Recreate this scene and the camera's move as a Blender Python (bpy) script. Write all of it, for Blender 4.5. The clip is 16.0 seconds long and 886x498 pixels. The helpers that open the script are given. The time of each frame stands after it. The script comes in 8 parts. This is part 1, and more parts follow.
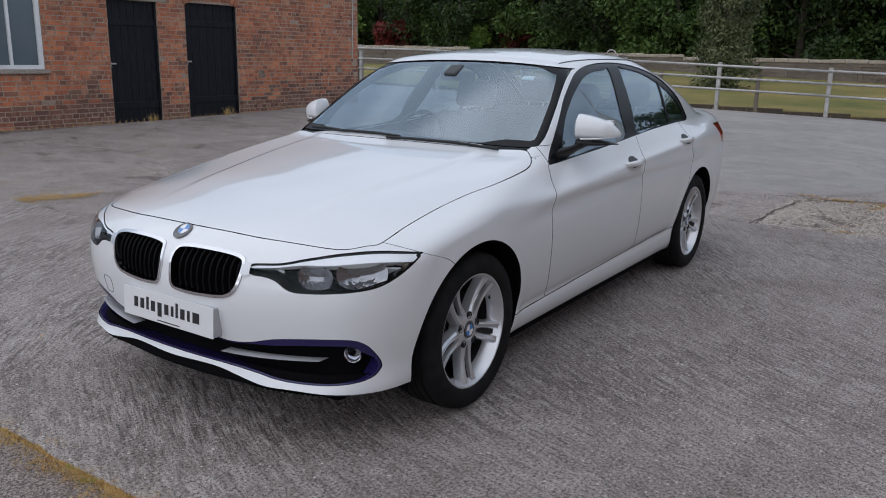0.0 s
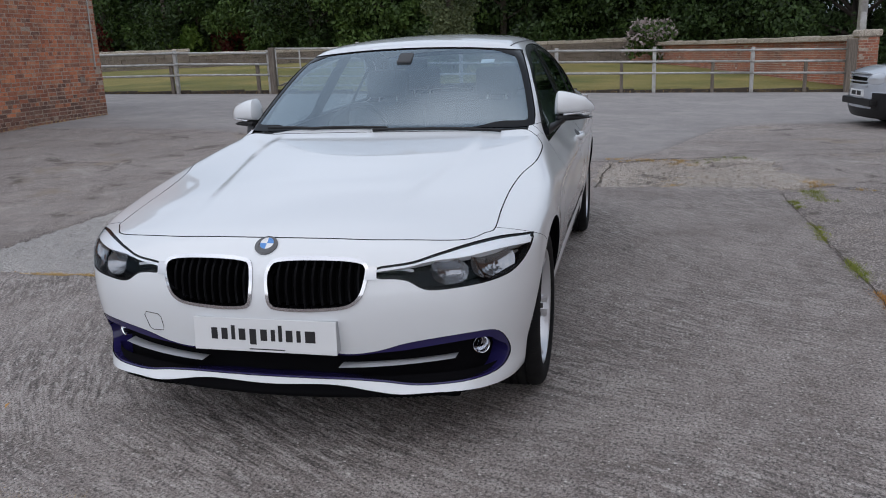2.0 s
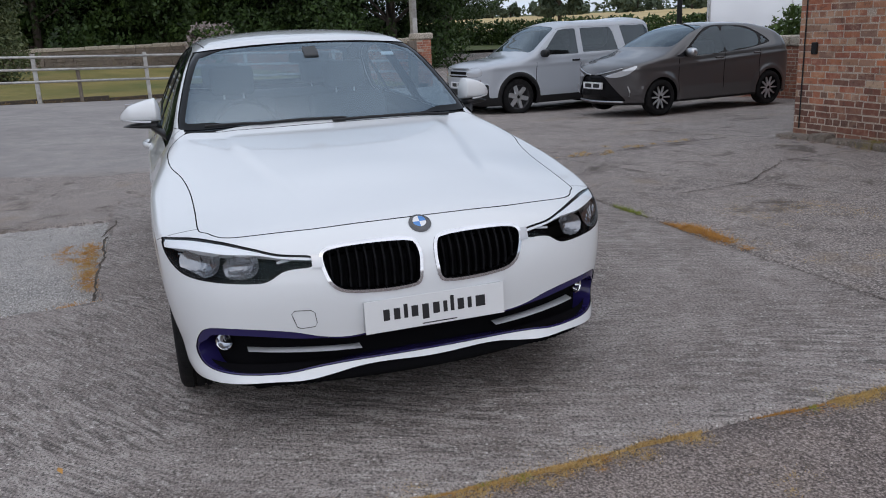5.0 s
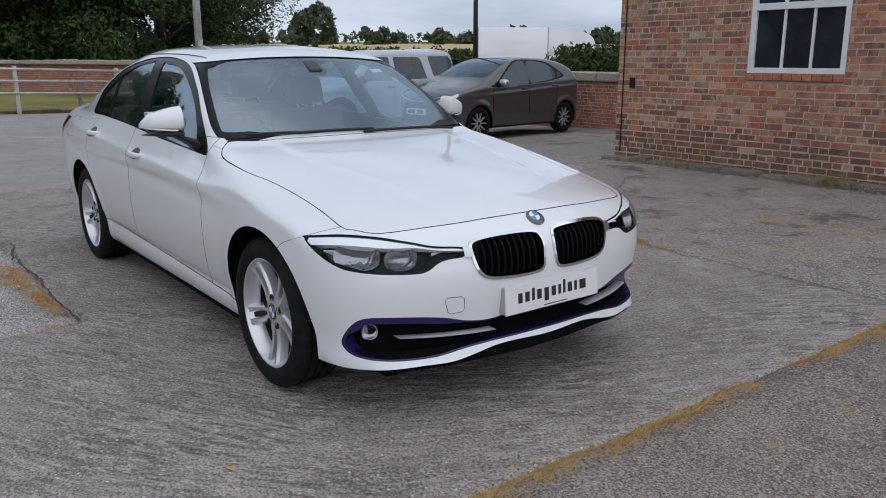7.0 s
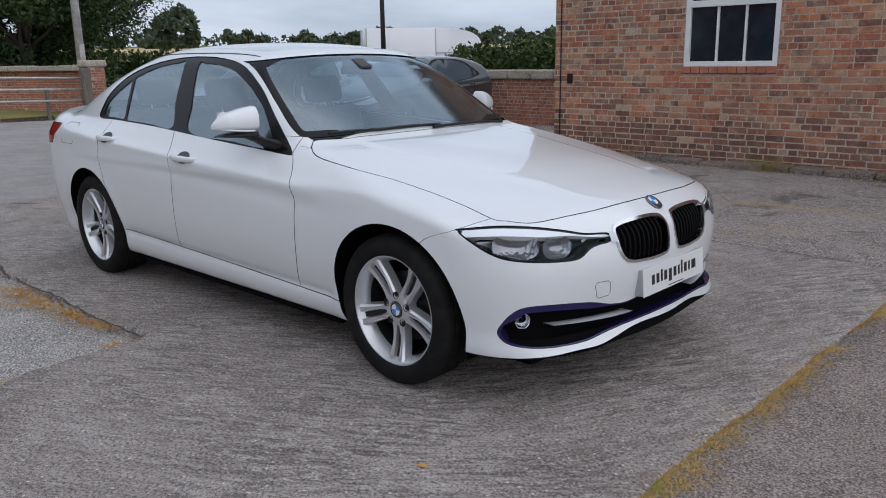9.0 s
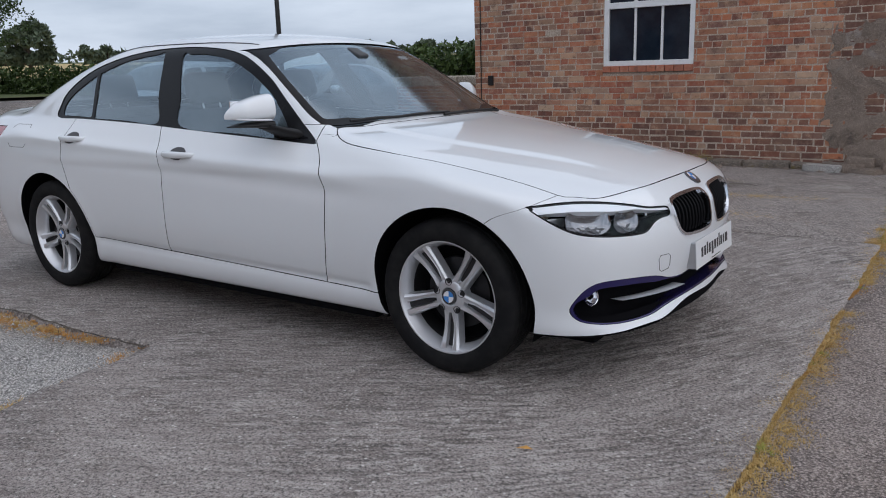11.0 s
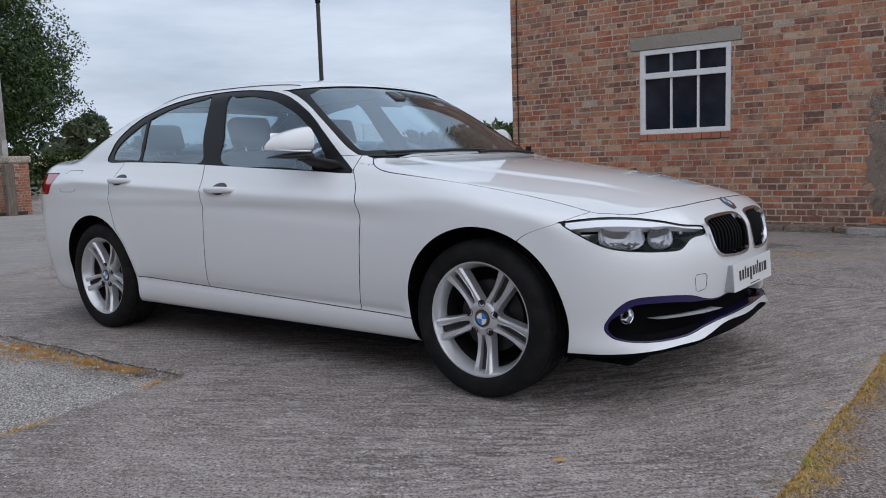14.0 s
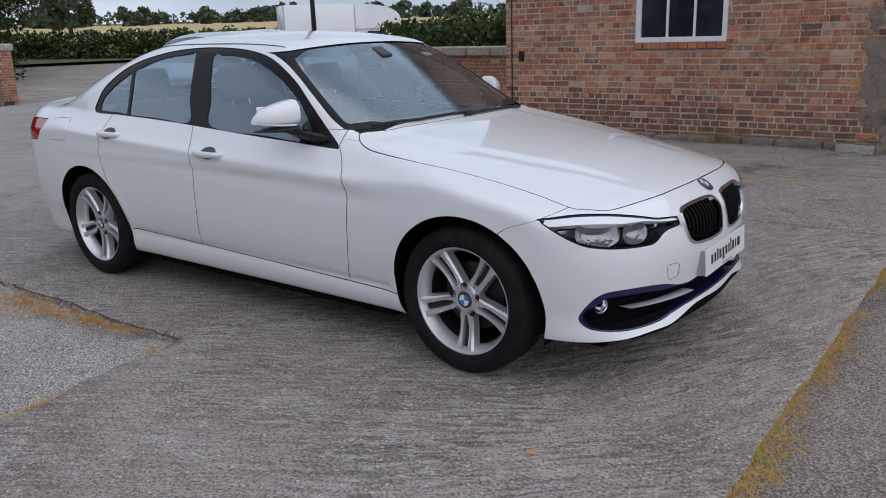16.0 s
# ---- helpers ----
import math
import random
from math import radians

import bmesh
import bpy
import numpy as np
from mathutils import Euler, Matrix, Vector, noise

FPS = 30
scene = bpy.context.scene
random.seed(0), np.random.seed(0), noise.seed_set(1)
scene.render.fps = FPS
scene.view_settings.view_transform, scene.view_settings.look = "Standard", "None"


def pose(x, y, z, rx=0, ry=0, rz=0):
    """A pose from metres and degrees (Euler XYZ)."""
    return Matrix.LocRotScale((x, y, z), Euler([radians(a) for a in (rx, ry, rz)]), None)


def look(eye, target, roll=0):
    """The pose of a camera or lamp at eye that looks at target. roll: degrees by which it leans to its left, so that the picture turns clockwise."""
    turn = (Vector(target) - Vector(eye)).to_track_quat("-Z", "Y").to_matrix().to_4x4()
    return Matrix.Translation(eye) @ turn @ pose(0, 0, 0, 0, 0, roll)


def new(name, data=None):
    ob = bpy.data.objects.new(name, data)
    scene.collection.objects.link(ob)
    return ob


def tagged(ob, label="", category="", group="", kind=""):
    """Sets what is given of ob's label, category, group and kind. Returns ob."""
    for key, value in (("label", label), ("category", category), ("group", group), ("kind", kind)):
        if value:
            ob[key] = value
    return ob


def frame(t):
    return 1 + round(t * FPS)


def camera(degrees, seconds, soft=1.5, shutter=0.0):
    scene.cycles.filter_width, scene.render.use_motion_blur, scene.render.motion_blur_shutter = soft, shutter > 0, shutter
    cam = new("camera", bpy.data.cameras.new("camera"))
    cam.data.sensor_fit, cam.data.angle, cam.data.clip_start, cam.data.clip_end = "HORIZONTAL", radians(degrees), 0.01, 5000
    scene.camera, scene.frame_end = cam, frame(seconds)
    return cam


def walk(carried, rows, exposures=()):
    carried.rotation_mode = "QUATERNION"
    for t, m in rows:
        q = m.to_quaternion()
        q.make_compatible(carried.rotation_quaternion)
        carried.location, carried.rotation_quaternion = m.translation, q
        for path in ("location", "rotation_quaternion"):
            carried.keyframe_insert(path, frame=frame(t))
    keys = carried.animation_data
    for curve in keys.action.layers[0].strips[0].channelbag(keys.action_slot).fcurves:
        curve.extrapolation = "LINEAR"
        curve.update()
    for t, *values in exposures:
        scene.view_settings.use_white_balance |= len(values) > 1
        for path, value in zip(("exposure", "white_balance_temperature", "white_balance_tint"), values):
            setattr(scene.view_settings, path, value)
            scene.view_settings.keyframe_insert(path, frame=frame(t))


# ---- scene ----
cam = camera(58.2, 16.0, soft=1.0)
PATH = [
    (0, (4.01, 2.456, 1.408), (2.397, 1.373, 0.934), 1.0),
    (0.5, (4.131, 2.167, 1.407), (2.433, 1.222, 0.935), -0.7),
    (1, (4.262, 1.859, 1.393), (2.503, 1.038, 0.915), -2.1),
    (1.5, (4.353, 1.525, 1.378), (2.533, 0.849, 0.895), -2.3),
    (1.8, (4.478, 1.337, 1.376), (2.622, 0.772, 0.892), -2.6),
    (2, (4.54, 1.216, 1.374), (2.657, 0.752, 0.885), -2.3),
    (2.5, (4.602, 0.89, 1.364), (2.693, 0.563, 0.863), -2.0),
    (3, (4.676, 0.564, 1.363), (2.746, 0.461, 0.849), -2.4),
    (3.5, (4.754, 0.225, 1.364), (2.833, 0.363, 0.824), -2.7),
    (3.7, (4.745, 0.079, 1.35), (2.826, 0.246, 0.811), -2.8),
    (5.8, (4.756, -1.387, 1.416), (3.047, -0.481, 0.906), -2.1),
    (6, (4.714, -1.532, 1.408), (3.023, -0.59, 0.903), -1.9),
    (6.5, (4.543, -1.866, 1.389), (2.895, -0.84, 0.907), -0.5),
    (7, (4.418, -2.214, 1.382), (2.869, -1.039, 0.911), -0.1),
    (7.5, (4.233, -2.427, 1.368), (2.721, -1.206, 0.896), -1.3),
    (8, (4.064, -2.636, 1.358), (2.619, -1.339, 0.88), -0.8),
    (8.5, (3.934, -2.869, 1.361), (2.551, -1.508, 0.878), -0.5),
    (8.7, (3.867, -2.935, 1.361), (2.497, -1.558, 0.883), -0.7),
    (10.8, (3.195, -3.38, 1.259), (2.085, -1.778, 0.809), -1.6),
    (11, (3.167, -3.418, 1.239), (2.057, -1.815, 0.793), -1.7),
    (11.5, (3.138, -3.444, 1.161), (2.025, -1.835, 0.746), -1.4),
    (12, (3.164, -3.46, 1.052), (2.032, -1.845, 0.719), -0.9),
    (12.5, (3.173, -3.464, 0.955), (2.005, -1.867, 0.664), -0.8),
    (13, (3.178, -3.458, 0.89), (1.978, -1.877, 0.646), -0.9),
    (13.5, (3.192, -3.446, 0.901), (1.983, -1.868, 0.69), -1.2),
    (14, (3.213, -3.449, 0.978), (2.006, -1.871, 0.75), -1.9),
    (14.5, (3.237, -3.44, 1.073), (2.04, -1.88, 0.708), -2.3),
    (15, (3.237, -3.433, 1.149), (2.053, -1.892, 0.678), -2.2),
    (15.5, (3.249, -3.427, 1.297), (2.077, -1.894, 0.772), -1.8),
    (16, (3.281, -3.438, 1.441), (2.112, -1.906, 0.907), -1.9),
]
walk(cam, [(t, look(eye, target, roll)) for t, eye, target, roll in PATH])
# ---- light: overcast daylight ----
world = bpy.data.worlds.new("sky")
scene.world = world
world.use_nodes = True
wn, wl = world.node_tree.nodes, world.node_tree.links
SUN_EL, SUN_ROT = radians(52), radians(98)
sky = wn.new("ShaderNodeTexSky")
sky.sky_type, sky.sun_disc = "NISHITA", False
sky.sun_elevation, sky.sun_rotation = SUN_EL, SUN_ROT
sky.air_density, sky.dust_density, sky.ozone_density = 1.0, 3.0, 1.0
tc = wn.new("ShaderNodeTexCoord")
mp = wn.new("ShaderNodeMapping")
mp.inputs["Scale"].default_value = (1.0, 1.0, 5.0)
cloud = wn.new("ShaderNodeTexNoise")
cloud.inputs["Scale"].default_value, cloud.inputs["Detail"].default_value, cloud.inputs["Roughness"].default_value = 1.6, 7, 0.55
ramp = wn.new("ShaderNodeValToRGB")
ramp.color_ramp.elements[0].position, ramp.color_ramp.elements[0].color = 0.33, (2.55, 3.15, 4.15, 1)
ramp.color_ramp.elements[1].position, ramp.color_ramp.elements[1].color = 0.66, (5.9, 6.6, 7.75, 1)
mix = wn.new("ShaderNodeMix")
mix.data_type = "RGBA"
mix.inputs["Factor"].default_value = 0.9
bg = wn["Background"]
bg.inputs["Strength"].default_value = 0.10
wl.new(tc.outputs["Generated"], mp.inputs["Vector"])
wl.new(mp.outputs["Vector"], cloud.inputs["Vector"])
wl.new(cloud.outputs["Fac"], ramp.inputs["Fac"])
wl.new(sky.outputs["Color"], mix.inputs["A"])
wl.new(ramp.outputs["Color"], mix.inputs["B"])
wl.new(mix.outputs["Result"], bg.inputs["Color"])
sun = new("sun", bpy.data.lights.new("sun", "SUN"))
sun.data.energy, sun.data.angle, sun.data.color = 0.92, radians(120), (1.05, 0.99, 0.98)
sun.matrix_world = look((10 * math.sin(SUN_ROT) * math.cos(SUN_EL), 10 * math.cos(SUN_ROT) * math.cos(SUN_EL), 10 * math.sin(SUN_EL)), (0, 0, 0))
scene.view_settings.exposure = 0.40
# ---- materials ----
def material(name, color, rough=0.5, metal=0.0, **more):
    m = bpy.data.materials.new(name)
    m.use_nodes = True
    b = m.node_tree.nodes["Principled BSDF"]
    b.inputs["Base Color"].default_value = (*color, 1)
    b.inputs["Roughness"].default_value = rough
    b.inputs["Metallic"].default_value = metal
    for key, value in more.items():
        b.inputs[key.replace("_", " ")].default_value = value
    return m


class Nodes:
    """Short hand for wiring a material's nodes."""

    def __init__(self, m):
        self.m, self.t = m, m.node_tree
        self.b = self.t.nodes["Principled BSDF"]

    def add(self, kind, **values):
        n = self.t.nodes.new("ShaderNode" + kind)
        for key, value in values.items():
            n.inputs[key.replace("_", " ")].default_value = value
        return n

    def link(self, a, b):
        self.t.links.new(a, b)

    def coords(self, scale=(1, 1, 1), kind="Object", rot=(0, 0, 0)):
        tc, mp = self.add("TexCoord"), self.add("Mapping")
        mp.inputs["Scale"].default_value, mp.inputs["Rotation"].default_value = scale, rot
        self.link(tc.outputs[kind], mp.inputs["Vector"])
        return mp.outputs["Vector"]

    def noise(self, vec, scale, detail=4, rough=0.55, distort=0.0):
        n = self.add("TexNoise", Scale=scale, Detail=detail, Roughness=rough, Distortion=distort)
        self.link(vec, n.inputs["Vector"])
        return n.outputs["Fac"]

    def ramp(self, fac, stops, interp="LINEAR"):
        r = self.add("ValToRGB")
        e = r.color_ramp.elements
        r.color_ramp.interpolation = interp
        while len(e) < len(stops):
            e.new(0.5)
        for el, (p, c) in zip(e, stops):
            el.position = p
            el.color = (*c, 1) if not isinstance(c, (int, float)) else (c, c, c, 1)
        self.link(fac, r.inputs["Fac"])
        return r.outputs["Color"]

    def mix(self, fac, a, b, mode="MIX"):
        n = self.add("Mix")
        n.data_type, n.blend_type = "RGBA", mode
        for s, v in ((n.inputs["Factor"], fac), (n.inputs["A"], a), (n.inputs["B"], b)):
            if isinstance(v, (int, float)):
                s.default_value = v
            elif isinstance(v, tuple):
                s.default_value = (*v, 1)
            else:
                self.link(v, s)
        return n.outputs["Result"]

    def math(self, op, a, b=0.5):
        n = self.add("Math")
        n.operation = op
        for s, v in zip(n.inputs, (a, b)):
            if isinstance(v, (int, float)):
                s.default_value = v
            else:
                self.link(v, s)
        return n.outputs[0]

    def bump(self, height, strength=0.3, distance=0.01, prev=None):
        n = self.add("Bump", Strength=strength, Distance=distance)
        self.link(height, n.inputs["Height"])
        if prev is not None:
            self.link(prev, n.inputs["Normal"])
        self.link(n.outputs["Normal"], self.b.inputs["Normal"])
        return n.outputs["Normal"]

    def color(self, c):
        self.link(c, self.b.inputs["Base Color"])

    def rough(self, r):
        self.link(r, self.b.inputs["Roughness"])


def paint(name, color, flake=0.0, rough=0.32):
    m = material(name, color, rough, 0.0, Coat_Weight=1.0, Coat_Roughness=0.02, Coat_IOR=1.5)
    n = Nodes(m)
    v = n.coords()
    dust = n.noise(v, 5.0, 6, 0.6)
    n.rough(n.ramp(dust, [(0.35, rough - 0.02), (0.7, rough + 0.03)]))
    coat = n.ramp(n.noise(v, 9.0, 5, 0.65), [(0.4, 0.02), (0.75, 0.035)])
    n.link(coat, n.b.inputs["Coat Roughness"])
    n.bump(n.noise(v, 260.0, 1), 0.012, 0.001)
    return m


def glass(name, tint, floor=0.09, power=4.0, gloss_rough=0.0):
    """Thin pane: see-through, with a sharp gloss that grows toward grazing."""
    m = bpy.data.materials.new(name)
    m.use_nodes = True
    t = m.node_tree
    t.nodes.remove(t.nodes["Principled BSDF"])
    tr, gl, mx, lw = (t.nodes.new("ShaderNode" + k) for k in ("BsdfTransparent", "BsdfGlossy", "MixShader", "LayerWeight"))
    pw, ad = t.nodes.new("ShaderNodeMath"), t.nodes.new("ShaderNodeMath")
    pw.operation, ad.operation = "POWER", "MULTIPLY_ADD"
    lw.inputs["Blend"].default_value = 0.5
    pw.inputs[1].default_value = power
    ad.inputs[1].default_value, ad.inputs[2].default_value = 1 - floor, floor
    tr.inputs["Color"].default_value = (*tint, 1)
    gl.inputs["Roughness"].default_value = gloss_rough
    gl.inputs["Color"].default_value = (0.80, 0.92, 1.0, 1)
    t.links.new(lw.outputs["Facing"], pw.inputs[0])
    t.links.new(pw.outputs[0], ad.inputs[0])
    t.links.new(ad.outputs[0], mx.inputs[0])
    t.links.new(tr.outputs[0], mx.inputs[1])
    t.links.new(gl.outputs[0], mx.inputs[2])
    t.links.new(mx.outputs[0], t.nodes["Material Output"].inputs["Surface"])
    return m


M_white = paint("white_car_paint", (0.735, 0.757, 0.777))
M_glass = glass("windscreen_glass", (0.69, 0.82, 0.88), 0.23, 3.2, 0.11)
M_side = glass("side_glass", (0.78, 0.91, 0.96), 0.19, 3.6, 0.0)
M_lens = glass("clear_lens", (0.95, 0.96, 0.97), 0.014, 6.0)
M_gloss = material("gloss_black", (0.006, 0.006, 0.007), 0.22, Specular_IOR_Level=0.16)
M_slat = material("matt_black_slat", (0.005, 0.005, 0.006), 0.4, Specular_IOR_Level=0.10)
M_trim = material("black_plastic", (0.013, 0.013, 0.014), 0.45, Specular_IOR_Level=0.3)
M_dark = material("dark_void", (0.005, 0.005, 0.006), 0.9, Specular_IOR_Level=0.05)
M_black = material("black_print", (0.012, 0.012, 0.014), 0.5)
M_blueblack = material("blue_black_gloss", (0.020, 0.016, 0.085), 0.16)
M_chrome = material("chrome", (0.72, 0.73, 0.76), 0.10, 1.0)
M_bowl = material("lamp_chrome", (0.30, 0.305, 0.32), 0.14, 1.0)
n = Nodes(M_bowl)
n.bump(n.noise(n.coords((1, 1, 0.12)), 48.0, 1), 0.8, 0.010)
M_silver = material("satin_silver", (0.55, 0.56, 0.58), 0.3, 1.0)
M_brow = material("pale_lamp_plastic", (0.84, 0.86, 0.89), 0.25)
M_blade = material("bright_satin", (0.70, 0.72, 0.75), 0.35, 0.4)
M_alloy = material("alloy_silver", (0.62, 0.63, 0.655), 0.30, 0.65, Coat_Weight=0.6, Coat_Roughness=0.08)
M_disc = material("dull_steel", (0.045, 0.045, 0.048), 0.5, 0.8)
M_amber = material("faint_orange_lens", (0.62, 0.50, 0.43), 0.2, 0.5)
M_red = material("red_lens", (0.35, 0.01, 0.012), 0.1, Coat_Weight=1.0)
M_plate = material("white_plate", (0.72, 0.73, 0.74), 0.3)
M_cup = material("grey_line_and_cup_shade", (0.06, 0.06, 0.065), 0.6)
M_cabin = material("dark_cloth", (0.07, 0.072, 0.078), 0.75)
M_pod = material("grey_pod", (0.05, 0.052, 0.055), 0.6)
M_lining = material("pale_cloth", (0.42, 0.42, 0.41), 0.9)

M_rubber = material("tyre_rubber", (0.010, 0.010, 0.011), 0.75, Specular_IOR_Level=0.12)
n = Nodes(M_rubber)
v = n.coords()
n.color(n.mix(n.ramp(n.noise(v, 14, 5), [(0.4, 0.0), (0.75, 1.0)]), (0.010, 0.010, 0.011), (0.021, 0.0206, 0.020)))
sep = n.add("SeparateXYZ")
n.link(v, sep.inputs[0])
ang = n.math("ARCTAN2", sep.outputs["X"], sep.outputs["Z"])
teeth = n.math("SINE", n.math("MULTIPLY", ang, 76.0), 0.0)
rad = n.math("SQRT", n.math("ADD", n.math("MULTIPLY", sep.outputs["X"], sep.outputs["X"]), n.math("MULTIPLY", sep.outputs["Z"], sep.outputs["Z"])), 0)
tread = n.math("GREATER_THAN", rad, 0.309)
n.bump(n.math("MULTIPLY", n.math("GREATER_THAN", teeth, 0.6), tread), 0.9, 0.006)

# badge: dark ring round quarters of blue and white
M_badge = material("badge", (0.02, 0.02, 0.02), 0.18, Coat_Weight=1.0)
n = Nodes(M_badge)
v = n.coords()
sep = n.add("SeparateXYZ")
n.link(v, sep.inputs[0])
quad = n.math("GREATER_THAN", n.math("MULTIPLY", sep.outputs["X"], sep.outputs["Z"]), 0.0)
rad = n.math("SQRT", n.math("ADD", n.math("MULTIPLY", sep.outputs["X"], sep.outputs["X"]), n.math("MULTIPLY", sep.outputs["Z"], sep.outputs["Z"])), 0)
core = n.mix(quad, (0.03, 0.20, 0.55), (0.75, 0.76, 0.78))
ringc = n.mix(n.math("LESS_THAN", rad, 0.0245), (0.03, 0.03, 0.035), core)
n.color(ringc)
# ---- ground and building materials ----
M_brushed = material("brushed_concrete", (0.19, 0.18, 0.175), 0.85)
n = Nodes(M_brushed)
v = n.coords()
sep = n.add("SeparateXYZ")
n.link(v, sep.inputs[0])
X, Y = sep.outputs["X"], sep.outputs["Y"]
warp = n.noise(v, 0.5, 1)
Xc, Yc = n.math("MINIMUM", X, 1.9), n.math("MAXIMUM", Y, -0.9)
phi = n.math("ADD", n.math("SUBTRACT", n.math("MULTIPLY", X, 0.6), n.math("MULTIPLY", Y, 0.7)), n.math("MULTIPLY", n.math("MULTIPLY", Xc, Yc), 0.2))
phi = n.math("ADD", phi, n.math("MULTIPLY", warp, 0.25))
psi = n.math("ADD", n.math("MULTIPLY", X, 0.7), n.math("MULTIPLY", Y, 0.6))
def streak(across, along, detail):
    comb = n.add("CombineXYZ")
    n.link(n.math("MULTIPLY", phi, across), comb.inputs["X"])
    n.link(n.math("MULTIPLY", psi, along), comb.inputs["Y"])
    return n.noise(comb.outputs[0], 1.0, detail, 0.5, 0.25)


groove, comb_marks, broken = streak(34.0, 2.6, 2), streak(70.0, 6.5, 3), streak(42.0, 15.0, 3)
lines = n.math("ADD", n.math("MULTIPLY", groove, 0.42), n.math("MULTIPLY", comb_marks, 0.58))
fade = n.ramp(n.noise(v, 0.8, 4, 0.6), [(0.36, 0.25), (0.60, 1.0)])
grit, sand = n.noise(v, 78.0, 4, 0.72), n.noise(v, 170.0, 2, 0.6)
chip = n.add("TexVoronoi", Scale=46.0)
n.link(v, chip.inputs["Vector"])
chip_on = n.math("MULTIPLY", n.math("LESS_THAN", chip.outputs["Distance"], 0.24), n.math("GREATER_THAN", n.ramp(chip.outputs["Color"], [(0.0, 0.0), (1.0, 1.0)]), 0.80))
patchy, damp = n.noise(v, 1.3, 8, 0.70), n.noise(v, 5.0, 6, 0.70)
base = n.ramp(patchy, [(0.32, (0.195, 0.162, 0.148)), (0.50, (0.325, 0.280, 0.259)), (0.68, (0.455, 0.402, 0.375))])
base = n.mix(n.ramp(damp, [(0.49, 0.0), (0.66, 0.60)]), base, (0.165, 0.132, 0.113))
base = n.mix(n.math("MULTIPLY", n.ramp(lines, [(0.40, 0.75), (0.50, 0.0)]), fade), base, (0.090, 0.079, 0.074))
base = n.mix(n.math("MULTIPLY", n.ramp(lines, [(0.51, 0.0), (0.61, 0.65)]), fade), base, (0.52, 0.475, 0.445))
base = n.mix(n.math("MULTIPLY", n.ramp(broken, [(0.54, 0.0), (0.64, 0.6)]), fade), base, (0.60, 0.555, 0.52))
base = n.mix(n.ramp(grit, [(0.38, 0.9), (0.48, 0.0)]), base, (0.055, 0.049, 0.047))
base = n.mix(n.ramp(grit, [(0.54, 0.0), (0.63, 0.6)]), base, (0.60, 0.555, 0.52))
base = n.mix(n.ramp(sand, [(0.36, 0.7), (0.47, 0.0)]), base, (0.085, 0.077, 0.073))
base = n.mix(n.math("MULTIPLY", chip_on, 0.7), base, (0.76, 0.73, 0.69))
n.color(base)
h = n.math("ADD", n.math("MULTIPLY", n.math("MULTIPLY", lines, fade), 1.1), n.math("ADD", n.math("MULTIPLY", broken, 0.4), n.math("MULTIPLY", grit, 0.6)))
n.bump(h, 1.0, 0.018)


def rubble(name, dark, mid, light, scale=1.0, bump=0.8, brown=0.25, worn=False, gritty=1.0):
    m = material(name, mid, 0.9)
    n = Nodes(m)
    v = n.coords()
    big = n.noise(v, 0.55, 6, 0.62)
    med = n.noise(v, 4.0 * scale, 6, 0.65, 0.4)
    grit = n.noise(v, 82.0 * scale, 4, 0.75)
    speck = n.add("TexVoronoi", Scale=56.0 * scale)
    n.link(v, speck.inputs["Vector"])
    pick = n.math("GREATER_THAN", n.ramp(speck.outputs["Color"], [(0.0, 0.0), (1.0, 1.0)]), 0.58)
    stone = n.math("MULTIPLY", n.ramp(speck.outputs["Distance"], [(0.22, 1.0), (0.34, 0.0)]), pick)
    c = n.ramp(n.mix(0.55, big, med), [(0.36, dark), (0.5, mid), (0.64, light)])
    c = n.mix(n.ramp(med, [(0.48, 0.0), (0.68, brown)]), c, (0.17, 0.115, 0.075))
    c = n.mix(n.ramp(grit, [(0.52, 0.0), (0.61, 0.75 * gritty)]), c, tuple(min(1, q * 1.8) for q in light))
    c = n.mix(n.ramp(grit, [(0.38, 0.9 * gritty), (0.49, 0.0)]), c, tuple(q * 0.35 for q in dark))
    c = n.mix(n.math("MULTIPLY", stone, 0.7 * gritty), c, tuple(min(1, q * 1.7) for q in light))
    h = n.math("ADD", n.math("MULTIPLY", med, 0.8), n.math("ADD", n.math("MULTIPLY", grit, 0.5), n.math("MULTIPLY", stone, 0.3)))
    if worn:
        drift = n.noise(v, 1.1, 6, 0.70)
        c = n.mix(n.ramp(drift, [(0.56, 0.0), (0.68, 0.55)]), c, (0.22, 0.165, 0.11))
        pale = n.noise(v, 1.6, 9, 0.76, 0.6)
        c = n.mix(n.ramp(pale, [(0.56, 0.0), (0.66, 0.55)]), c, (0.44, 0.41, 0.38))
        c = n.mix(n.ramp(pale, [(0.36, 0.85), (0.45, 0.0)]), c, (0.085, 0.068, 0.058))
        h = n.math("ADD", h, n.math("MULTIPLY", pale, 1.2))
    n.color(c)
    n.bump(h, bump, 0.02)
    return m


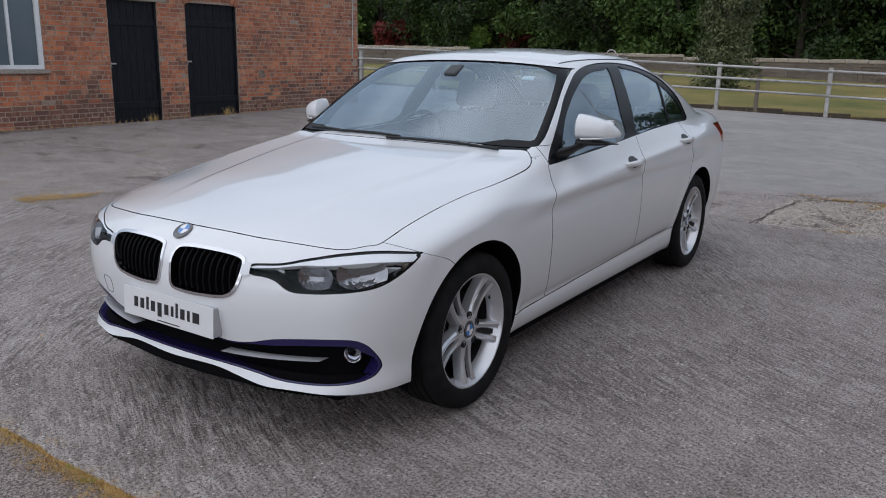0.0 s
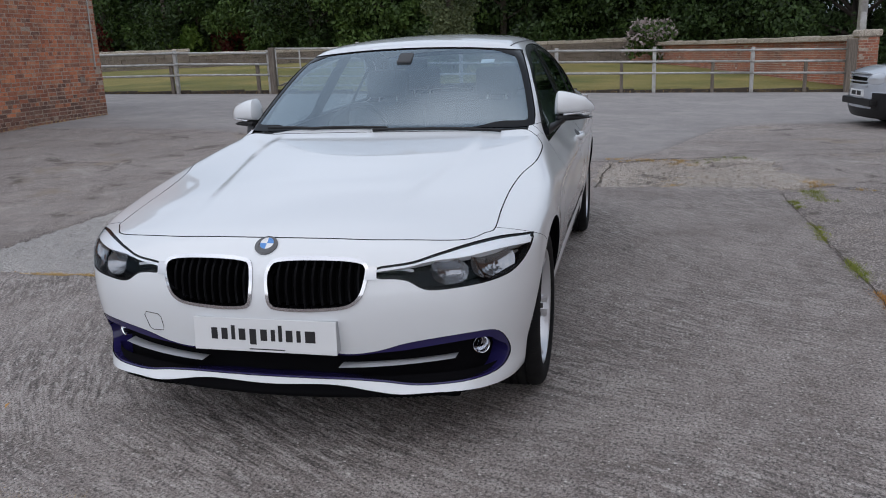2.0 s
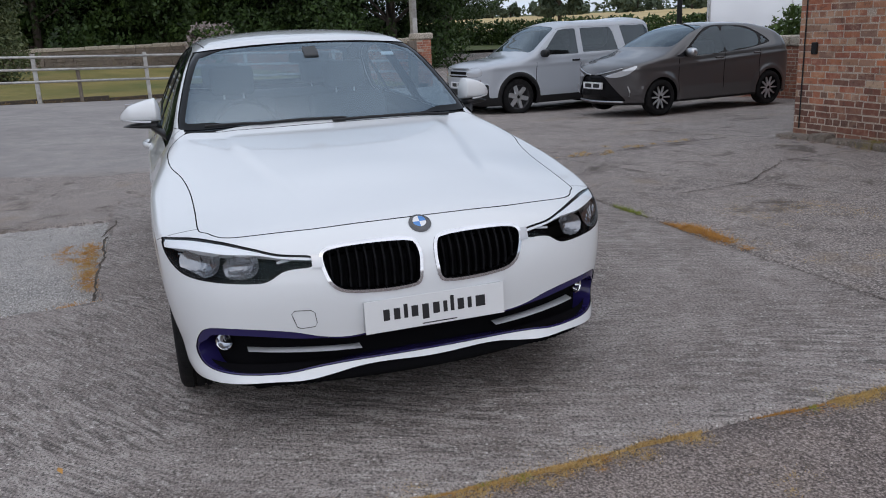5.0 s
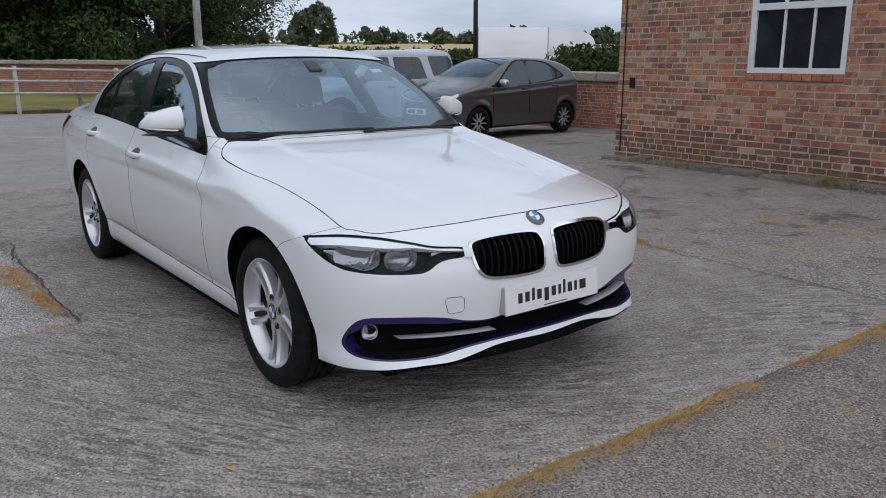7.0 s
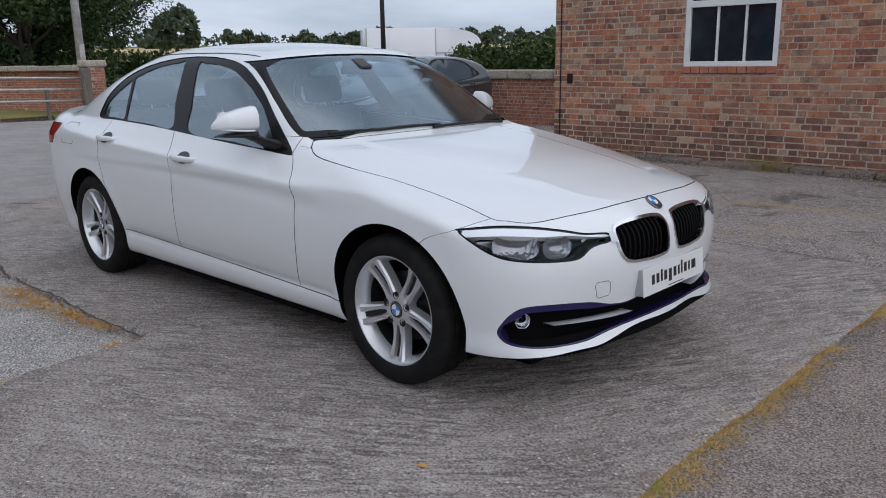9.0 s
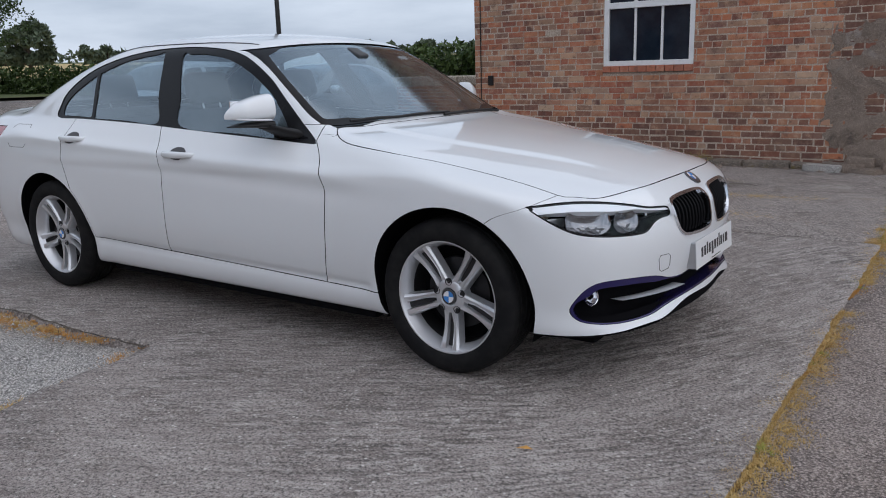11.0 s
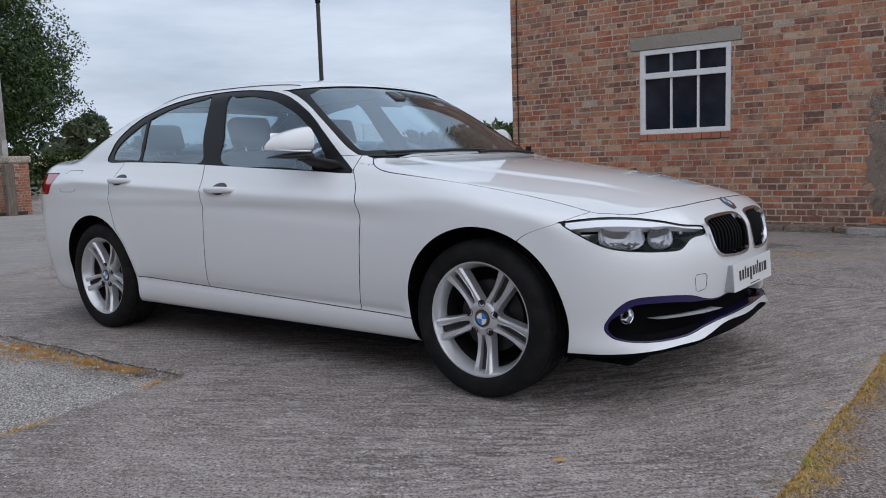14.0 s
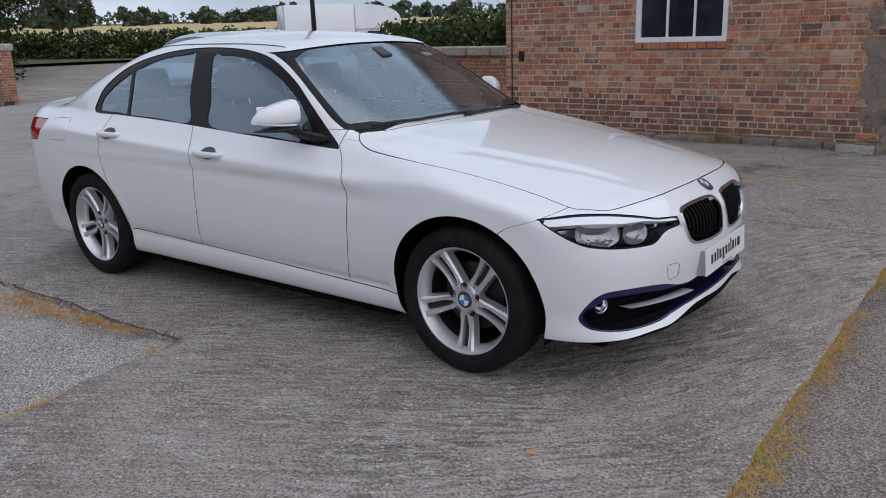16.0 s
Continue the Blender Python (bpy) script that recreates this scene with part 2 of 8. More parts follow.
M_yard = rubble("old_concrete", (0.15, 0.128, 0.118), (0.245, 0.213, 0.198), (0.36, 0.322, 0.30), worn=True)
M_coarse = rubble("coarse_asphalt", (0.14, 0.113, 0.101), (0.225, 0.184, 0.166), (0.33, 0.28, 0.256), 1.25, 1.0, 0.30)
M_patch = rubble("broken_concrete", (0.20, 0.17, 0.146), (0.35, 0.306, 0.266), (0.52, 0.47, 0.42), 1.0, 1.0, 0.5, worn=True)
M_chips = rubble("pale_broken_concrete", (0.24, 0.225, 0.212), (0.37, 0.352, 0.335), (0.49, 0.472, 0.452), 1.3, 1.0, 0.22)
M_road = rubble("road_asphalt", (0.205, 0.19, 0.184), (0.265, 0.247, 0.24), (0.345, 0.322, 0.306), 0.7, 0.4, 0.12, gritty=0.3)


def brick_material(name, per_island, shades, wear=0.5):
    m = material(name, shades[1], 0.9)
    n = Nodes(m)
    v = n.coords()
    if per_island:
        r = n.add("NewGeometry").outputs["Random Per Island"]
    else:
        info = n.add("ObjectInfo")
        r = info.outputs["Random"]
        shift = n.add("VectorMath")
        n.link(v, shift.inputs[0])
        n.link(info.outputs["Location"], shift.inputs[1])
        v = shift.outputs[0]
    stops = [(i / (len(shades) - 1), s) for i, s in enumerate(shades)]
    c = n.ramp(r, stops)
    g = n.noise(v, 22.0, 5, 0.65)
    f = n.noise(v, 140.0, 3, 0.6)
    c = n.mix(n.ramp(g, [(0.45, 0.0), (0.72, wear)]), c, (0.34, 0.25, 0.20))
    c = n.mix(n.ramp(g, [(0.25, 0.6), (0.42, 0.0)]), c, (0.055, 0.035, 0.032))
    big = n.noise(v, 0.8, 4, 0.6)
    c = n.mix(n.ramp(big, [(0.46, 0.0), (0.66, 0.55)]), c, (0.11, 0.058, 0.045))
    blot = n.noise(v, 7.0, 6, 0.7)
    c = n.mix(n.ramp(blot, [(0.52, 0.0), (0.66, wear * 1.3)]), c, (0.58, 0.37, 0.25))
    c = n.mix(n.ramp(blot, [(0.34, 0.7), (0.44, 0.0)]), c, (0.11, 0.058, 0.045))
    n.color(c)
    n.bump(n.math("ADD", g, n.math("MULTIPLY", f, 0.5)), 0.6, 0.006)
    return m


B_SHADES = [(0.274, 0.085, 0.052), (0.441, 0.148, 0.072), (0.168, 0.068, 0.050), (0.503, 0.213, 0.102), (0.357, 0.107, 0.060), (0.507, 0.336, 0.217), (0.305, 0.096, 0.059), (0.487, 0.172, 0.080), (0.444, 0.267, 0.169), (0.123, 0.056, 0.045), (0.490, 0.222, 0.121), (0.206, 0.099, 0.073), (0.523, 0.367, 0.248)]
A_SHADES = [(0.44, 0.125, 0.052), (0.56, 0.18, 0.075), (0.34, 0.10, 0.050), (0.60, 0.22, 0.10), (0.22, 0.088, 0.055), (0.49, 0.142, 0.06), (0.17, 0.075, 0.052)]
M_brick_b = brick_material("weathered_brick", True, B_SHADES, 0.42)
M_brick_b1 = brick_material("weathered_brick_single", False, B_SHADES, 0.42)
M_brick_a = brick_material("orange_brick", True, A_SHADES, 0.35)
M_brick_w = brick_material("garden_brick", True, [(0.364, 0.119, 0.070), (0.462, 0.154, 0.084), (0.280, 0.105, 0.070)], 0.3)
# darker set of brick colours for the lower courses and the far end
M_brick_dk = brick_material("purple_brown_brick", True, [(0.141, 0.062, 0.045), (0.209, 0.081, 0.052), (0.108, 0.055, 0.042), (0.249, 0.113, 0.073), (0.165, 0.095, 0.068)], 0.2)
M_mortar = rubble("lime_mortar", (0.22, 0.168, 0.132), (0.41, 0.33, 0.268), (0.60, 0.50, 0.41), 0.8, 0.6, 0.3, gritty=0.35)
M_mortar_a = rubble("sooty_mortar", (0.21, 0.15, 0.115), (0.33, 0.245, 0.19), (0.45, 0.36, 0.29), 2.0, 0.6, 0.3, gritty=0.35)
M_stone = rubble("stone", (0.224, 0.189, 0.154), (0.378, 0.329, 0.266), (0.532, 0.476, 0.406), 2.0, 0.8, 0.4)
M_wallstone = rubble("dark_wall_stone", (0.085, 0.068, 0.056), (0.15, 0.122, 0.10), (0.235, 0.20, 0.168), 1.0, 0.8, 0.4)
M_lintel = rubble("concrete_lintel", (0.20, 0.175, 0.15), (0.28, 0.25, 0.215), (0.34, 0.31, 0.27), 3.0, 0.4, 0.3)
M_render = rubble("dirty_render", (0.13, 0.098, 0.078), (0.225, 0.175, 0.142), (0.32, 0.26, 0.215), 1.5, 0.9, 0.4, gritty=0.6, worn=True)
M_frame = material("white_window_paint", (0.72, 0.73, 0.74), 0.4)
n = Nodes(M_frame)
v = n.coords()
n.color(n.mix(n.ramp(n.noise(v, 9, 6, 0.7), [(0.5, 0.0), (0.8, 0.5)]), (0.72, 0.73, 0.74), (0.45, 0.43, 0.40)))
M_pane = material("dark_window_glass", (0.012, 0.018, 0.027), 0.06, 0.0, Specular_IOR_Level=0.4)
n = Nodes(M_pane)
v = n.coords()
n.color(n.ramp(n.noise(v, 3, 5, 0.6), [(0.4, (0.010, 0.016, 0.026)), (0.75, (0.028, 0.038, 0.052))]))
n.rough(n.ramp(n.noise(v, 6, 4), [(0.4, 0.05), (0.8, 0.25)]))
M_pane2 = material("pale_window_glass", (0.10, 0.13, 0.15), 0.08)
M_blackwood = material("black_boards", (0.008, 0.009, 0.013), 0.5, Specular_IOR_Level=0.2)
n = Nodes(M_blackwood)
v = n.coords((1, 1, 0.15))
n.color(n.ramp(n.noise(v, 30, 4), [(0.4, (0.006, 0.007, 0.011)), (0.8, (0.018, 0.018, 0.022))]))
n.bump(n.noise(v, 60, 3), 0.15, 0.004)
M_iron = material("galvanised_iron", (0.36, 0.36, 0.36), 0.55, 0.6)
n = Nodes(M_iron)
n.color(n.ramp(n.noise(n.coords(), 7, 6, 0.7), [(0.4, (0.52, 0.52, 0.51)), (0.62, (0.38, 0.36, 0.34)), (0.8, (0.20, 0.13, 0.09))]))
M_postwood = material("weathered_post", (0.17, 0.14, 0.11), 0.9)
n = Nodes(M_postwood)
n.color(n.ramp(n.noise(n.coords((1, 1, 0.12)), 26, 6, 0.7), [(0.35, (0.10, 0.08, 0.065)), (0.6, (0.20, 0.17, 0.14)), (0.8, (0.28, 0.25, 0.21))]))
M_blackpole = material("black_pole", (0.012, 0.012, 0.013), 0.5)

M_lawn = material("dry_lawn", (0.22, 0.19, 0.06), 0.95)
n = Nodes(M_lawn)
v = n.coords()
c = n.ramp(n.noise(v, 0.35, 6, 0.65), [(0.32, (0.115, 0.130, 0.028)), (0.5, (0.235, 0.200, 0.055)), (0.7, (0.360, 0.270, 0.095))])
c = n.mix(n.ramp(n.noise(v, 45.0, 4, 0.7), [(0.35, 0.6), (0.6, 0.0)]), c, (0.07, 0.075, 0.02))
n.color(c)
n.bump(n.noise(v, 60, 3), 0.8, 0.03)
M_straw = material("straw_field", (0.48, 0.36, 0.17), 0.95)
n = Nodes(M_straw)
v = n.coords((0.4, 1, 1), rot=(0, 0, 0.8))
n.color(n.ramp(n.noise(v, 0.06, 7, 0.6), [(0.35, (0.36, 0.265, 0.12)), (0.6, (0.52, 0.40, 0.19)), (0.75, (0.58, 0.46, 0.24))]))
M_green = material("green_field", (0.12, 0.15, 0.04), 0.95)
n = Nodes(M_green)
n.color(n.ramp(n.noise(n.coords(), 0.08, 6), [(0.35, (0.055, 0.080, 0.020)), (0.7, (0.13, 0.13, 0.04))]))


def leafy(name, stops, rough=0.55, trans=0.0):
    m = material(name, stops[0], rough, 0.0, Specular_IOR_Level=0.25)
    n = Nodes(m)
    r = n.add("NewGeometry").outputs["Random Per Island"]
    c = n.ramp(r, [(i / (len(stops) - 1), s) for i, s in enumerate(stops)])
    big = n.noise(n.coords(), 0.45, 4)
    c = n.mix(n.ramp(big, [(0.45, 0.0), (0.68, 0.6)]), c, tuple(q * 1.5 for q in stops[-1]))
    n.color(c)
    return m


M_leaf_dark = leafy("dark_leaves", [(0.011, 0.021, 0.007), (0.021, 0.039, 0.011), (0.044, 0.078, 0.020)])
M_leaf_oak = leafy("oak_leaves", [(0.020, 0.038, 0.011), (0.036, 0.064, 0.017), (0.062, 0.100, 0.026)])
M_leaf_mid = leafy("green_leaves", [(0.025, 0.046, 0.012), (0.045, 0.080, 0.020), (0.085, 0.14, 0.034)])
M_leaf_light = leafy("bright_leaves", [(0.112, 0.208, 0.040), (0.168, 0.288, 0.056), (0.224, 0.336, 0.080)])
M_leaf_hedge = leafy("hedge_leaves", [(0.022, 0.042, 0.011), (0.040, 0.070, 0.018), (0.065, 0.098, 0.026)])
M_leaf_pine = leafy("conifer_needles", [(0.055, 0.075, 0.035), (0.095, 0.12, 0.055), (0.14, 0.16, 0.08)])
M_leaf_red = leafy("red_leaves", [(0.10, 0.02, 0.018), (0.22, 0.03, 0.03), (0.07, 0.03, 0.02)])
M_flower = leafy("pale_flowers", [(0.30, 0.25, 0.25), (0.40, 0.34, 0.33), (0.22, 0.18, 0.18)])
M_leaf_far = leafy("far_leaves", [(0.050, 0.070, 0.045), (0.065, 0.088, 0.055), (0.08, 0.105, 0.065)])
M_bark = material("bark", (0.06, 0.048, 0.038), 0.95)
M_straw_grass = leafy("dry_grass", [(0.50, 0.32, 0.11), (0.60, 0.43, 0.19), (0.52, 0.34, 0.13), (0.36, 0.19, 0.065), (0.58, 0.43, 0.21), (0.33, 0.23, 0.085)], 0.8)
M_rust_grass = leafy("rusty_moss", [(0.42, 0.21, 0.055), (0.54, 0.30, 0.09), (0.34, 0.16, 0.045)], 0.8)
M_moss = leafy("brown_moss", [(0.20, 0.105, 0.035), (0.30, 0.17, 0.06), (0.14, 0.08, 0.03), (0.36, 0.24, 0.09)], 0.9)
M_weed = leafy("dying_weed", [(0.30, 0.23, 0.06), (0.18, 0.15, 0.04), (0.40, 0.28, 0.09), (0.14, 0.13, 0.035)], 0.85)
M_green_grass = leafy("green_weeds", [(0.135, 0.180, 0.030), (0.210, 0.255, 0.045), (0.300, 0.285, 0.075)], 0.8)
# ---- mesh helpers ----
def mesh_object(name, verts, faces, mat, parent=None, smooth=True, label=""):
    me = bpy.data.meshes.new(name)
    me.from_pydata(np.asarray(verts).tolist(), [], faces.tolist() if isinstance(faces, np.ndarray) else faces)
    me.materials.append(mat)
    if smooth:
        me.polygons.foreach_set("use_smooth", [True] * len(me.polygons))
    ob = new(name, me)
    if parent is not None:
        ob.parent = parent
    return tagged(ob, label)


def part(name, bm, mat, parent=None, label="", smooth=False, angle=None):
    bmesh.ops.recalc_face_normals(bm, faces=bm.faces)
    me = bpy.data.meshes.new(name)
    bm.to_mesh(me)
    bm.free()
    me.materials.append(mat)
    if smooth:
        me.polygons.foreach_set("use_smooth", [True] * len(me.polygons))
        if angle:
            me.set_sharp_from_angle(angle=radians(angle))
    ob = new(name, me)
    if parent is not None:
        ob.parent = parent
    return tagged(ob, label)


def add_box(bm, lo, hi, bevel=0.0, seg=2, m=None):
    r = bmesh.ops.create_cube(bm, size=1)
    vs = r["verts"]
    for v in vs:
        v.co = [lo[i] + (v.co[i] + 0.5) * (hi[i] - lo[i]) for i in range(3)]
    if bevel:
        es = list({e for v in vs for e in v.link_edges})
        g = bmesh.ops.bevel(bm, geom=es, offset=bevel, segments=seg, affect="EDGES", profile=0.6)
        vs = list({v for f in g["faces"] for v in f.verts} | {v for v in vs if v.is_valid})
    if m is not None:
        bmesh.ops.transform(bm, matrix=m, verts=vs)
    return vs


def boxed(lo, hi, bevel=0.0, seg=2, m=None):
    bm = bmesh.new()
    add_box(bm, lo, hi, bevel, seg, m)
    return bm


def tube(points, radius, seg=8, closed=False, caps=True):
    """A bmesh tube along points; radius a number or a list."""
    bm = bmesh.new()
    pts = [Vector(p) for p in points]
    n = len(pts)
    rad = radius if isinstance(radius, (list, tuple)) else [radius] * n
    rings, up = [], Vector((0.13, 0.21, 0.97))
    for i, p in enumerate(pts):
        a = pts[(i - 1) % n] if closed or i else p
        b = pts[(i + 1) % n] if closed or i < n - 1 else p
        t = (b - a).normalized()
        u = (up - t * up.dot(t))
        u = u.normalized() if u.length > 1e-3 else t.orthogonal().normalized()
        w = t.cross(u)
        rings.append([bm.verts.new(p + (u * math.cos(k * 2 * math.pi / seg) + w * math.sin(k * 2 * math.pi / seg)) * rad[i]) for k in range(seg)])
    for i in range(n if closed else n - 1):
        r0, r1 = rings[i], rings[(i + 1) % n]
        for k in range(seg):
            bm.faces.new((r0[k], r0[(k + 1) % seg], r1[(k + 1) % seg], r1[k]))
    if caps and not closed:
        bm.faces.new(rings[0][::-1]), bm.faces.new(rings[-1])
    return bm


def lathe(profile, seg=64, axis="y", close=False):
    """A bmesh turned round y (or z) from (radius, along) pairs."""
    bm = bmesh.new()
    rings = []
    for r, a in profile:
        ring = []
        for k in range(seg):
            c, s = math.cos(2 * math.pi * k / seg) * r, math.sin(2 * math.pi * k / seg) * r
            ring.append(bm.verts.new((c, a, s) if axis == "y" else (c, s, a)))
        rings.append(ring)
    pairs = list(zip(rings, rings[1:])) + ([(rings[-1], rings[0])] if close else [])
    for r0, r1 in pairs:
        for k in range(seg):
            bm.faces.new((r0[k], r0[(k + 1) % seg], r1[(k + 1) % seg], r1[k]))
    return bm


# ---- lie of the land ----
def sstep(a, b, x):
    s = np.clip((x - a) / (b - a), 0, 1)
    return s * s * (3 - 2 * s)


def land(x, y):
    """Height of the ground (arrays)."""
    x, y = np.asarray(x, float), np.asarray(y, float)
    west = sstep(-2.0, -12.0, x)
    z = -0.033 * np.clip(y, -14, 7) * west + 0.20 * sstep(-4.5, -9.6, y) * (1 - west)
    z = z + 0.25 * sstep(-19.5, -30.0, x) * sstep(9.0, 6.0, y)
    d = np.hypot(x, y)
    far = sstep(-0.2, 0.5, (-0.75 * x + 0.65 * y) / np.maximum(d, 1e-6))
    return z + far * 0.0195 * np.clip(d - 28, 0, 700) + 0.02 * np.clip(d - 60, 0, 400) * (1 - far)


def sheet(name, xs, ys, mat, dz=0.0, inside_of=None, rough=0.0, label="", kind="structure"):
    """A grid of ground, kept where inside_of says so."""
    gx, gy = np.meshgrid(xs, ys, indexing="ij")
    gz = land(gx, gy) + dz
    if rough:
        rng = np.random.default_rng(len(name))
        gz = gz + rough * (rng.random(gz.shape) - 0.5)
    n, m = gx.shape
    idx = np.arange(n * m).reshape(n, m)
    q = np.stack([idx[:-1, :-1].ravel(), idx[1:, :-1].ravel(), idx[1:, 1:].ravel(), idx[:-1, 1:].ravel()], 1)
    V = np.stack([gx.ravel(), gy.ravel(), gz.ravel()], 1)
    T = np.concatenate([q[:, [0, 1, 2]], q[:, [0, 2, 3]]])
    if inside_of is not None:
        V, T = plain_clip(V, T, inside_of)
        V, T = skirt(V, T)
    return tagged(mesh_object(name, V, T, mat, None, True), label, "", "", kind)


def skirt(V, T):
    """A worn sloping edge round a sheet."""
    E = np.concatenate([T[:, [0, 1]], T[:, [1, 2]], T[:, [2, 0]]])
    key = np.sort(E, 1)
    _, first, n = np.unique(key, axis=0, return_index=True, return_counts=True)
    E = E[first[n == 1]]
    d = V[E[:, 1]] - V[E[:, 0]]
    out = np.stack([d[:, 1], -d[:, 0]], 1)
    out /= np.maximum(np.linalg.norm(out, axis=1, keepdims=True), 1e-9)
    acc = np.zeros((len(V), 2))
    for k in (0, 1):
        np.add.at(acc, E[:, k], out)
    used = np.unique(E)
    acc = acc[used] / np.maximum(np.linalg.norm(acc[used], axis=1, keepdims=True), 1e-9)
    re = np.full(len(V), -1)
    re[used] = len(V) + np.arange(len(used))
    W = V[used] + np.column_stack([acc * 0.024, np.full(len(used), -0.055)])
    a, b = E[:, 0], E[:, 1]
    return np.concatenate([V, W]), np.concatenate([T, np.stack([b, a, re[a]], 1), np.stack([b, re[a], re[b]], 1)])


def plain_clip(V, F, func):
    s = func(V[:, 0], V[:, 1])
    ins = s < 0
    k = ins[F].sum(1)
    keep_f, new_v, memo, extra = F[k == 3], [], {}, []
    for tri in F[(k == 1) | (k == 2)]:
        a, b, c = (int(t) for t in tri)
        for _ in range(3):
            if ins[a] != ins[b] and ins[b] == ins[c]:
                break
            a, b, c = b, c, a
        cut = []
        for j in (b, c):
            key = (min(a, j), max(a, j))
            if key not in memo:
                t = s[a] / (s[a] - s[j])
                memo[key] = len(V) + len(new_v)
                new_v.append(V[a] + t * (V[j] - V[a]))
            cut.append(memo[key])
        extra += [(a, cut[0], cut[1])] if ins[a] else [(cut[0], b, c), (cut[0], c, cut[1])]
    F = np.concatenate([keep_f, np.array(extra, int).reshape(-1, 3)])
    V = np.concatenate([V, np.array(new_v).reshape(-1, 3)])
    used = np.unique(F)
    re = np.full(len(V), -1)
    re[used] = np.arange(len(used))
    return V[used], re[F]


def wob(u, seed, amp=0.02, f=3.0):
    """A ragged edge."""
    return amp * (np.sin(u * f + seed) + 0.6 * np.sin(u * f * 2.7 + seed * 2.3) + 0.45 * np.sin(u * f * 6.1 + seed * 5.1) + 0.3 * np.sin(u * f * 13.7 + seed))


spread = np.concatenate([-np.geomspace(900, 14, 30), np.linspace(-13, 13, 66), np.geomspace(14, 900, 30)])
sheet("ground", spread, spread, M_yard, -0.026, lambda x, y: np.minimum(1.45 - np.abs(x + 1.05), 1.4 - np.abs(y + 2.3)), label="weathered old concrete yard and land around it")
# brushed slab under the car, with square joints and a broken corner
def slab_edge(x, y):
    a = np.maximum.reduce([x - 2.63 - wob(y, 1, 0.006, 5), y - 2.49 - wob(x, 2, 0.008, 4), -3.30 - x - wob(y, 3, 0.03, 3), -6.5 - y])
    corner = np.maximum(x - 0.02 - 0.12 * np.clip(-y - 1.3, 0, 1) - wob(y, 5, 0.02, 4), y + 1.30 + wob(x, 4, 0.025, 3.5) - 0.05 * sstep(-0.5, 0.1, x))
    return np.maximum(a, -corner)


sheet("concrete_slab", np.arange(-3.5, 2.8, 0.07), np.arange(-6.6, 2.7, 0.07), M_brushed, 0.0, slab_edge, 0.003, "brushed concrete slab with fanned tamping grooves")
# coarse strip in front of the joint
sheet("coarse_strip", np.arange(2.55, 9.0, 0.25), np.arange(-7, 6.4, 0.25), M_coarse, -0.006, lambda x, y: 2.655 + wob(y, 7, 0.012, 5) - x, 0.006, "coarse worn asphalt strip beside the slab joint")
# old slabs left of the car
sheet("side_slab", np.arange(-3.3, 2.7, 0.1), np.arange(2.4, 6.6, 0.1), M_yard, -0.004, lambda x, y: np.maximum.reduce([2.52 + wob(x, 9, 0.012, 4) - y, x - 2.60 - wob(y, 10, 0.01), -3.05 - x - wob(y, 11, 0.05, 3), y - 6.45]), 0.004, "older stained concrete slab with weeds in its joints")
# broken pale patches
sheet("broken_patch", np.arange(-5.9, -2.9, 0.05), np.arange(0.6, 3.2, 0.05), M_patch, -0.006, lambda x, y: np.maximum.reduce([-5.2 - 0.25 * (y - 1.7) - x - wob(y, 12, 0.06, 3), x + 3.28 + wob(y, 13, 0.03), 0.86 - y - wob(x, 14, 0.03), y - 2.75 - wob(x, 15, 0.12, 2)]), 0.022, "crumbling pale concrete patch")
sheet("broken_corner", np.arange(-2.9, 0.4, 0.04), np.arange(-4.2, -1.2, 0.04), M_chips, -0.046, lambda x, y: np.maximum.reduce([x - 0.035 - 0.12 * np.clip(-y - 1.3, 0, 1) - wob(y, 5, 0.02, 4), y + 1.31 + wob(x, 4, 0.025, 3.5) - 0.05 * sstep(-0.5, 0.1, x), -2.7 - x - wob(y, 17, 0.15, 2), -3.9 - y - wob(x, 18, 0.1, 2)]), 0.020, "sunken broken concrete corner with moss")
# tarmac lane along the fence
LANE = np.array([-0.171, 1.0]) / math.hypot(0.171, 1.0)
ACROSS = np.array([1.0, 0.171]) / math.hypot(0.171, 1.0)


def lane(u, w):
    """u metres along the fence from its middle, w metres on the yard's side of it."""
    return np.array([-18.74, 0.0]) + u * LANE + w * ACROSS


def lane_w(x, y):
    return (x + 18.74) * ACROSS[0] + y * ACROSS[1]


sheet("road", np.arange(-48, -2.9, 0.5), np.arange(-40, 30, 0.5), M_road, -0.012,
      lambda x, y: np.maximum.reduce([0.05 - lane_w(x, y), lane_w(x, y) - 9.0 - 4.3 * sstep(3.0, 1.0, y) * sstep(-7, -1.2, y) - wob(y, 20, 0.15, 0.7)]), 0, "grey tarmac lane beside the fence")
# lawn behind the fence, up to the garden wall
sheet("lawn", np.arange(-64, -13, 0.8), np.arange(-60, 8, 0.8), M_lawn, 0.07, lambda x, y: np.maximum(lane_w(x, y) + 0.12, y - 7.0 + 0.42 * (x + 20.5)), 0.03, "dry yellowing mown lawn")
edge = bmesh.new()
for u in np.arange(-34, 6.6, 1.6):
    (x0, y0), (x1, y1) = lane(u, -0.06), lane(u + 1.58, -0.06)
    ang = math.atan2(y1 - y0, x1 - x0)
    add_box(edge, (0, -0.05, -0.2), (1.58, 0.05, 0.055 + 0.015 * math.sin(u * 3)), 0.01, 1, Matrix.Translation((x0, y0, float(land(x0, y0)))) @ Matrix.Rotation(ang, 4, "Z"))
tagged(part("lawn_edging", edge, M_bark), "dark timber edging along the lawn", "edging", "", "structure")


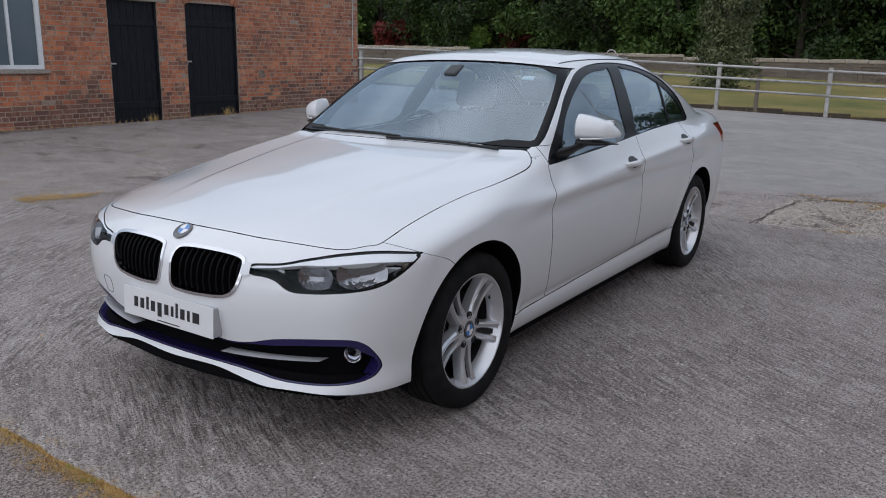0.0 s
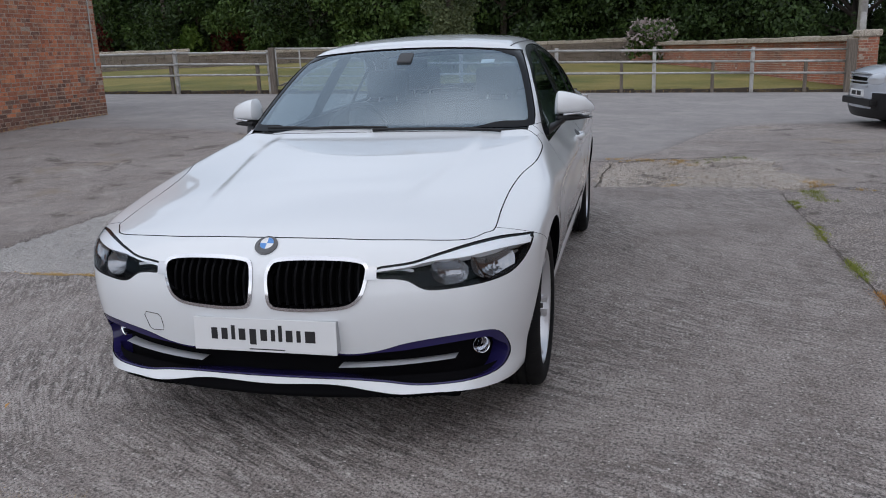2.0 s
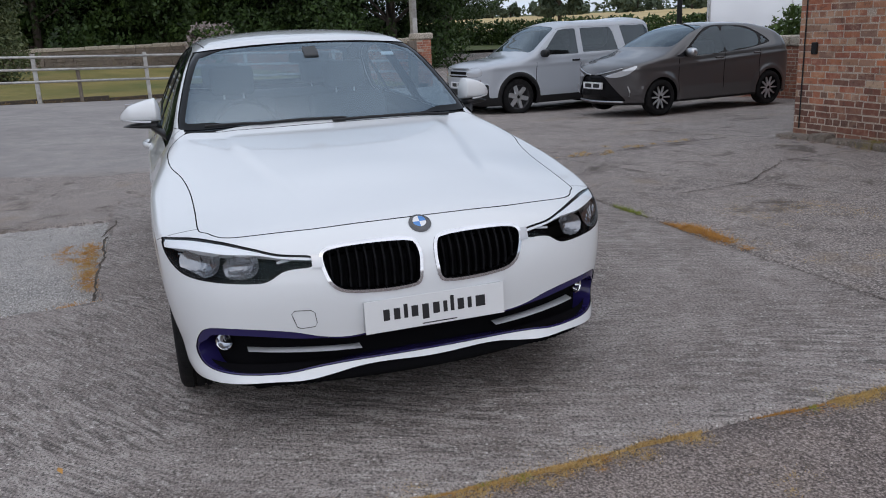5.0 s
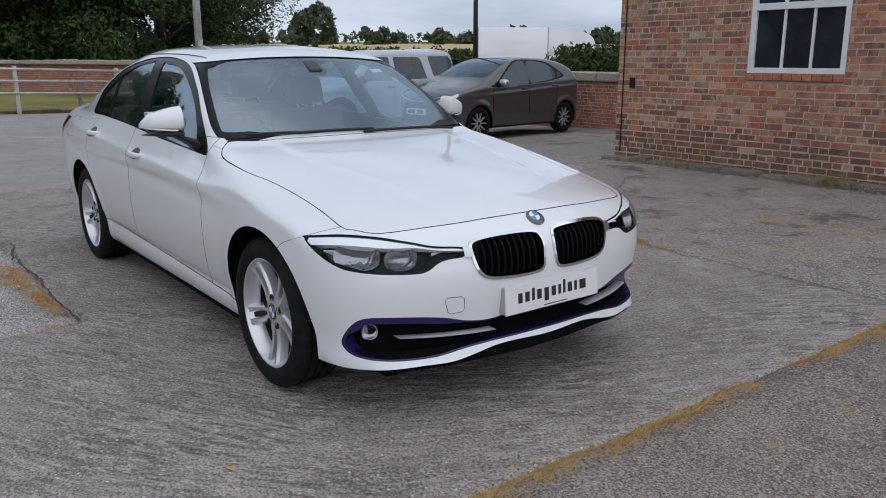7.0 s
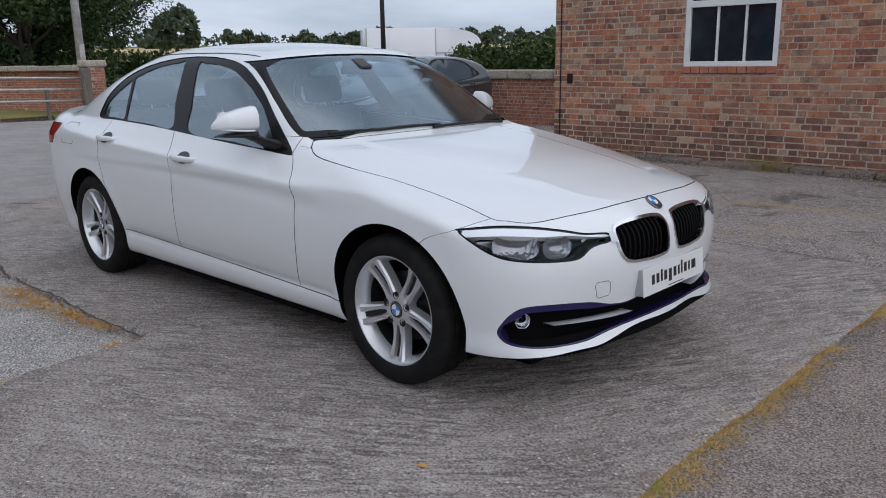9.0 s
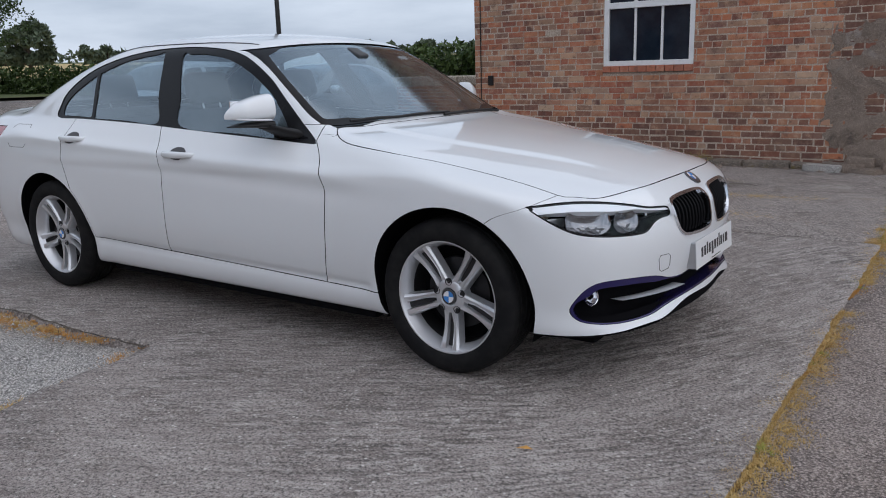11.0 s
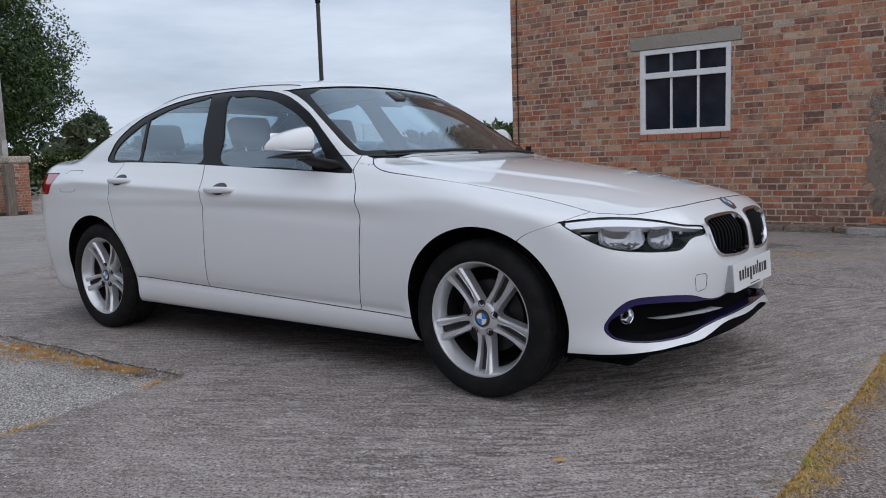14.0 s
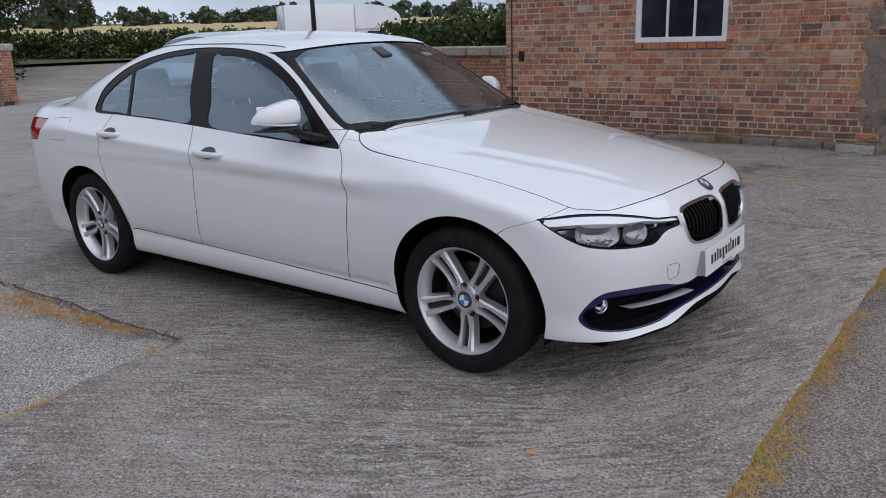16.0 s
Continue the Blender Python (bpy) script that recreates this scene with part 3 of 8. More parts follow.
# far fields
def field(name, r0, r1, a0, a1, mat, dz, label):
    V, F, n = [], [], 28
    for i, r in enumerate((r0, (r0 + r1) / 2, r1)):
        for a in np.linspace(a0, a1, n):
            x, y = r * math.cos(radians(a)), r * math.sin(radians(a))
            V.append((x, y, float(land(x, y)) + dz))
    for i in range(2):
        for k in range(n - 1):
            F.append((i * n + k, (i + 1) * n + k, (i + 1) * n + k + 1, i * n + k + 1))
    tagged(mesh_object(name, V, F, mat), label, "field", "", "structure")


field("verge_field", 46, 96, 100, 166, M_green, 0.15, "green grass field strip")
field("straw_field", 96, 420, 96, 164, M_straw, 0.25, "ripe straw coloured field")
field("far_field", 420, 880, 90, 170, M_green, 0.3, "far green field")


# ---- brick walls ----
def brick_box(V, F, p, u, w, nrm, l, h, d, rng):
    """One brick: l along u, h up, its face d proud, edges slightly worn."""
    b = len(V)
    t = rng.uniform(0.002, 0.006)
    chips = rng.normal(0, 0.0028, (4, 2))
    z = np.array([0, 0, 1.0])
    for k, (dd, ins) in enumerate(((0, 0), (d - t, 0), (d, t))):
        for (a, c), (ja, jc) in zip(((ins, ins), (l - ins, ins), (l - ins, h - ins), (ins, h - ins)), chips):
            V.append(p + u * (a + ja) + z * (c + jc) + nrm * dd)
    for k in (0, 1):
        for i in range(4):
            j = (i + 1) % 4
            F.append((b + 4 * k + i, b + 4 * k + j, b + 4 * k + 4 + j, b + 4 * k + 4 + i))
    F.append((b + 8, b + 9, b + 10, b + 11))


def brick_run(p0, p1, z0, z1, holes, rng, header_every=4):
    """Bricks of one wall face in courses; holes: (s0, s1, zlo, zhi). Yields place, length."""
    p0, p1 = np.array(p0, float), np.array(p1, float)
    L = float(np.hypot(*(p1 - p0)))
    z, row = z0, 0
    while z < z1:
        unit = 0.1125 if row % header_every == 3 else 0.225
        s = -rng.uniform(0.0, 0.02) - (unit / 2 if row % 2 else 0)
        while s < L:
            wide = 0.1125 if rng.random() < 0.2 else unit
            e = s + wide - 0.012 + rng.uniform(-0.003, 0.003)
            a, b = max(s, 0.0), min(e, L)
            for h0, h1, zl, zh in holes:
                if z + 0.065 > zl and z < zh and b > h0 and a < h1:
                    if a < h0:
                        b = h0 - 0.004
                    elif b > h1:
                        a = h1 + 0.004
                    else:
                        b = a
            if b - a > 0.02:
                yield a, b, z
            s += wide
        z += 0.075
        row += 1


def brick_wall(name, p0, p1, z0, z1, nrm, thick, mat, holes=(), seed=1, near=None, single=None, label="", foot=None):
    """A wall from p0 to p1 (plan), face toward nrm, with real openings and bricks. near: a stretch whose bricks are objects of their own."""
    rng = np.random.default_rng(seed)
    p0, p1 = np.array(p0, float), np.array(p1, float)
    L = float(np.hypot(*(p1 - p0)))
    u = np.append((p1 - p0) / L, 0)
    n3 = np.append(np.array(nrm, float), 0)
    core = bmesh.new()
    cuts_s = sorted({0.0, L, *(v for h in holes for v in h[:2])})
    cuts_z = sorted({z0, z1, *(min(max(v, z0), z1) for h in holes for v in h[2:])})
    for a, b in zip(cuts_s, cuts_s[1:]):
        for c, d in zip(cuts_z, cuts_z[1:]):
            if any(h[0] <= (a + b) / 2 <= h[1] and h[2] <= (c + d) / 2 <= h[3] for h in holes):
                continue
            P = [np.append(p0, 0) + u * s + n3 * o + np.array([0, 0, zz]) for o in (-0.0016, -thick) for s, zz in ((a, c), (b, c), (b, d), (a, d))]
            vs = [core.verts.new(q) for q in P]
            for q in ((0, 1, 2, 3), (7, 6, 5, 4), (0, 4, 5, 1), (1, 5, 6, 2), (2, 6, 7, 3), (3, 7, 4, 0)):
                core.faces.new([vs[i] for i in q])
    bmesh.ops.remove_doubles(core, verts=core.verts, dist=1e-5)
    wall = tagged(part(name, core, M_mortar_a if mat is M_brick_a else M_mortar), label, "", "", "structure")
    V, F, count, pool = [], [], 0, {}
    low_v, low_f = [], []
    base = np.append(p0, 0)
    for a, b, z in brick_run(p0, p1, z0, z1, holes, rng):
        d = rng.normal(0.0010, 0.0011)
        lift = np.array([0, 0, z + rng.normal(0, 0.0012)])
        if near and count < 300 and near[0] < a and b < near[1] and near[2] < z < near[3]:
            key = round((b - a) * 100)
            if key not in pool:
                v, f = [], []
                brick_box(v, f, np.zeros(3) - n3 * 0.02, u, None, n3, b - a, 0.065, 0.02, rng)
                me = bpy.data.meshes.new("brick")
                me.from_pydata([tuple(q) for q in v], [], f)
                me.materials.append(single)
                pool[key] = me
            ob = new("brick", pool[key])
            ob.parent = wall
            ob.location = base + u * a + lift + n3 * d
            count += 1
            continue
        # bricks low down or past foot[2] get the darker material
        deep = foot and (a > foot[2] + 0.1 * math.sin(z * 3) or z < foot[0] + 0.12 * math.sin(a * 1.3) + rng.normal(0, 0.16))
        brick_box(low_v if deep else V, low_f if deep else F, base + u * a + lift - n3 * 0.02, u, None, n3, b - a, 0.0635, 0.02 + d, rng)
    me = bpy.data.meshes.new("brickwork")
    me.from_pydata([tuple(q) for q in V], [], F)
    me.materials.append(mat)
    rest = tagged(new("brickwork", me), "", "", "", "stuff")
    rest.parent = wall
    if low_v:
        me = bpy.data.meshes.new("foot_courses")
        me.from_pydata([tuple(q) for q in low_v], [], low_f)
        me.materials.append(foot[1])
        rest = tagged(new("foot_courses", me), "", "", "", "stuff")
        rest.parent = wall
    return wall


YB, YA = 6.415, -9.6
# right-hand outbuilding with the white window
WX0, WX1, WZ0, WZ1 = -1.05, 0.105, 1.185, 2.25
wall_b = brick_wall("wall_east", (-2.99, YB), (6.5, YB), -0.05, 5.2, (0, -1), 0.34, M_brick_b,
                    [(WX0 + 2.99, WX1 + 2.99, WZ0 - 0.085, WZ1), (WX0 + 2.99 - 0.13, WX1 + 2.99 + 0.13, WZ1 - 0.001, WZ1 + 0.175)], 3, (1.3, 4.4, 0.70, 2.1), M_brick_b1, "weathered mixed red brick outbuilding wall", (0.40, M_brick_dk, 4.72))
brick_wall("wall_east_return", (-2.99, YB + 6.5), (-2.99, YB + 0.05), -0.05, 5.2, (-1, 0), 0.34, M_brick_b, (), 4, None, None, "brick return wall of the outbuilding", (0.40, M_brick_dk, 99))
plinth = tagged(new("wall_plinth"), "rough stone footing course along the brick wall", "plinth", "", "structure")
rng = np.random.default_rng(31)
x = -3.08
while x < 6.4:
    l = rng.uniform(0.22, 0.55)
    m = Matrix.Translation((x + l / 2, YB - 0.05 + rng.normal(0, 0.012), 0)) @ Matrix.Rotation(rng.normal(0, 0.03), 4, "Z") @ Matrix.Rotation(rng.normal(0, 0.03), 4, "Y")
    part("stone", boxed((-l / 2 + 0.004, -0.11 - rng.uniform(0, 0.05), -0.3), (l / 2 - 0.004, 0.07, 0.040 + rng.uniform(0, 0.045)), 0.03, 2, m), M_wallstone, plinth)
    x += l
tagged(part("lintel", boxed((WX0 - 0.125, YB - 0.008, WZ1 + 0.006), (WX1 + 0.125, YB + 0.2, WZ1 + 0.17), 0.006), M_lintel), "grey concrete window lintel", "lintel", "", "structure")
# window
win = tagged(new("window_1"), "white painted casement window with six dark panes", "window", "", "structure")
fr = 0.062
for nm, lo, hi in (("window_frame", (WX0, WZ0), (WX1, WZ0 + fr)), ("window_frame", (WX0, WZ1 - fr), (WX1, WZ1)), ("window_frame", (WX0, WZ0 + fr), (WX0 + fr, WZ1 - fr)), ("window_frame", (WX1 - fr, WZ0 + fr), (WX1, WZ1 - fr))):
    part(nm, boxed((lo[0], YB + 0.005, lo[1]), (hi[0], YB + 0.09, hi[1]), 0.004), M_frame, win)
ZT = WZ0 + 0.70
part("transom", boxed((WX0 + fr, YB + 0.0, ZT), (WX1 - fr, YB + 0.085, ZT + 0.075), 0.005), M_frame, win)
third = (WX1 - WX0 - 2 * fr) / 3
for k in (1, 2):
    x = WX0 + fr + third * k
    part("mullion", boxed((x - 0.014, YB + 0.02, WZ0 + fr), (x + 0.014, YB + 0.07, ZT), 0.004), M_frame, win)
    part("mullion", boxed((x - 0.017, YB + 0.015, ZT + 0.075), (x + 0.017, YB + 0.07, WZ1 - fr), 0.004), M_frame, win)
for k in range(3):
    x0, x1 = WX0 + fr + third * k, WX0 + fr + third * (k + 1)
    part("pane", boxed((x0, YB + 0.045, WZ0 + fr), (x1, YB + 0.051, ZT)), M_pane, win)
    part("pane", boxed((x0, YB + 0.045, ZT + 0.075), (x1, YB + 0.051, WZ1 - fr)), M_pane, win)
sill = bmesh.new()
k = 0
x = WX0
while x < WX1 - 0.02:
    add_box(sill, (x, YB - 0.03, WZ0 - 0.078), (min(x + 0.108, WX1), YB + 0.10, WZ0 - 0.002), 0.004, 1)
    x += 0.1165
tagged(part("window_sill", sill, M_brick_w, win), "red brick on edge sill")
# dirty render pier and rubble where the wall was mended
gx, gz = np.meshgrid(np.arange(1.2, 4.4, 0.035), np.arange(-0.2, 2.6, 0.035), indexing="ij")
rng = np.random.default_rng(77)
n0, n1 = gx.shape
idx = np.arange(n0 * n1).reshape(n0, n1)
q = np.stack([idx[:-1, :-1].ravel(), idx[1:, :-1].ravel(), idx[1:, 1:].ravel(), idx[:-1, 1:].ravel()], 1)
W, T = plain_clip(np.stack([gx.ravel(), gz.ravel(), np.zeros(gx.size)], 1), np.concatenate([q[:, [0, 1, 2]], q[:, [0, 2, 3]]]),
                  lambda x, z: np.maximum.reduce([1.67 - 0.05 * z + wob(z, 3, 0.05, 3.0) - x, z - 1.64 - wob(x, 5, 0.06, 3.0), 0 * x - 1]))
relief = 0.012 * np.sin(W[:, 0] * 9 + 2 * np.sin(W[:, 1] * 7)) * np.sin(W[:, 1] * 11) + rng.uniform(-0.004, 0.004, len(W))
P = np.stack([W[:, 0], YB - 0.006 - relief, W[:, 1]], 1)
tagged(mesh_object("rendered_patch", P, T, M_render, None, True), "stained crumbling render patch on the brick wall", "render", "", "structure")
tagged(part("wall_vent", boxed((-2.765, YB - 0.035, 0.965), (-2.69, YB, 1.10), 0.008), M_trim), "small black vent box on the brick wall", "vent")
tagged(part("wall_cable", tube([(-2.88, YB - 0.012, 5.0), (-2.885, YB - 0.012, 3.0), (-2.89, YB - 0.012, 0.1)], 0.008, 6), M_trim), "dark cable running down the brick corner", "cable")

# left-hand stable building with two black doors
DOORS = ((-5.01, -4.055, 0.15, 2.20), (-6.78, -5.595, 0.15, 2.235))
hl = [(10.33 + a, 10.33 + b, 0.0, zh) for a, b, zl, zh in DOORS] + [(10.33 - 2.93, 10.33 - 1.30, 1.09, 2.60)]
brick_wall("wall_west", (-10.33, YA), (0.6, YA), 0.10, 5.0, (0, 1), 0.34, M_brick_a, hl, 5, None, None, "orange red brick stable wall", (0.60, M_brick_dk, 99))
brick_wall("wall_west_return", (-10.33, YA), (-10.33, YA - 7), 0.1, 5.0, (-1, 0), 0.34, M_brick_a, (), 6, None, None, "brick return wall of the stable")
tagged(part("stable_footing", boxed((-10.38, YA - 0.02, -0.2), (0.6, YA + 0.035, 0.20), 0.015), M_render), "stained footing course of the stable wall", "footing", "", "structure")


def plank_door(idx, x0, x1, z0, z1, arch):
    d = tagged(new(f"door_{idx}"), "black painted ledged plank door, closed", "door", "", "structure")
    n = 7
    w = (x1 - x0) / n
    for k in range(n):
        bm = bmesh.new()
        xa, xb = x0 + k * w + 0.003, x0 + (k + 1) * w - 0.003
        top = [z1 + (arch * (1 - ((x - (x0 + x1) / 2) / ((x1 - x0) / 2)) ** 2) if arch else 0) for x in (xa, xb)]
        vs = [bm.verts.new(p) for p in ((xa, YA - 0.10, z0), (xb, YA - 0.10, z0), (xb, YA - 0.10, top[1]), (xa, YA - 0.10, top[0]),
                                        (xa, YA - 0.065, z0), (xb, YA - 0.065, z0), (xb, YA - 0.065, top[1]), (xa, YA - 0.065, top[0]))]
        for q in ((3, 2, 1, 0), (4, 5, 6, 7), (0, 1, 5, 4), (1, 2, 6, 5), (2, 3, 7, 6), (3, 0, 4, 7)):
            bm.faces.new([vs[i] for i in q])
        part("plank", bm, M_blackwood, d)
    part("ledge", boxed((x0 + 0.02, YA - 0.065, z0 + 0.25), (x1 - 0.02, YA - 0.045, z0 + 0.36), 0.006), M_blackwood, d)
    part("ledge", boxed((x0 + 0.02, YA - 0.065, z1 - 0.40), (x1 - 0.02, YA - 0.045, z1 - 0.30), 0.006), M_blackwood, d)
    for x in (x0 - 0.005, x1 - 0.035):
        part("door_frame", boxed((x, YA - 0.09, z0), (x + 0.04, YA - 0.03, z1), 0.005), M_blackwood, d)
    part("hinge", boxed((x1 - 0.02, YA - 0.047, z1 - 0.36), (x1 + 0.04, YA - 0.02, z1 - 0.32), 0.004), M_iron, d)
    part("bolt", boxed((x1 - 0.13, YA - 0.062, z0 + 0.98), (x1 + 0.03, YA - 0.035, z0 + 1.005), 0.004), M_iron, d, "worn steel bolt")
    part("hasp", boxed((x1 - 0.04, YA - 0.062, z0 + 0.93), (x1 - 0.015, YA - 0.030, z0 + 1.02), 0.004), M_iron, d)
    return d


plank_door(1, -5.01, -4.055, 0.18, 2.195, 0)
plank_door(2, -6.78, -5.595, 0.22, 2.235, 0.11)
tagged(part("door_lintel", boxed((-5.22, YA - 0.2, 2.205), (-3.85, YA + 0.008, 2.38), 0.008), M_lintel), "pale stone door lintel", "lintel", "", "structure")
arch_bm = bmesh.new()
for k in range(13):
    a = radians(64 + 52 * k / 12)
    m = Matrix.Translation((-6.19 + 1.27 * math.cos(a), YA - 0.03, 1.075 + 1.27 * math.sin(a))) @ Matrix.Rotation(math.pi / 2 - a, 4, "Y")
    add_box(arch_bm, (-0.042, -0.05, 0.0), (0.042, 0.045, 0.215), 0.004, 1, m)
tagged(part("door_arch", arch_bm, M_brick_a), "soldier brick arch over the door", "arch", "", "structure")
win2 = tagged(new("window_2"), "white framed stable window with pale panes", "window", "", "structure")
for lo, hi in (((-2.93, 1.09), (-1.30, 1.15)), ((-2.93, 2.54), (-1.30, 2.60)), ((-2.93, 1.15), (-2.86, 2.54)), ((-1.37, 1.15), (-1.30, 2.54)), ((-2.46, 1.15), (-2.42, 2.54)), ((-1.92, 1.15), (-1.88, 2.54))):
    part("window_frame", boxed((lo[0], YA - 0.08, lo[1]), (hi[0], YA - 0.015, hi[1]), 0.005), M_frame, win2)
part("pane", boxed((-2.89, YA - 0.06, 1.12), (-1.34, YA - 0.054, 2.57)), M_pane2, win2)
part("window_sill", boxed((-2.97, YA - 0.05, 1.025), (-1.26, YA + 0.05, 1.088), 0.008), M_lintel, win2)
tagged(part("air_brick", boxed((-7.45, YA - 0.01, 0.90), (-7.30, YA + 0.006, 1.05), 0.004), M_render), "terracotta air brick in the stable wall", "air brick")
tagged(part("air_brick", boxed((-9.75, YA - 0.01, 0.98), (-9.62, YA + 0.006, 1.10), 0.004), M_render), "terracotta air brick in the stable wall", "air brick")
tagged(part("wall_pipe", tube([(-10.12, YA + 0.02, 5.0), (-10.14, YA + 0.02, 2.4), (-10.12, YA + 0.02, 1.28)], 0.014, 6), M_iron), "thin iron pipe down the stable corner", "pipe")

# roofs that close the buildings, out of view
tagged(part("roof_east", boxed((-3.2, YB - 0.25, 5.2), (6.7, YB + 7, 5.35), 0.02), M_render), "dark slate roof slab", "roof", "", "structure")
tagged(part("roof_west", boxed((-10.6, YA - 7.3, 5.0), (0.8, YA + 0.25, 5.15), 0.02), M_render), "dark slate roof slab", "roof", "", "structure")

# low coped wall behind the parked cars
low = brick_wall("wall_low", (-17.5, 11.1), (-2.6, 11.1), -0.5, 0.84, (0, -1), 0.22, M_brick_w, (), 8, None, None, "low red brick boundary wall")
cop = bmesh.new()
for x in np.arange(-17.5, -2.7, 0.62):
    add_box(cop, (x, 11.03, 0.84), (x + 0.61, 11.40, 1.045), 0.05, 3)
tagged(part("wall_coping", cop, M_stone), "weathered stone coping on the low wall", "coping", "", "structure")

# garden wall beyond the lawn: brick near the pier, then rough stone
GW = [(-20.6, 7.5), (-35.6, 0.9), (-35.0, -10.0), (-31.5, -20.0), (-27.0, -34.0)]
GZ = [-0.10, 0.12, 0.25, 0.45]
brick_wall("wall_garden", GW[1], GW[0], -0.3, 1.12, (0.403, -0.915), 0.24, M_brick_w, (), 9, None, None, "red brick garden wall with coping")
for i, (a, b) in enumerate(zip(GW, GW[1:])):
    L = math.hypot(b[0] - a[0], b[1] - a[1])
    ang = math.atan2(b[1] - a[1], b[0] - a[0])
    M = Matrix.Translation((a[0], a[1], GZ[i])) @ Matrix.Rotation(ang, 4, "Z")
    bm = bmesh.new()
    rng = np.random.default_rng(20 + i)
    s = 0
    while s < L:
        l = rng.uniform(0.5, 0.9)
        add_box(bm, (s, -0.20, 1.22), (min(s + l - 0.01, L), 0.20, 1.38 + rng.normal(0, 0.012)), 0.03, 2, M)
        s += l
    tagged(part("garden_coping", bm, M_stone), "lichened stone coping on the garden wall", "coping", "", "structure")
    if i:
        bm = bmesh.new()
        z = -0.2
        while z < 1.2:
            hgt = rng.uniform(0.14, 0.24)
            s = 0
            while s < L:
                l = rng.uniform(0.25, 0.6)
                dd = rng.normal(0, 0.015)
                add_box(bm, (s + 0.01, -0.16 + dd, z + 0.008), (min(s + l, L), 0.16 + dd, min(z + hgt, 1.23)), 0.0, 1, M)
                s += l
            z += hgt
        wall = tagged(part(f"wall_stone_{i}", bm, M_wallstone), "rough coursed stone garden wall", "", "", "structure")
pier = tagged(new("gate_pier"), "brick gate pier with a rounded stone cap", "pier", "", "structure")
for a, b, nrm, seed in (((-20.75, 7.2), (-20.25, 7.2), (0, -1), 41), ((-20.25, 7.2), (-20.25, 7.7), (1, 0), 42)):
    shaft = brick_wall("shaft", a, b, -0.5, 1.22, nrm, 0.25, M_brick_w, (), seed)
    shaft.parent = pier
    del shaft["kind"]
    for o in shaft.children:
        del o["kind"]
part("cap", boxed((-20.82, 7.13, 1.22), (-20.18, 7.77, 1.42), 0.07, 3), M_stone, pier, "rounded stone cap")
# ---- fence, gate and poles ----
def rail_between(a, b, r, parent, name="rail"):
    part(name, tube([a, b], r, 8), M_iron, parent, smooth=True)


fence = tagged(new("fence"), "galvanised three rail fence with tall and short posts along the lawn", "fence")
GATE0, GATE1 = -9.1, -6.3
TALL = [-9.2, -6.2, -3.68, -0.99, 1.72, 4.40] + [-11.95 - 2.7 * k for k in range(9)]
SHORT = [-9.55, -5.2, -2.69, 0.82, 3.33, 5.85] + [-12.1 - 2.7 * k for k in range(9)]


def lane_z(u, w=0.0):
    return float(land(*lane(u, w)))


for u in TALL + SHORT:
    x, y = lane(u, 0.0)
    z = lane_z(u)
    if u in TALL:
        part("post", boxed((x - 0.05, y - 0.05, z - 0.2), (x + 0.05, y + 0.05, z + 1.22), 0.01), M_iron, fence)
    else:
        part("post", boxed((x - 0.045, y - 0.045, z - 0.2), (x + 0.045, y + 0.045, z + 0.90), 0.01), M_postwood, fence)
for run in ([-33.6, -28.2, -22.8, -17.4, -11.95, -9.2], [-6.2, -0.99, 4.40, 6.95]):
    for u0, u1 in zip(run, run[1:]):
        (x0, y0), (x1, y1) = lane(u0, 0.06), lane(u1, 0.06)
        for h in (1.14, 0.83, 0.52):
            rail_between((x0, y0, lane_z(u0) + h), (x1, y1, lane_z(u1) + h + 0.01 * math.sin(u0 * 2.1 + h * 5)), 0.032, fence)
gate = tagged(new("field_gate"), "galvanised five bar field gate with a diagonal brace, closed", "gate")
(gx0, gy0), (gx1, gy1) = lane(GATE0 + 0.12, 0.02), lane(GATE1 - 0.12, 0.02)
G0, G1 = Vector((gx0, gy0, lane_z(GATE0))), Vector((gx1, gy1, lane_z(GATE1)))
for z, r in ((1.25, 0.027), (0.98, 0.018), (0.72, 0.016), (0.48, 0.016), (0.22, 0.02)):
    part("bar", tube([G0 + Vector((0, 0, z)), G1 + Vector((0, 0, z))], r, 8), M_iron, gate, smooth=True)
for f in (0.0, 0.27, 0.62, 1.0):
    p = G0.lerp(G1, f)
    part("upright", tube([p + Vector((0, 0, 0.2)), p + Vector((0, 0, 1.25))], 0.02, 8), M_iron, gate, smooth=True)
part("brace", tube([G0.lerp(G1, 0.03) + Vector((0, 0, 0.22)), G0.lerp(G1, 0.97) + Vector((0, 0, 1.22))], 0.026, 8), M_iron, gate, smooth=True)
part("hoop", tube([G1.lerp(G0, 0.03) + Vector((0, 0, 1.25)) + (G1 - G0).normalized() * (0.14 * math.cos(a) - 0.1) + Vector((0, 0, 0.16 * math.sin(a))) for a in np.linspace(0, math.pi, 9)], 0.018, 8), M_iron, gate, smooth=True)
for p in (G0, G1):
    q = p + (p - (G0 + G1) / 2).normalized() * 0.12
    tagged(part("gate_post", boxed((q.x - 0.08, q.y - 0.08, p.z - 0.3), (q.x + 0.08, q.y + 0.08, p.z + 1.28), 0.02), M_postwood), "square weathered timber gate post", "gate post")
endpost = tagged(part("timber_post", boxed((-19.95, 6.80, -0.5), (-19.70, 7.05, 1.20), 0.03), M_postwood), "leaning weathered timber post by the brick pier", "post")
pole = tagged(new("utility_pole"), "tall pale grey utility pole beside the pier", "pole")
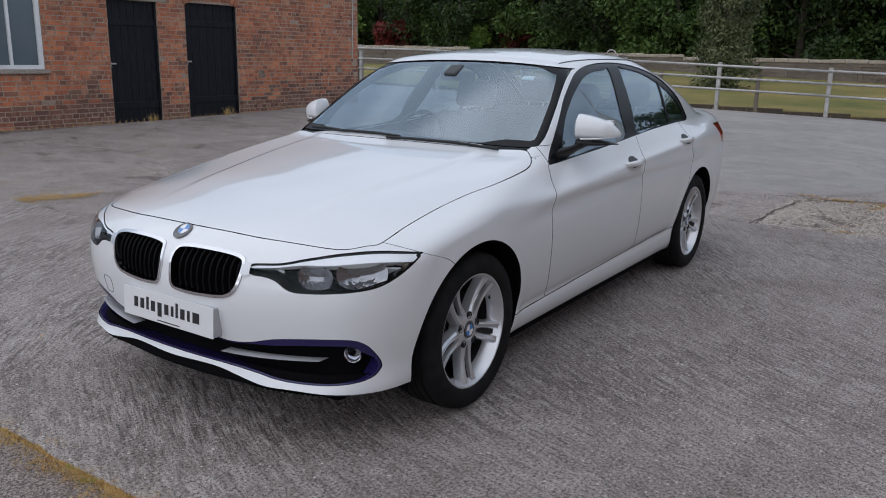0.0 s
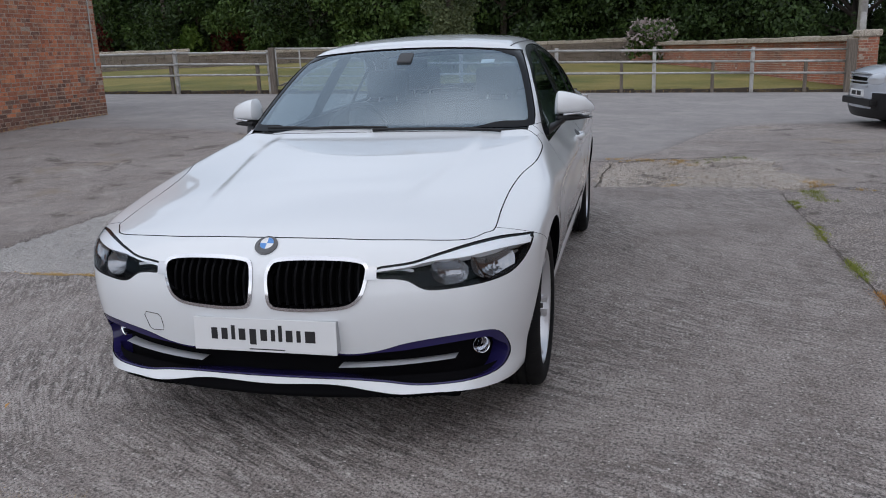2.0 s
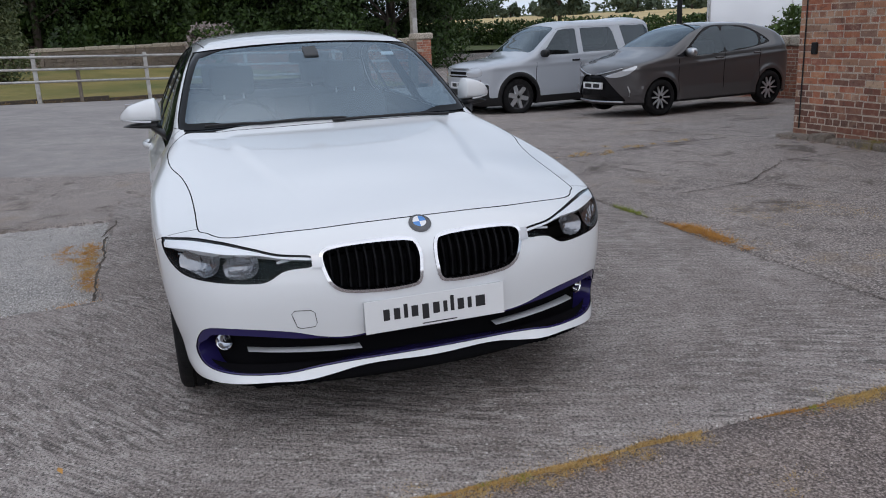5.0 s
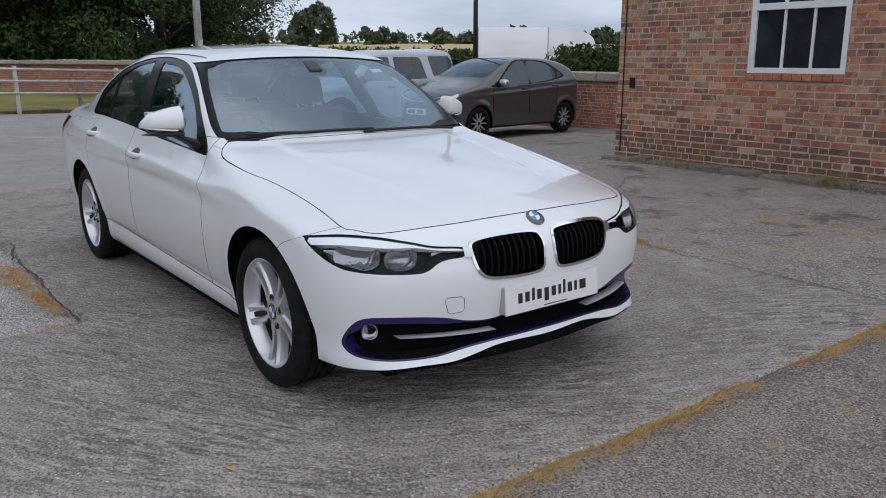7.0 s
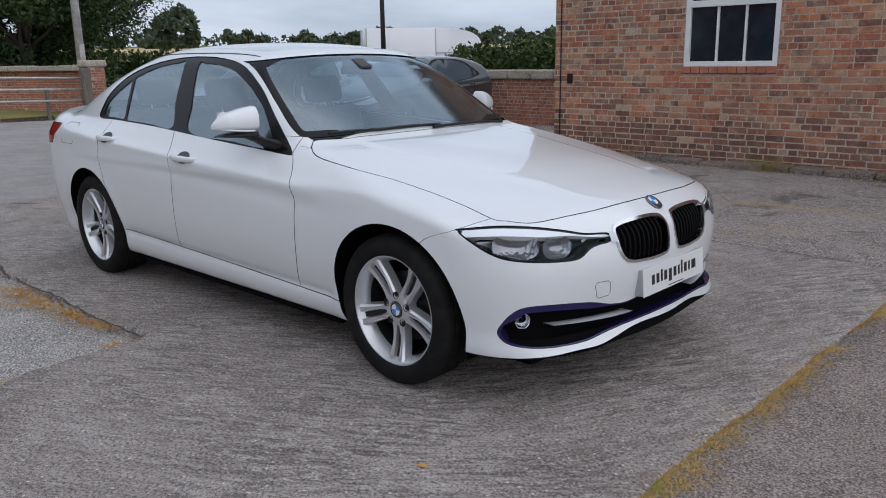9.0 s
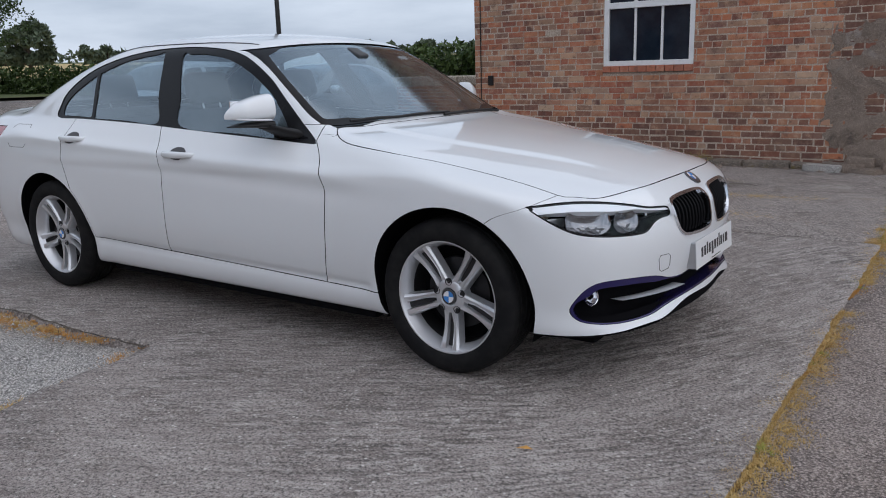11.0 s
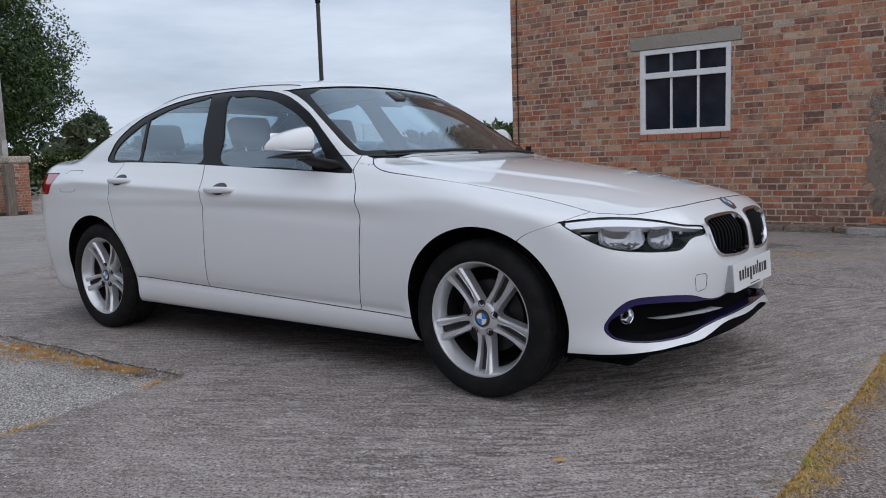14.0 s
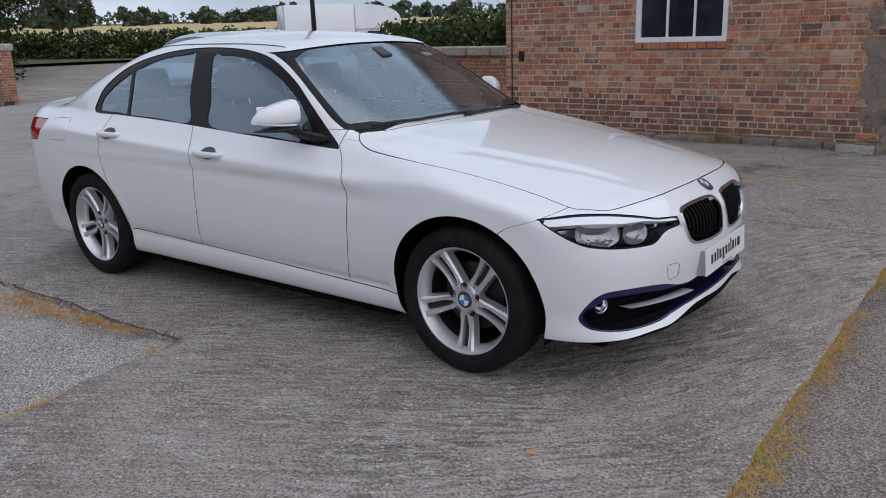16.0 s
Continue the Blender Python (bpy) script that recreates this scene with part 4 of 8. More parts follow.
part("shaft", tube([(-21.2, 7.45, -0.5), (-21.2, 7.45, 4.0), (-21.15, 7.45, 9.5)], [0.13, 0.115, 0.09], 14), M_iron, pole, smooth=True)
part("plate", boxed((-21.08, 7.37, 0.5), (-21.05, 7.53, 1.9), 0.005), M_iron, pole)
bp = tagged(new("lamp_pole"), "slim black lamp pole behind the low wall", "lamp pole")
PX, PY = -10.9, 10.4
part("shaft", tube([(PX, PY, -0.3), (PX, PY, 2.4), (PX, PY, 5.9)], [0.07, 0.055, 0.045], 12), M_blackpole, bp, smooth=True)
part("collar", tube([(PX, PY, 4.75), (PX, PY, 5.0)], 0.066, 12), M_blackpole, bp, smooth=True)
part("crossbar", tube([(PX - 0.26, PY - 0.26, 4.9), (PX + 0.26, PY + 0.26, 4.9)], 0.022, 8), M_blackpole, bp, smooth=True)
part("lantern", lathe([(0.05, 5.85), (0.15, 6.0), (0.17, 6.35), (0.06, 6.5), (0.01, 6.55)], 16, "z"), M_blackpole, bp, smooth=True).location = (PX, PY, 0)


# ---- trees, hedges and shrubs ----
def leaves(centres, radii, per, size, rng, droop=0.0, flat=0.0):
    """Vertices and quads of many small leaves scattered in ball-like clumps, denser at the rim."""
    C = np.repeat(np.asarray(centres), per, 0)
    R = np.repeat(np.asarray(radii), per)
    n = len(C)
    d = rng.normal(size=(n, 3))
    d /= np.linalg.norm(d, axis=1, keepdims=True)
    r = R * rng.uniform(0.25, 1.0, n) ** 0.45
    P = C + d * r[:, None] * np.array([1, 1, 0.8])
    P[:, 2] -= droop * rng.random(n)
    t = rng.normal(size=(n, 3)) + d * 0.3
    t /= np.linalg.norm(t, axis=1, keepdims=True)
    b = np.cross(t, rng.normal(size=(n, 3)))
    b /= np.linalg.norm(b, axis=1, keepdims=True)
    s = size * rng.uniform(0.55, 1.3, n)[:, None]
    A, B = t * s, b * s * 0.55
    V = np.stack([P - A, P + B * 0.9, P + A, P - B * 0.9], 1).reshape(-1, 3)
    return V, np.arange(n * 4).reshape(n, 4)


def crown(name, V, F, mat, parent, label=""):
    me = bpy.data.meshes.new(name)
    me.from_pydata(V.tolist(), [], F.tolist())
    me.materials.append(mat)
    ob = new(name, me)
    ob.parent = parent
    return tagged(ob, label)


def tree(x, y, h, r, mat, rng, name="tree", label="broad leafy tree with a dense dark crown", clumps=26, per=150, size=0.22, low=0.18, trunk=0.22, cat="tree", group=""):
    z0 = float(land(x, y)) - 0.1
    t = tagged(new(name), label, cat, group)
    t.location = (x, y, z0)
    bend = rng.uniform(-0.3, 0.3, 2)
    bm = tube([(0, 0, 0), (bend[0] * 0.3, bend[1] * 0.3, h * 0.25), (bend[0], bend[1], h * 0.55), (bend[0] * 1.5, bend[1] * 1.5, h * 0.85)], [trunk, trunk * 0.8, trunk * 0.5, trunk * 0.12], 10)
    part("trunk", bm, M_bark, t, smooth=True)
    cs, rs = [], []
    for k in range(clumps):
        u = rng.uniform(low, 1.0)
        prof = math.sin(math.pi * min(1, (u - low) / (1 - low) * 0.78 + 0.17)) ** 0.7
        a, q = rng.uniform(0, 2 * math.pi), r * prof * rng.uniform(0.45, 0.95)
        cs.append((q * math.cos(a), q * math.sin(a), h * u * 0.93))
        rs.append(r * rng.uniform(0.20, 0.36))
    for c in cs[::5]:
        part("limb", tube([(bend[0] * 0.6, bend[1] * 0.6, c[2] * 0.55), (c[0] * 0.5, c[1] * 0.5, c[2] * 0.8), c], [trunk * 0.35, trunk * 0.2, trunk * 0.06], 6), M_bark, t, smooth=True)
    V, F = leaves(cs, rs, per, size, rng)
    crown("crown", V, F, mat, t)
    return t


rng = np.random.default_rng(11)
# wood behind the garden wall
WOOD = []
for i in range(30):
    u = i / 29
    ang = radians(172 + 58 * u)
    for ring, (d0, hh) in enumerate(((44, 9.5), (54, 13.0))):
        d = d0 + rng.uniform(-3, 3) + 3 * math.sin(u * 9 + ring) + 0.75 * max(0, math.degrees(ang) - 188)
        hh *= d / d0 if d > d0 else 1
        WOOD.append((d * math.cos(ang + 0.02 * ring) + 2, d * math.sin(ang + 0.02 * ring), hh * rng.uniform(0.85, 1.2), rng.uniform(3.4, 4.6), ring))
for x, y, h, r, ring in WOOD:
    if y < -52:
        continue
    mat = M_leaf_dark if rng.random() < 0.62 or ring else M_leaf_mid
    tree(x, y, h, r, mat, rng, clumps=32, per=290, size=0.15, low=0.06, group="trees of the wood", label="tall dark leafy tree in the wood behind the garden wall")
# undergrowth closes the wood's foot
us_ = np.linspace(172, 232, 90)
far_r = {a: 43.5 + 0.72 * max(0, a - 190) for a in us_}
cs = [(far_r[a] * math.cos(radians(a)) - 2 + rng.uniform(-2, 2), far_r[a] * math.sin(radians(a)) + rng.uniform(-2, 2), rng.uniform(0.6, 3.2)) for a in us_ for _ in range(2)]
V, F = leaves(cs, rng.uniform(0.9, 1.9, len(cs)), 130, 0.18, rng)
me = bpy.data.meshes.new("undergrowth")
me.from_pydata(V.tolist(), [], F.tolist())
me.materials.append(M_leaf_dark)
tagged(new("undergrowth", me), "dark undergrowth along the wood's edge", "undergrowth", "", "stuff")
# near-black sheet behind the trees: the wood's shade put into its colour
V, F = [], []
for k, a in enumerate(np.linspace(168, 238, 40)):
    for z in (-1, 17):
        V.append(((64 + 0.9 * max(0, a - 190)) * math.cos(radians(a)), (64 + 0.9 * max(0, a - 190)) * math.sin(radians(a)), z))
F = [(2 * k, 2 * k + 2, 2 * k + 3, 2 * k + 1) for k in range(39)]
tagged(mesh_object("backdrop", V, F, material("wood_shade_black", (0.006, 0.009, 0.005), 1.0)), "near-black sheet painted as the shade deep in the wood", "", "", "structure")


def bush(x, y, r, h, mat, rng, label, name="bush", per=160, size=0.10, z=None, clumps=14):
    z0 = float(land(x, y)) if z is None else z
    t = tagged(new(name), label, "bush")
    t.location = (x, y, z0)
    part("stem", tube([(0, 0, -0.1), (0.05, 0.02, h * 0.4)], [0.05, 0.03], 6), M_bark, t)
    cs = [(r * rng.uniform(0.2, 0.75) * math.cos(a), r * rng.uniform(0.2, 0.75) * math.sin(a), h * rng.uniform(0.22, 0.82)) for a in rng.uniform(0, 2 * math.pi, clumps)]
    V, F = leaves(cs, [min(r, h) * rng.uniform(0.28, 0.42) for _ in cs], per, size, rng)
    crown("foliage", V, F, mat, t)
    return t, cs


t, cs = bush(-33.2, 1.95, 1.15, 1.9, M_leaf_mid, rng, "rounded hydrangea bush covered in pale flower heads", clumps=20)
V, F = leaves([(c[0] * 1.18, c[1] * 1.18, c[2] * 1.12) for c in cs], [0.42] * len(cs), 60, 0.10, rng)
crown("blossom", V, F, M_flower, t, "pale pink flower heads")
for x, y, r, h, m, lab in ((-47.0, -42.5, 3.0, 5.6, M_leaf_light, "bright green leafy shrub beside the stable"), (-51.0, -44.5, 3.4, 6.0, M_leaf_mid, "leafy green shrub near the stable"),
                           (-48.5, -38.0, 2.0, 3.0, M_leaf_red, "red leaved shrub behind the garden wall"), (-49.5, -31.0, 1.9, 2.7, M_leaf_light, "light green shrub behind the garden wall"),
                           (-50.5, -27.5, 1.6, 2.6, M_leaf_red, "red flowering shrub behind the garden wall"), (-40.5, -11.0, 1.8, 3.6, M_leaf_mid, "young green tree at the wood's edge"),
                           (-44.0, -8.0, 1.6, 4.6, M_leaf_mid, "young green tree at the wood's edge"), (-41.5, 2.5, 2.2, 5.0, M_leaf_mid, "young green tree at the wood's edge")):
    bush(x, y, r, h, m, rng, lab, per=260, size=0.17, clumps=22)
# drooping conifer on the lawn
con = tagged(new("conifer"), "drooping green conifer standing on the lawn", "tree")
con.location = (-26.2, -5.7, 0.35)
part("trunk", tube([(0, 0, 0), (0.1, 0, 4), (0.2, 0.1, 9.5)], [0.2, 0.13, 0.03], 10), M_bark, con, smooth=True)
cs, rs = [], []
for k in range(120):
    u = rng.uniform(0.0, 1.0)
    rr = (1.35 * (1 - u) ** 0.75 + 0.15) * (0.75 + 0.35 * math.sin(u * 23)) * (0.55 + 0.45 * sstep(0.0, 0.2, u))
    a = rng.uniform(0, 2 * math.pi)
    cs.append((rr * math.cos(a) * rng.uniform(0.6, 1), rr * math.sin(a) * rng.uniform(0.6, 1), 0.35 + 9.2 * u))
    rs.append(0.30 + 0.18 * (1 - u))
V, F = leaves(cs, rs, 260, 0.07, rng, droop=0.6)
crown("foliage", V, F, M_leaf_pine, con)

# field side: oak, distant oaks, hedges
tree(-39.9, 15.2, 11.2, 4.5, M_leaf_oak, rng, "oak_tree", "large spreading dark green oak beyond the gateway", 110, 620, 0.085, 0.26, 0.4)
tree(-33, 10.1, 9.0, 4.3, M_leaf_dark, rng, "oak_tree", "dark leafy oak overhanging the lane", 90, 420, 0.12, 0.06, 0.3)
tree(-37, 7.2, 10.6, 4.5, M_leaf_dark, rng, "oak_tree", "dark leafy oak overhanging the lane", 90, 420, 0.12, 0.04, 0.3)
tree(-127.2, 68.6, 8.3, 4.6, M_leaf_far, rng, "far_oak", "solitary field oak far off", 26, 120, 0.5, 0.3, 0.4)
for k in range(46):
    a = radians(rng.uniform(104, 163))
    d = rng.uniform(330, 420)
    tree(d * math.cos(a), d * math.sin(a), rng.uniform(4.5, 8.5), rng.uniform(4, 7.5), M_leaf_far, rng, "far_tree", "small distant tree on the skyline", 10, 40, 1.3, 0.15, 0.5, "tree", "distant trees on the skyline")


def hedge(name, path, w, h, mat, size, density, label, base=0.0):
    cs, rs = [], []
    for (x0, y0), (x1, y1) in zip(path, path[1:]):
        L = math.hypot(x1 - x0, y1 - y0)
        for s in np.arange(0, L, w * 0.45):
            f = s / L
            x, y = x0 + (x1 - x0) * f, y0 + (y1 - y0) * f
            z = float(land(x, y)) + base
            for zz in np.arange(w * 0.3, h, w * 0.5):
                cs.append((x + rng.normal(0, w * 0.16), y + rng.normal(0, w * 0.16), z + zz + rng.normal(0, 0.05 * h)))
                rs.append(w * rng.uniform(0.42, 0.6))
    V, F = leaves(cs, rs, density, size, rng)
    me = bpy.data.meshes.new(name)
    me.from_pydata(V.tolist(), [], F.tolist())
    me.materials.append(mat)
    tagged(new(name, me), label, "hedge", "", "stuff")


hedge("hedge", [(-13.0, 15.2), (-8.0, 15.0), (1.0, 15.2)], 1.2, 1.75, M_leaf_hedge, 0.085, 300, "clipped green hedge behind the low wall")
hedge("roadside_hedge", [(-62, 16), (-40, 26), (-20, 38)], 1.5, 1.5, M_leaf_hedge, 0.13, 230, "dark roadside hedge by the field")
hedge("field_hedge", [(415 * math.cos(radians(a)), 415 * math.sin(radians(a))) for a in range(94, 166, 6)], 9.0, 5.0, M_leaf_far, 1.2, 26, "far dark field hedge line")
tree(-5.6, 18.6, 4.7, 1.7, M_leaf_mid, rng, "garden_tree", "small leafy tree beside the outbuilding", 24, 200, 0.13, 0.2, 0.15)


# ---- weeds and dry grass in the joints ----
def tuft_mesh(name, spots, mat, label, blade=0.05, n=26, spread=0.05, lean=0.9, thick=1.0):
    V, F = [], []
    for x, y, s in spots:
        z = float(land(x, y)) - 0.012
        for _ in range(int(n * (0.6 + 0.8 * s))):
            a, q = rng.uniform(0, 2 * math.pi), spread * s * abs(rng.normal())
            px, py = x + q * math.cos(a), y + q * math.sin(a)
            b = rng.uniform(0, 2 * math.pi)
            l = blade * s * rng.uniform(0.4, 1.2)
            dx, dy = math.cos(b) * l * lean * rng.random(), math.sin(b) * l * lean * rng.random()
            w = (0.0011 + 0.0010 * rng.random()) * thick
            wx, wy = -math.sin(b) * w, math.cos(b) * w
            k = len(V)
            V += [(px - wx, py - wy, z), (px + wx, py + wy, z), (px + dx * 0.5 + wx * 0.7, py + dy * 0.5 + wy * 0.7, z + l * 0.55), (px + dx * 0.5 - wx * 0.7, py + dy * 0.5 - wy * 0.7, z + l * 0.55), (px + dx, py + dy, z + l * 0.8)]
            F += [(k, k + 1, k + 2, k + 3), (k + 3, k + 2, k + 4)]
    me = bpy.data.meshes.new(name)
    me.from_pydata(V, [], F)
    me.materials.append(mat)
    tagged(new(name, me), label, "weeds", "", "stuff")


def along(p0, p1, step_, jitter, fill, lo=0.6, hi=1.4):
    L = math.hypot(p1[0] - p0[0], p1[1] - p0[1])
    out = []
    for s in np.arange(0, L, step_):
        f = s / L
        if math.sin(s * 4.3 + p0[0] * 3) + 0.6 * math.sin(s * 10.7 + 1) + rng.normal(0, 0.3) < fill:
            out.append((p0[0] + (p1[0] - p0[0]) * f + rng.normal(0, jitter), p0[1] + (p1[1] - p0[1]) * f + rng.normal(0, jitter), rng.uniform(lo, hi)))
    return out


def clumps(x0, y0, x1, y1, n, fill, lo, hi, wide=0.026):
    """Ragged clumps along a joint, thick in places and bare between."""
    out = []
    for _ in range(n):
        f = rng.random()
        y = y0 + (y1 - y0) * f
        if noise.noise((y * 1.7, fill * 9, 3.1)) + 0.5 * noise.noise((y * 6.0, 1.3, fill)) > fill:
            out.append((x0 + (x1 - x0) * f + rng.normal(0, wide), y, rng.uniform(lo, hi)))
    return out


tuft_mesh("joint_grass", clumps(2.655, -2.2, 2.60, 5.2, 2600, -0.18, 0.45, 1.4, 0.044), M_straw_grass, "dry straw coloured grass growing in the slab joint", 0.013, 46, 0.022, 1.3)
tuft_mesh("joint_moss", clumps(2.655, -2.0, 2.60, 4.8, 1700, 0.04, 0.6, 1.3, 0.042), M_rust_grass, "rust brown dead moss in the slab joint", 0.010, 50, 0.020, 1.6)
tuft_mesh("joint_weeds", clumps(2.655, -2.0, 2.60, 4.8, 700, 0.16, 0.5, 1.2, 0.022), M_green_grass, "small green weeds in the slab joint", 0.014, 40, 0.018, 1.5)
tuft_mesh("strip_weeds", [(x + rng.normal(0, 0.05), y + rng.normal(0, 0.05), rng.uniform(0.4, 1.0)) for x, y in ((3.0, 0.9), (3.25, 1.45), (2.95, 1.9), (3.3, 2.3), (3.05, 0.35), (3.5, 0.9), (3.35, 1.85)) for _ in range(9)], M_straw_grass, "scattered dry weeds on the asphalt strip", 0.016, 40, 0.03, 1.6)
def bunch(x, y, n, sx, sy, lo=0.5, hi=1.2):
    return [(x + rng.normal(0, sx), y + rng.normal(0, sy), rng.uniform(lo, hi)) for _ in range(n)]


tuft_mesh("side_weeds", bunch(-1.38, 2.50, 20, 0.16, 0.018) + bunch(-0.45, 2.52, 26, 0.10, 0.022) + bunch(-2.5, 2.52, 8, 0.12, 0.02), M_green_grass, "green weeds in the side joint", 0.030, 44, 0.03, 1.4)
tuft_mesh("side_dry_weeds", bunch(0.40, 2.56, 34, 0.13, 0.03, 0.6, 1.5) + bunch(0.12, 2.53, 10, 0.05, 0.02) + bunch(0.75, 2.56, 12, 0.12, 0.02, 0.4, 0.8), M_rust_grass, "rusty dry weeds in the side joint", 0.034, 50, 0.035, 1.3)
tuft_mesh("gap_weeds", bunch(-3.5, 2.85, 14, 0.12, 0.05) + bunch(-3.2, 3.6, 12, 0.06, 0.2) + bunch(-3.45, 4.9, 12, 0.06, 0.35) + bunch(-5.2, 1.4, 22, 0.08, 0.25), M_straw_grass, "dry weeds in the cracks of the yard", 0.035, 36, 0.04, 1.2)
tuft_mesh("wall_foot_moss", [(x + rng.normal(0, 0.1), 6.10 + abs(rng.normal(0, 0.12)) - 0.35 * rng.random() ** 2, rng.uniform(0.4, 1.1)) for x in np.arange(-2.8, 3.2, 0.035) if noise.noise((x * 1.9, 4.0, 0.3)) > -0.15], M_moss, "brown moss and litter along the foot of the brick wall", 0.014, 34, 0.05, 1.8)
tuft_mesh("corner_moss", along((-1.8, -1.43), (-0.25, -1.36), 0.02, 0.035, 1.2) + along((-1.75, -1.65), (-0.95, -1.50), 0.03, 0.05, 0.5) + along((-0.05, -1.35), (0.10, -1.60), 0.03, 0.02, 1) + along((0.12, -1.6), (0.16, -2.15), 0.025, 0.015, 0.7), M_rust_grass, "rust brown moss along the broken slab corner", 0.011, 34, 0.035, 1.6)
tuft_mesh("corner_grass", along((-1.8, -1.45), (-0.3, -1.38), 0.04, 0.03, 0.4) + along((0.08, -1.62), (0.16, -3.2), 0.012, 0.012, 0.7), M_straw_grass, "dry grass along the broken slab corner", 0.012, 44, 0.026, 2.0)
tuft_mesh("yard_moss", [(x + rng.normal(0, 0.17), y + rng.normal(0, 0.07), rng.uniform(0.6, 1.3)) for x, y, k in ((0.6, 2.65, 16), (0.0, 3.6, 26), (0.25, 3.85, 26), (0.85, 4.15, 40), (1.2, 4.2, 34), (1.6, 4.2, 34), (0.18, 3.22, 20), (1.6, 3.2, 14), (0.05, -5.0, 26), (-0.35, -4.9, 20), (-3.4, 1.6, 16), (-5.0, 1.75, 30)) for _ in range(k)], M_straw_grass, "yellow dry moss patches on the yard", 0.014, 80, 0.075, 1.8)
tuft_mesh("broken_weeds", along((-3.2, 2.75), (-2.6, 2.8), 0.03, 0.05, 1) + along((-5.6, 2.6), (-5.0, 1.8), 0.05, 0.05, 0.6), M_green_grass, "short weeds round the broken patch", 0.04, 24, 0.04)
tuft_mesh("wall_weed", [(0.15 + rng.normal(0, 0.10), 6.28 + rng.normal(0, 0.02), rng.uniform(0.8, 1.6)) for _ in range(26)] + [(-1.7 + rng.normal(0, 0.05), 6.28, rng.uniform(0.6, 1.2)) for _ in range(10)] + [(1.1 + rng.normal(0, 0.3), 6.26, rng.uniform(0.3, 0.7)) for _ in range(16)], M_weed, "yellowing weed at the foot of the brick wall", 0.13, 30, 0.06, 1.0)
tuft_mesh("door_weed", [(-4.7 + rng.normal(0, 0.05), YA + 0.1, rng.uniform(0.8, 1.4)) for _ in range(8)] + [(-6.4 + rng.normal(0, 0.05), YA + 0.1, rng.uniform(0.8, 1.4)) for _ in range(8)] + [(x, YA + 0.08, 0.5) for x in np.arange(-10.2, -1.5, 0.12)], M_straw_grass, "dry weeds at the foot of the stable wall", 0.16, 10, 0.04, 0.6)
tuft_mesh("fence_grass", [(*lane(u, -0.02 + rng.normal(0, 0.05)), rng.uniform(0.6, 1.5)) for u in np.arange(-25, 6.5, 0.12)], M_straw_grass, "dry rough grass under the fence", 0.12, 8, 0.08)


# loose stones and leaf litter
def litter(name, n, area, mat, size, label):
    V, F = [], []
    for _ in range(n):
        x, y = rng.uniform(area[0], area[1]), rng.uniform(area[2], area[3])
        z = float(land(x, y))
        s = size * rng.uniform(0.4, 1.4)
        k = len(V)
        a = rng.uniform(0, 6.28)
        for dx, dy, dz in ((1, 0, 0), (0.1, 0.8, 0), (-0.9, 0.2, 0), (-0.2, -0.8, 0), (0.1, 0.1, 0.7)):
            V.append((x + s * (dx * math.cos(a) - dy * math.sin(a)), y + s * (dx * math.sin(a) + dy * math.cos(a)), z + s * dz))
        F += [(k, k + 1, k + 4), (k + 1, k + 2, k + 4), (k + 2, k + 3, k + 4), (k + 3, k, k + 4)]
    me = bpy.data.meshes.new(name)
    me.from_pydata(V, [], F)
    me.materials.append(mat)
    tagged(new(name, me), label, "gravel", "", "stuff")


litter("loose_grit", 1500, (0.3, 4.2, -3.6, 2.6), M_patch, 0.0045, "loose pale grit on the slab")
litter("loose_stones", 500, (-2.2, 0.0, -3.4, -1.4), M_chips, 0.013, "small broken stones in the sunken corner")
litter("patch_stones", 600, (-5.4, -3.2, 0.9, 2.8), M_patch, 0.018, "small broken stones on the crumbling patch")
litter("wall_rubble", 160, (-2.9, 3.0, 6.05, 6.32), M_render, 0.03, "rubble along the wall foot")
for x, y, r in ((2.0, -1.3, 0.4), (2.25, -1.55, 1.2)):
    bm = bmesh.new()
    vs = [bm.verts.new(p) for p in ((0.03, 0, 0.003), (0.008, 0.009, 0.012), (-0.028, 0.003, 0.004), (0.0, -0.008, 0.008))]
    bm.faces.new((vs[0], vs[1], vs[3])), bm.faces.new((vs[1], vs[2], vs[3]))
    lf = tagged(part("fallen_leaf", bm, M_rust_grass), "curled brown leaf lying on the concrete", "leaf")
    lf.matrix_basis = Matrix.Translation((x, y, 0.003)) @ Matrix.Rotation(r, 4, "Z")
# ---- white saloon car: body surface as one smooth implicit form ----
def spl(xs, ys):
    """Smooth monotone-ish cubic through a few stations."""
    xs, ys = np.array(xs, float), np.array(ys, float)
    d = np.gradient(ys, xs)

    def f(x):
        x = np.clip(x, xs[0], xs[-1])
        i = np.clip(np.searchsorted(xs, x) - 1, 0, len(xs) - 2)
        h = xs[i + 1] - xs[i]
        s = (x - xs[i]) / h
        return ((2 * s**3 - 3 * s**2 + 1) * ys[i] + (s**3 - 2 * s**2 + s) * h * d[i]
                + (-2 * s**3 + 3 * s**2) * ys[i + 1] + (s**3 - s**2) * h * d[i + 1])
    return f


def smax(a, b, k):
    h = np.clip(k - np.abs(a - b), 0, None) / k
    return np.maximum(a, b) + h * h * k * 0.25


def smin(a, b, k):
    return -smax(-a, -b, k)


def step(a, b, x):
    s = np.clip((x - a) / (b - a), 0, 1)
    return s * s * (3 - 2 * s)


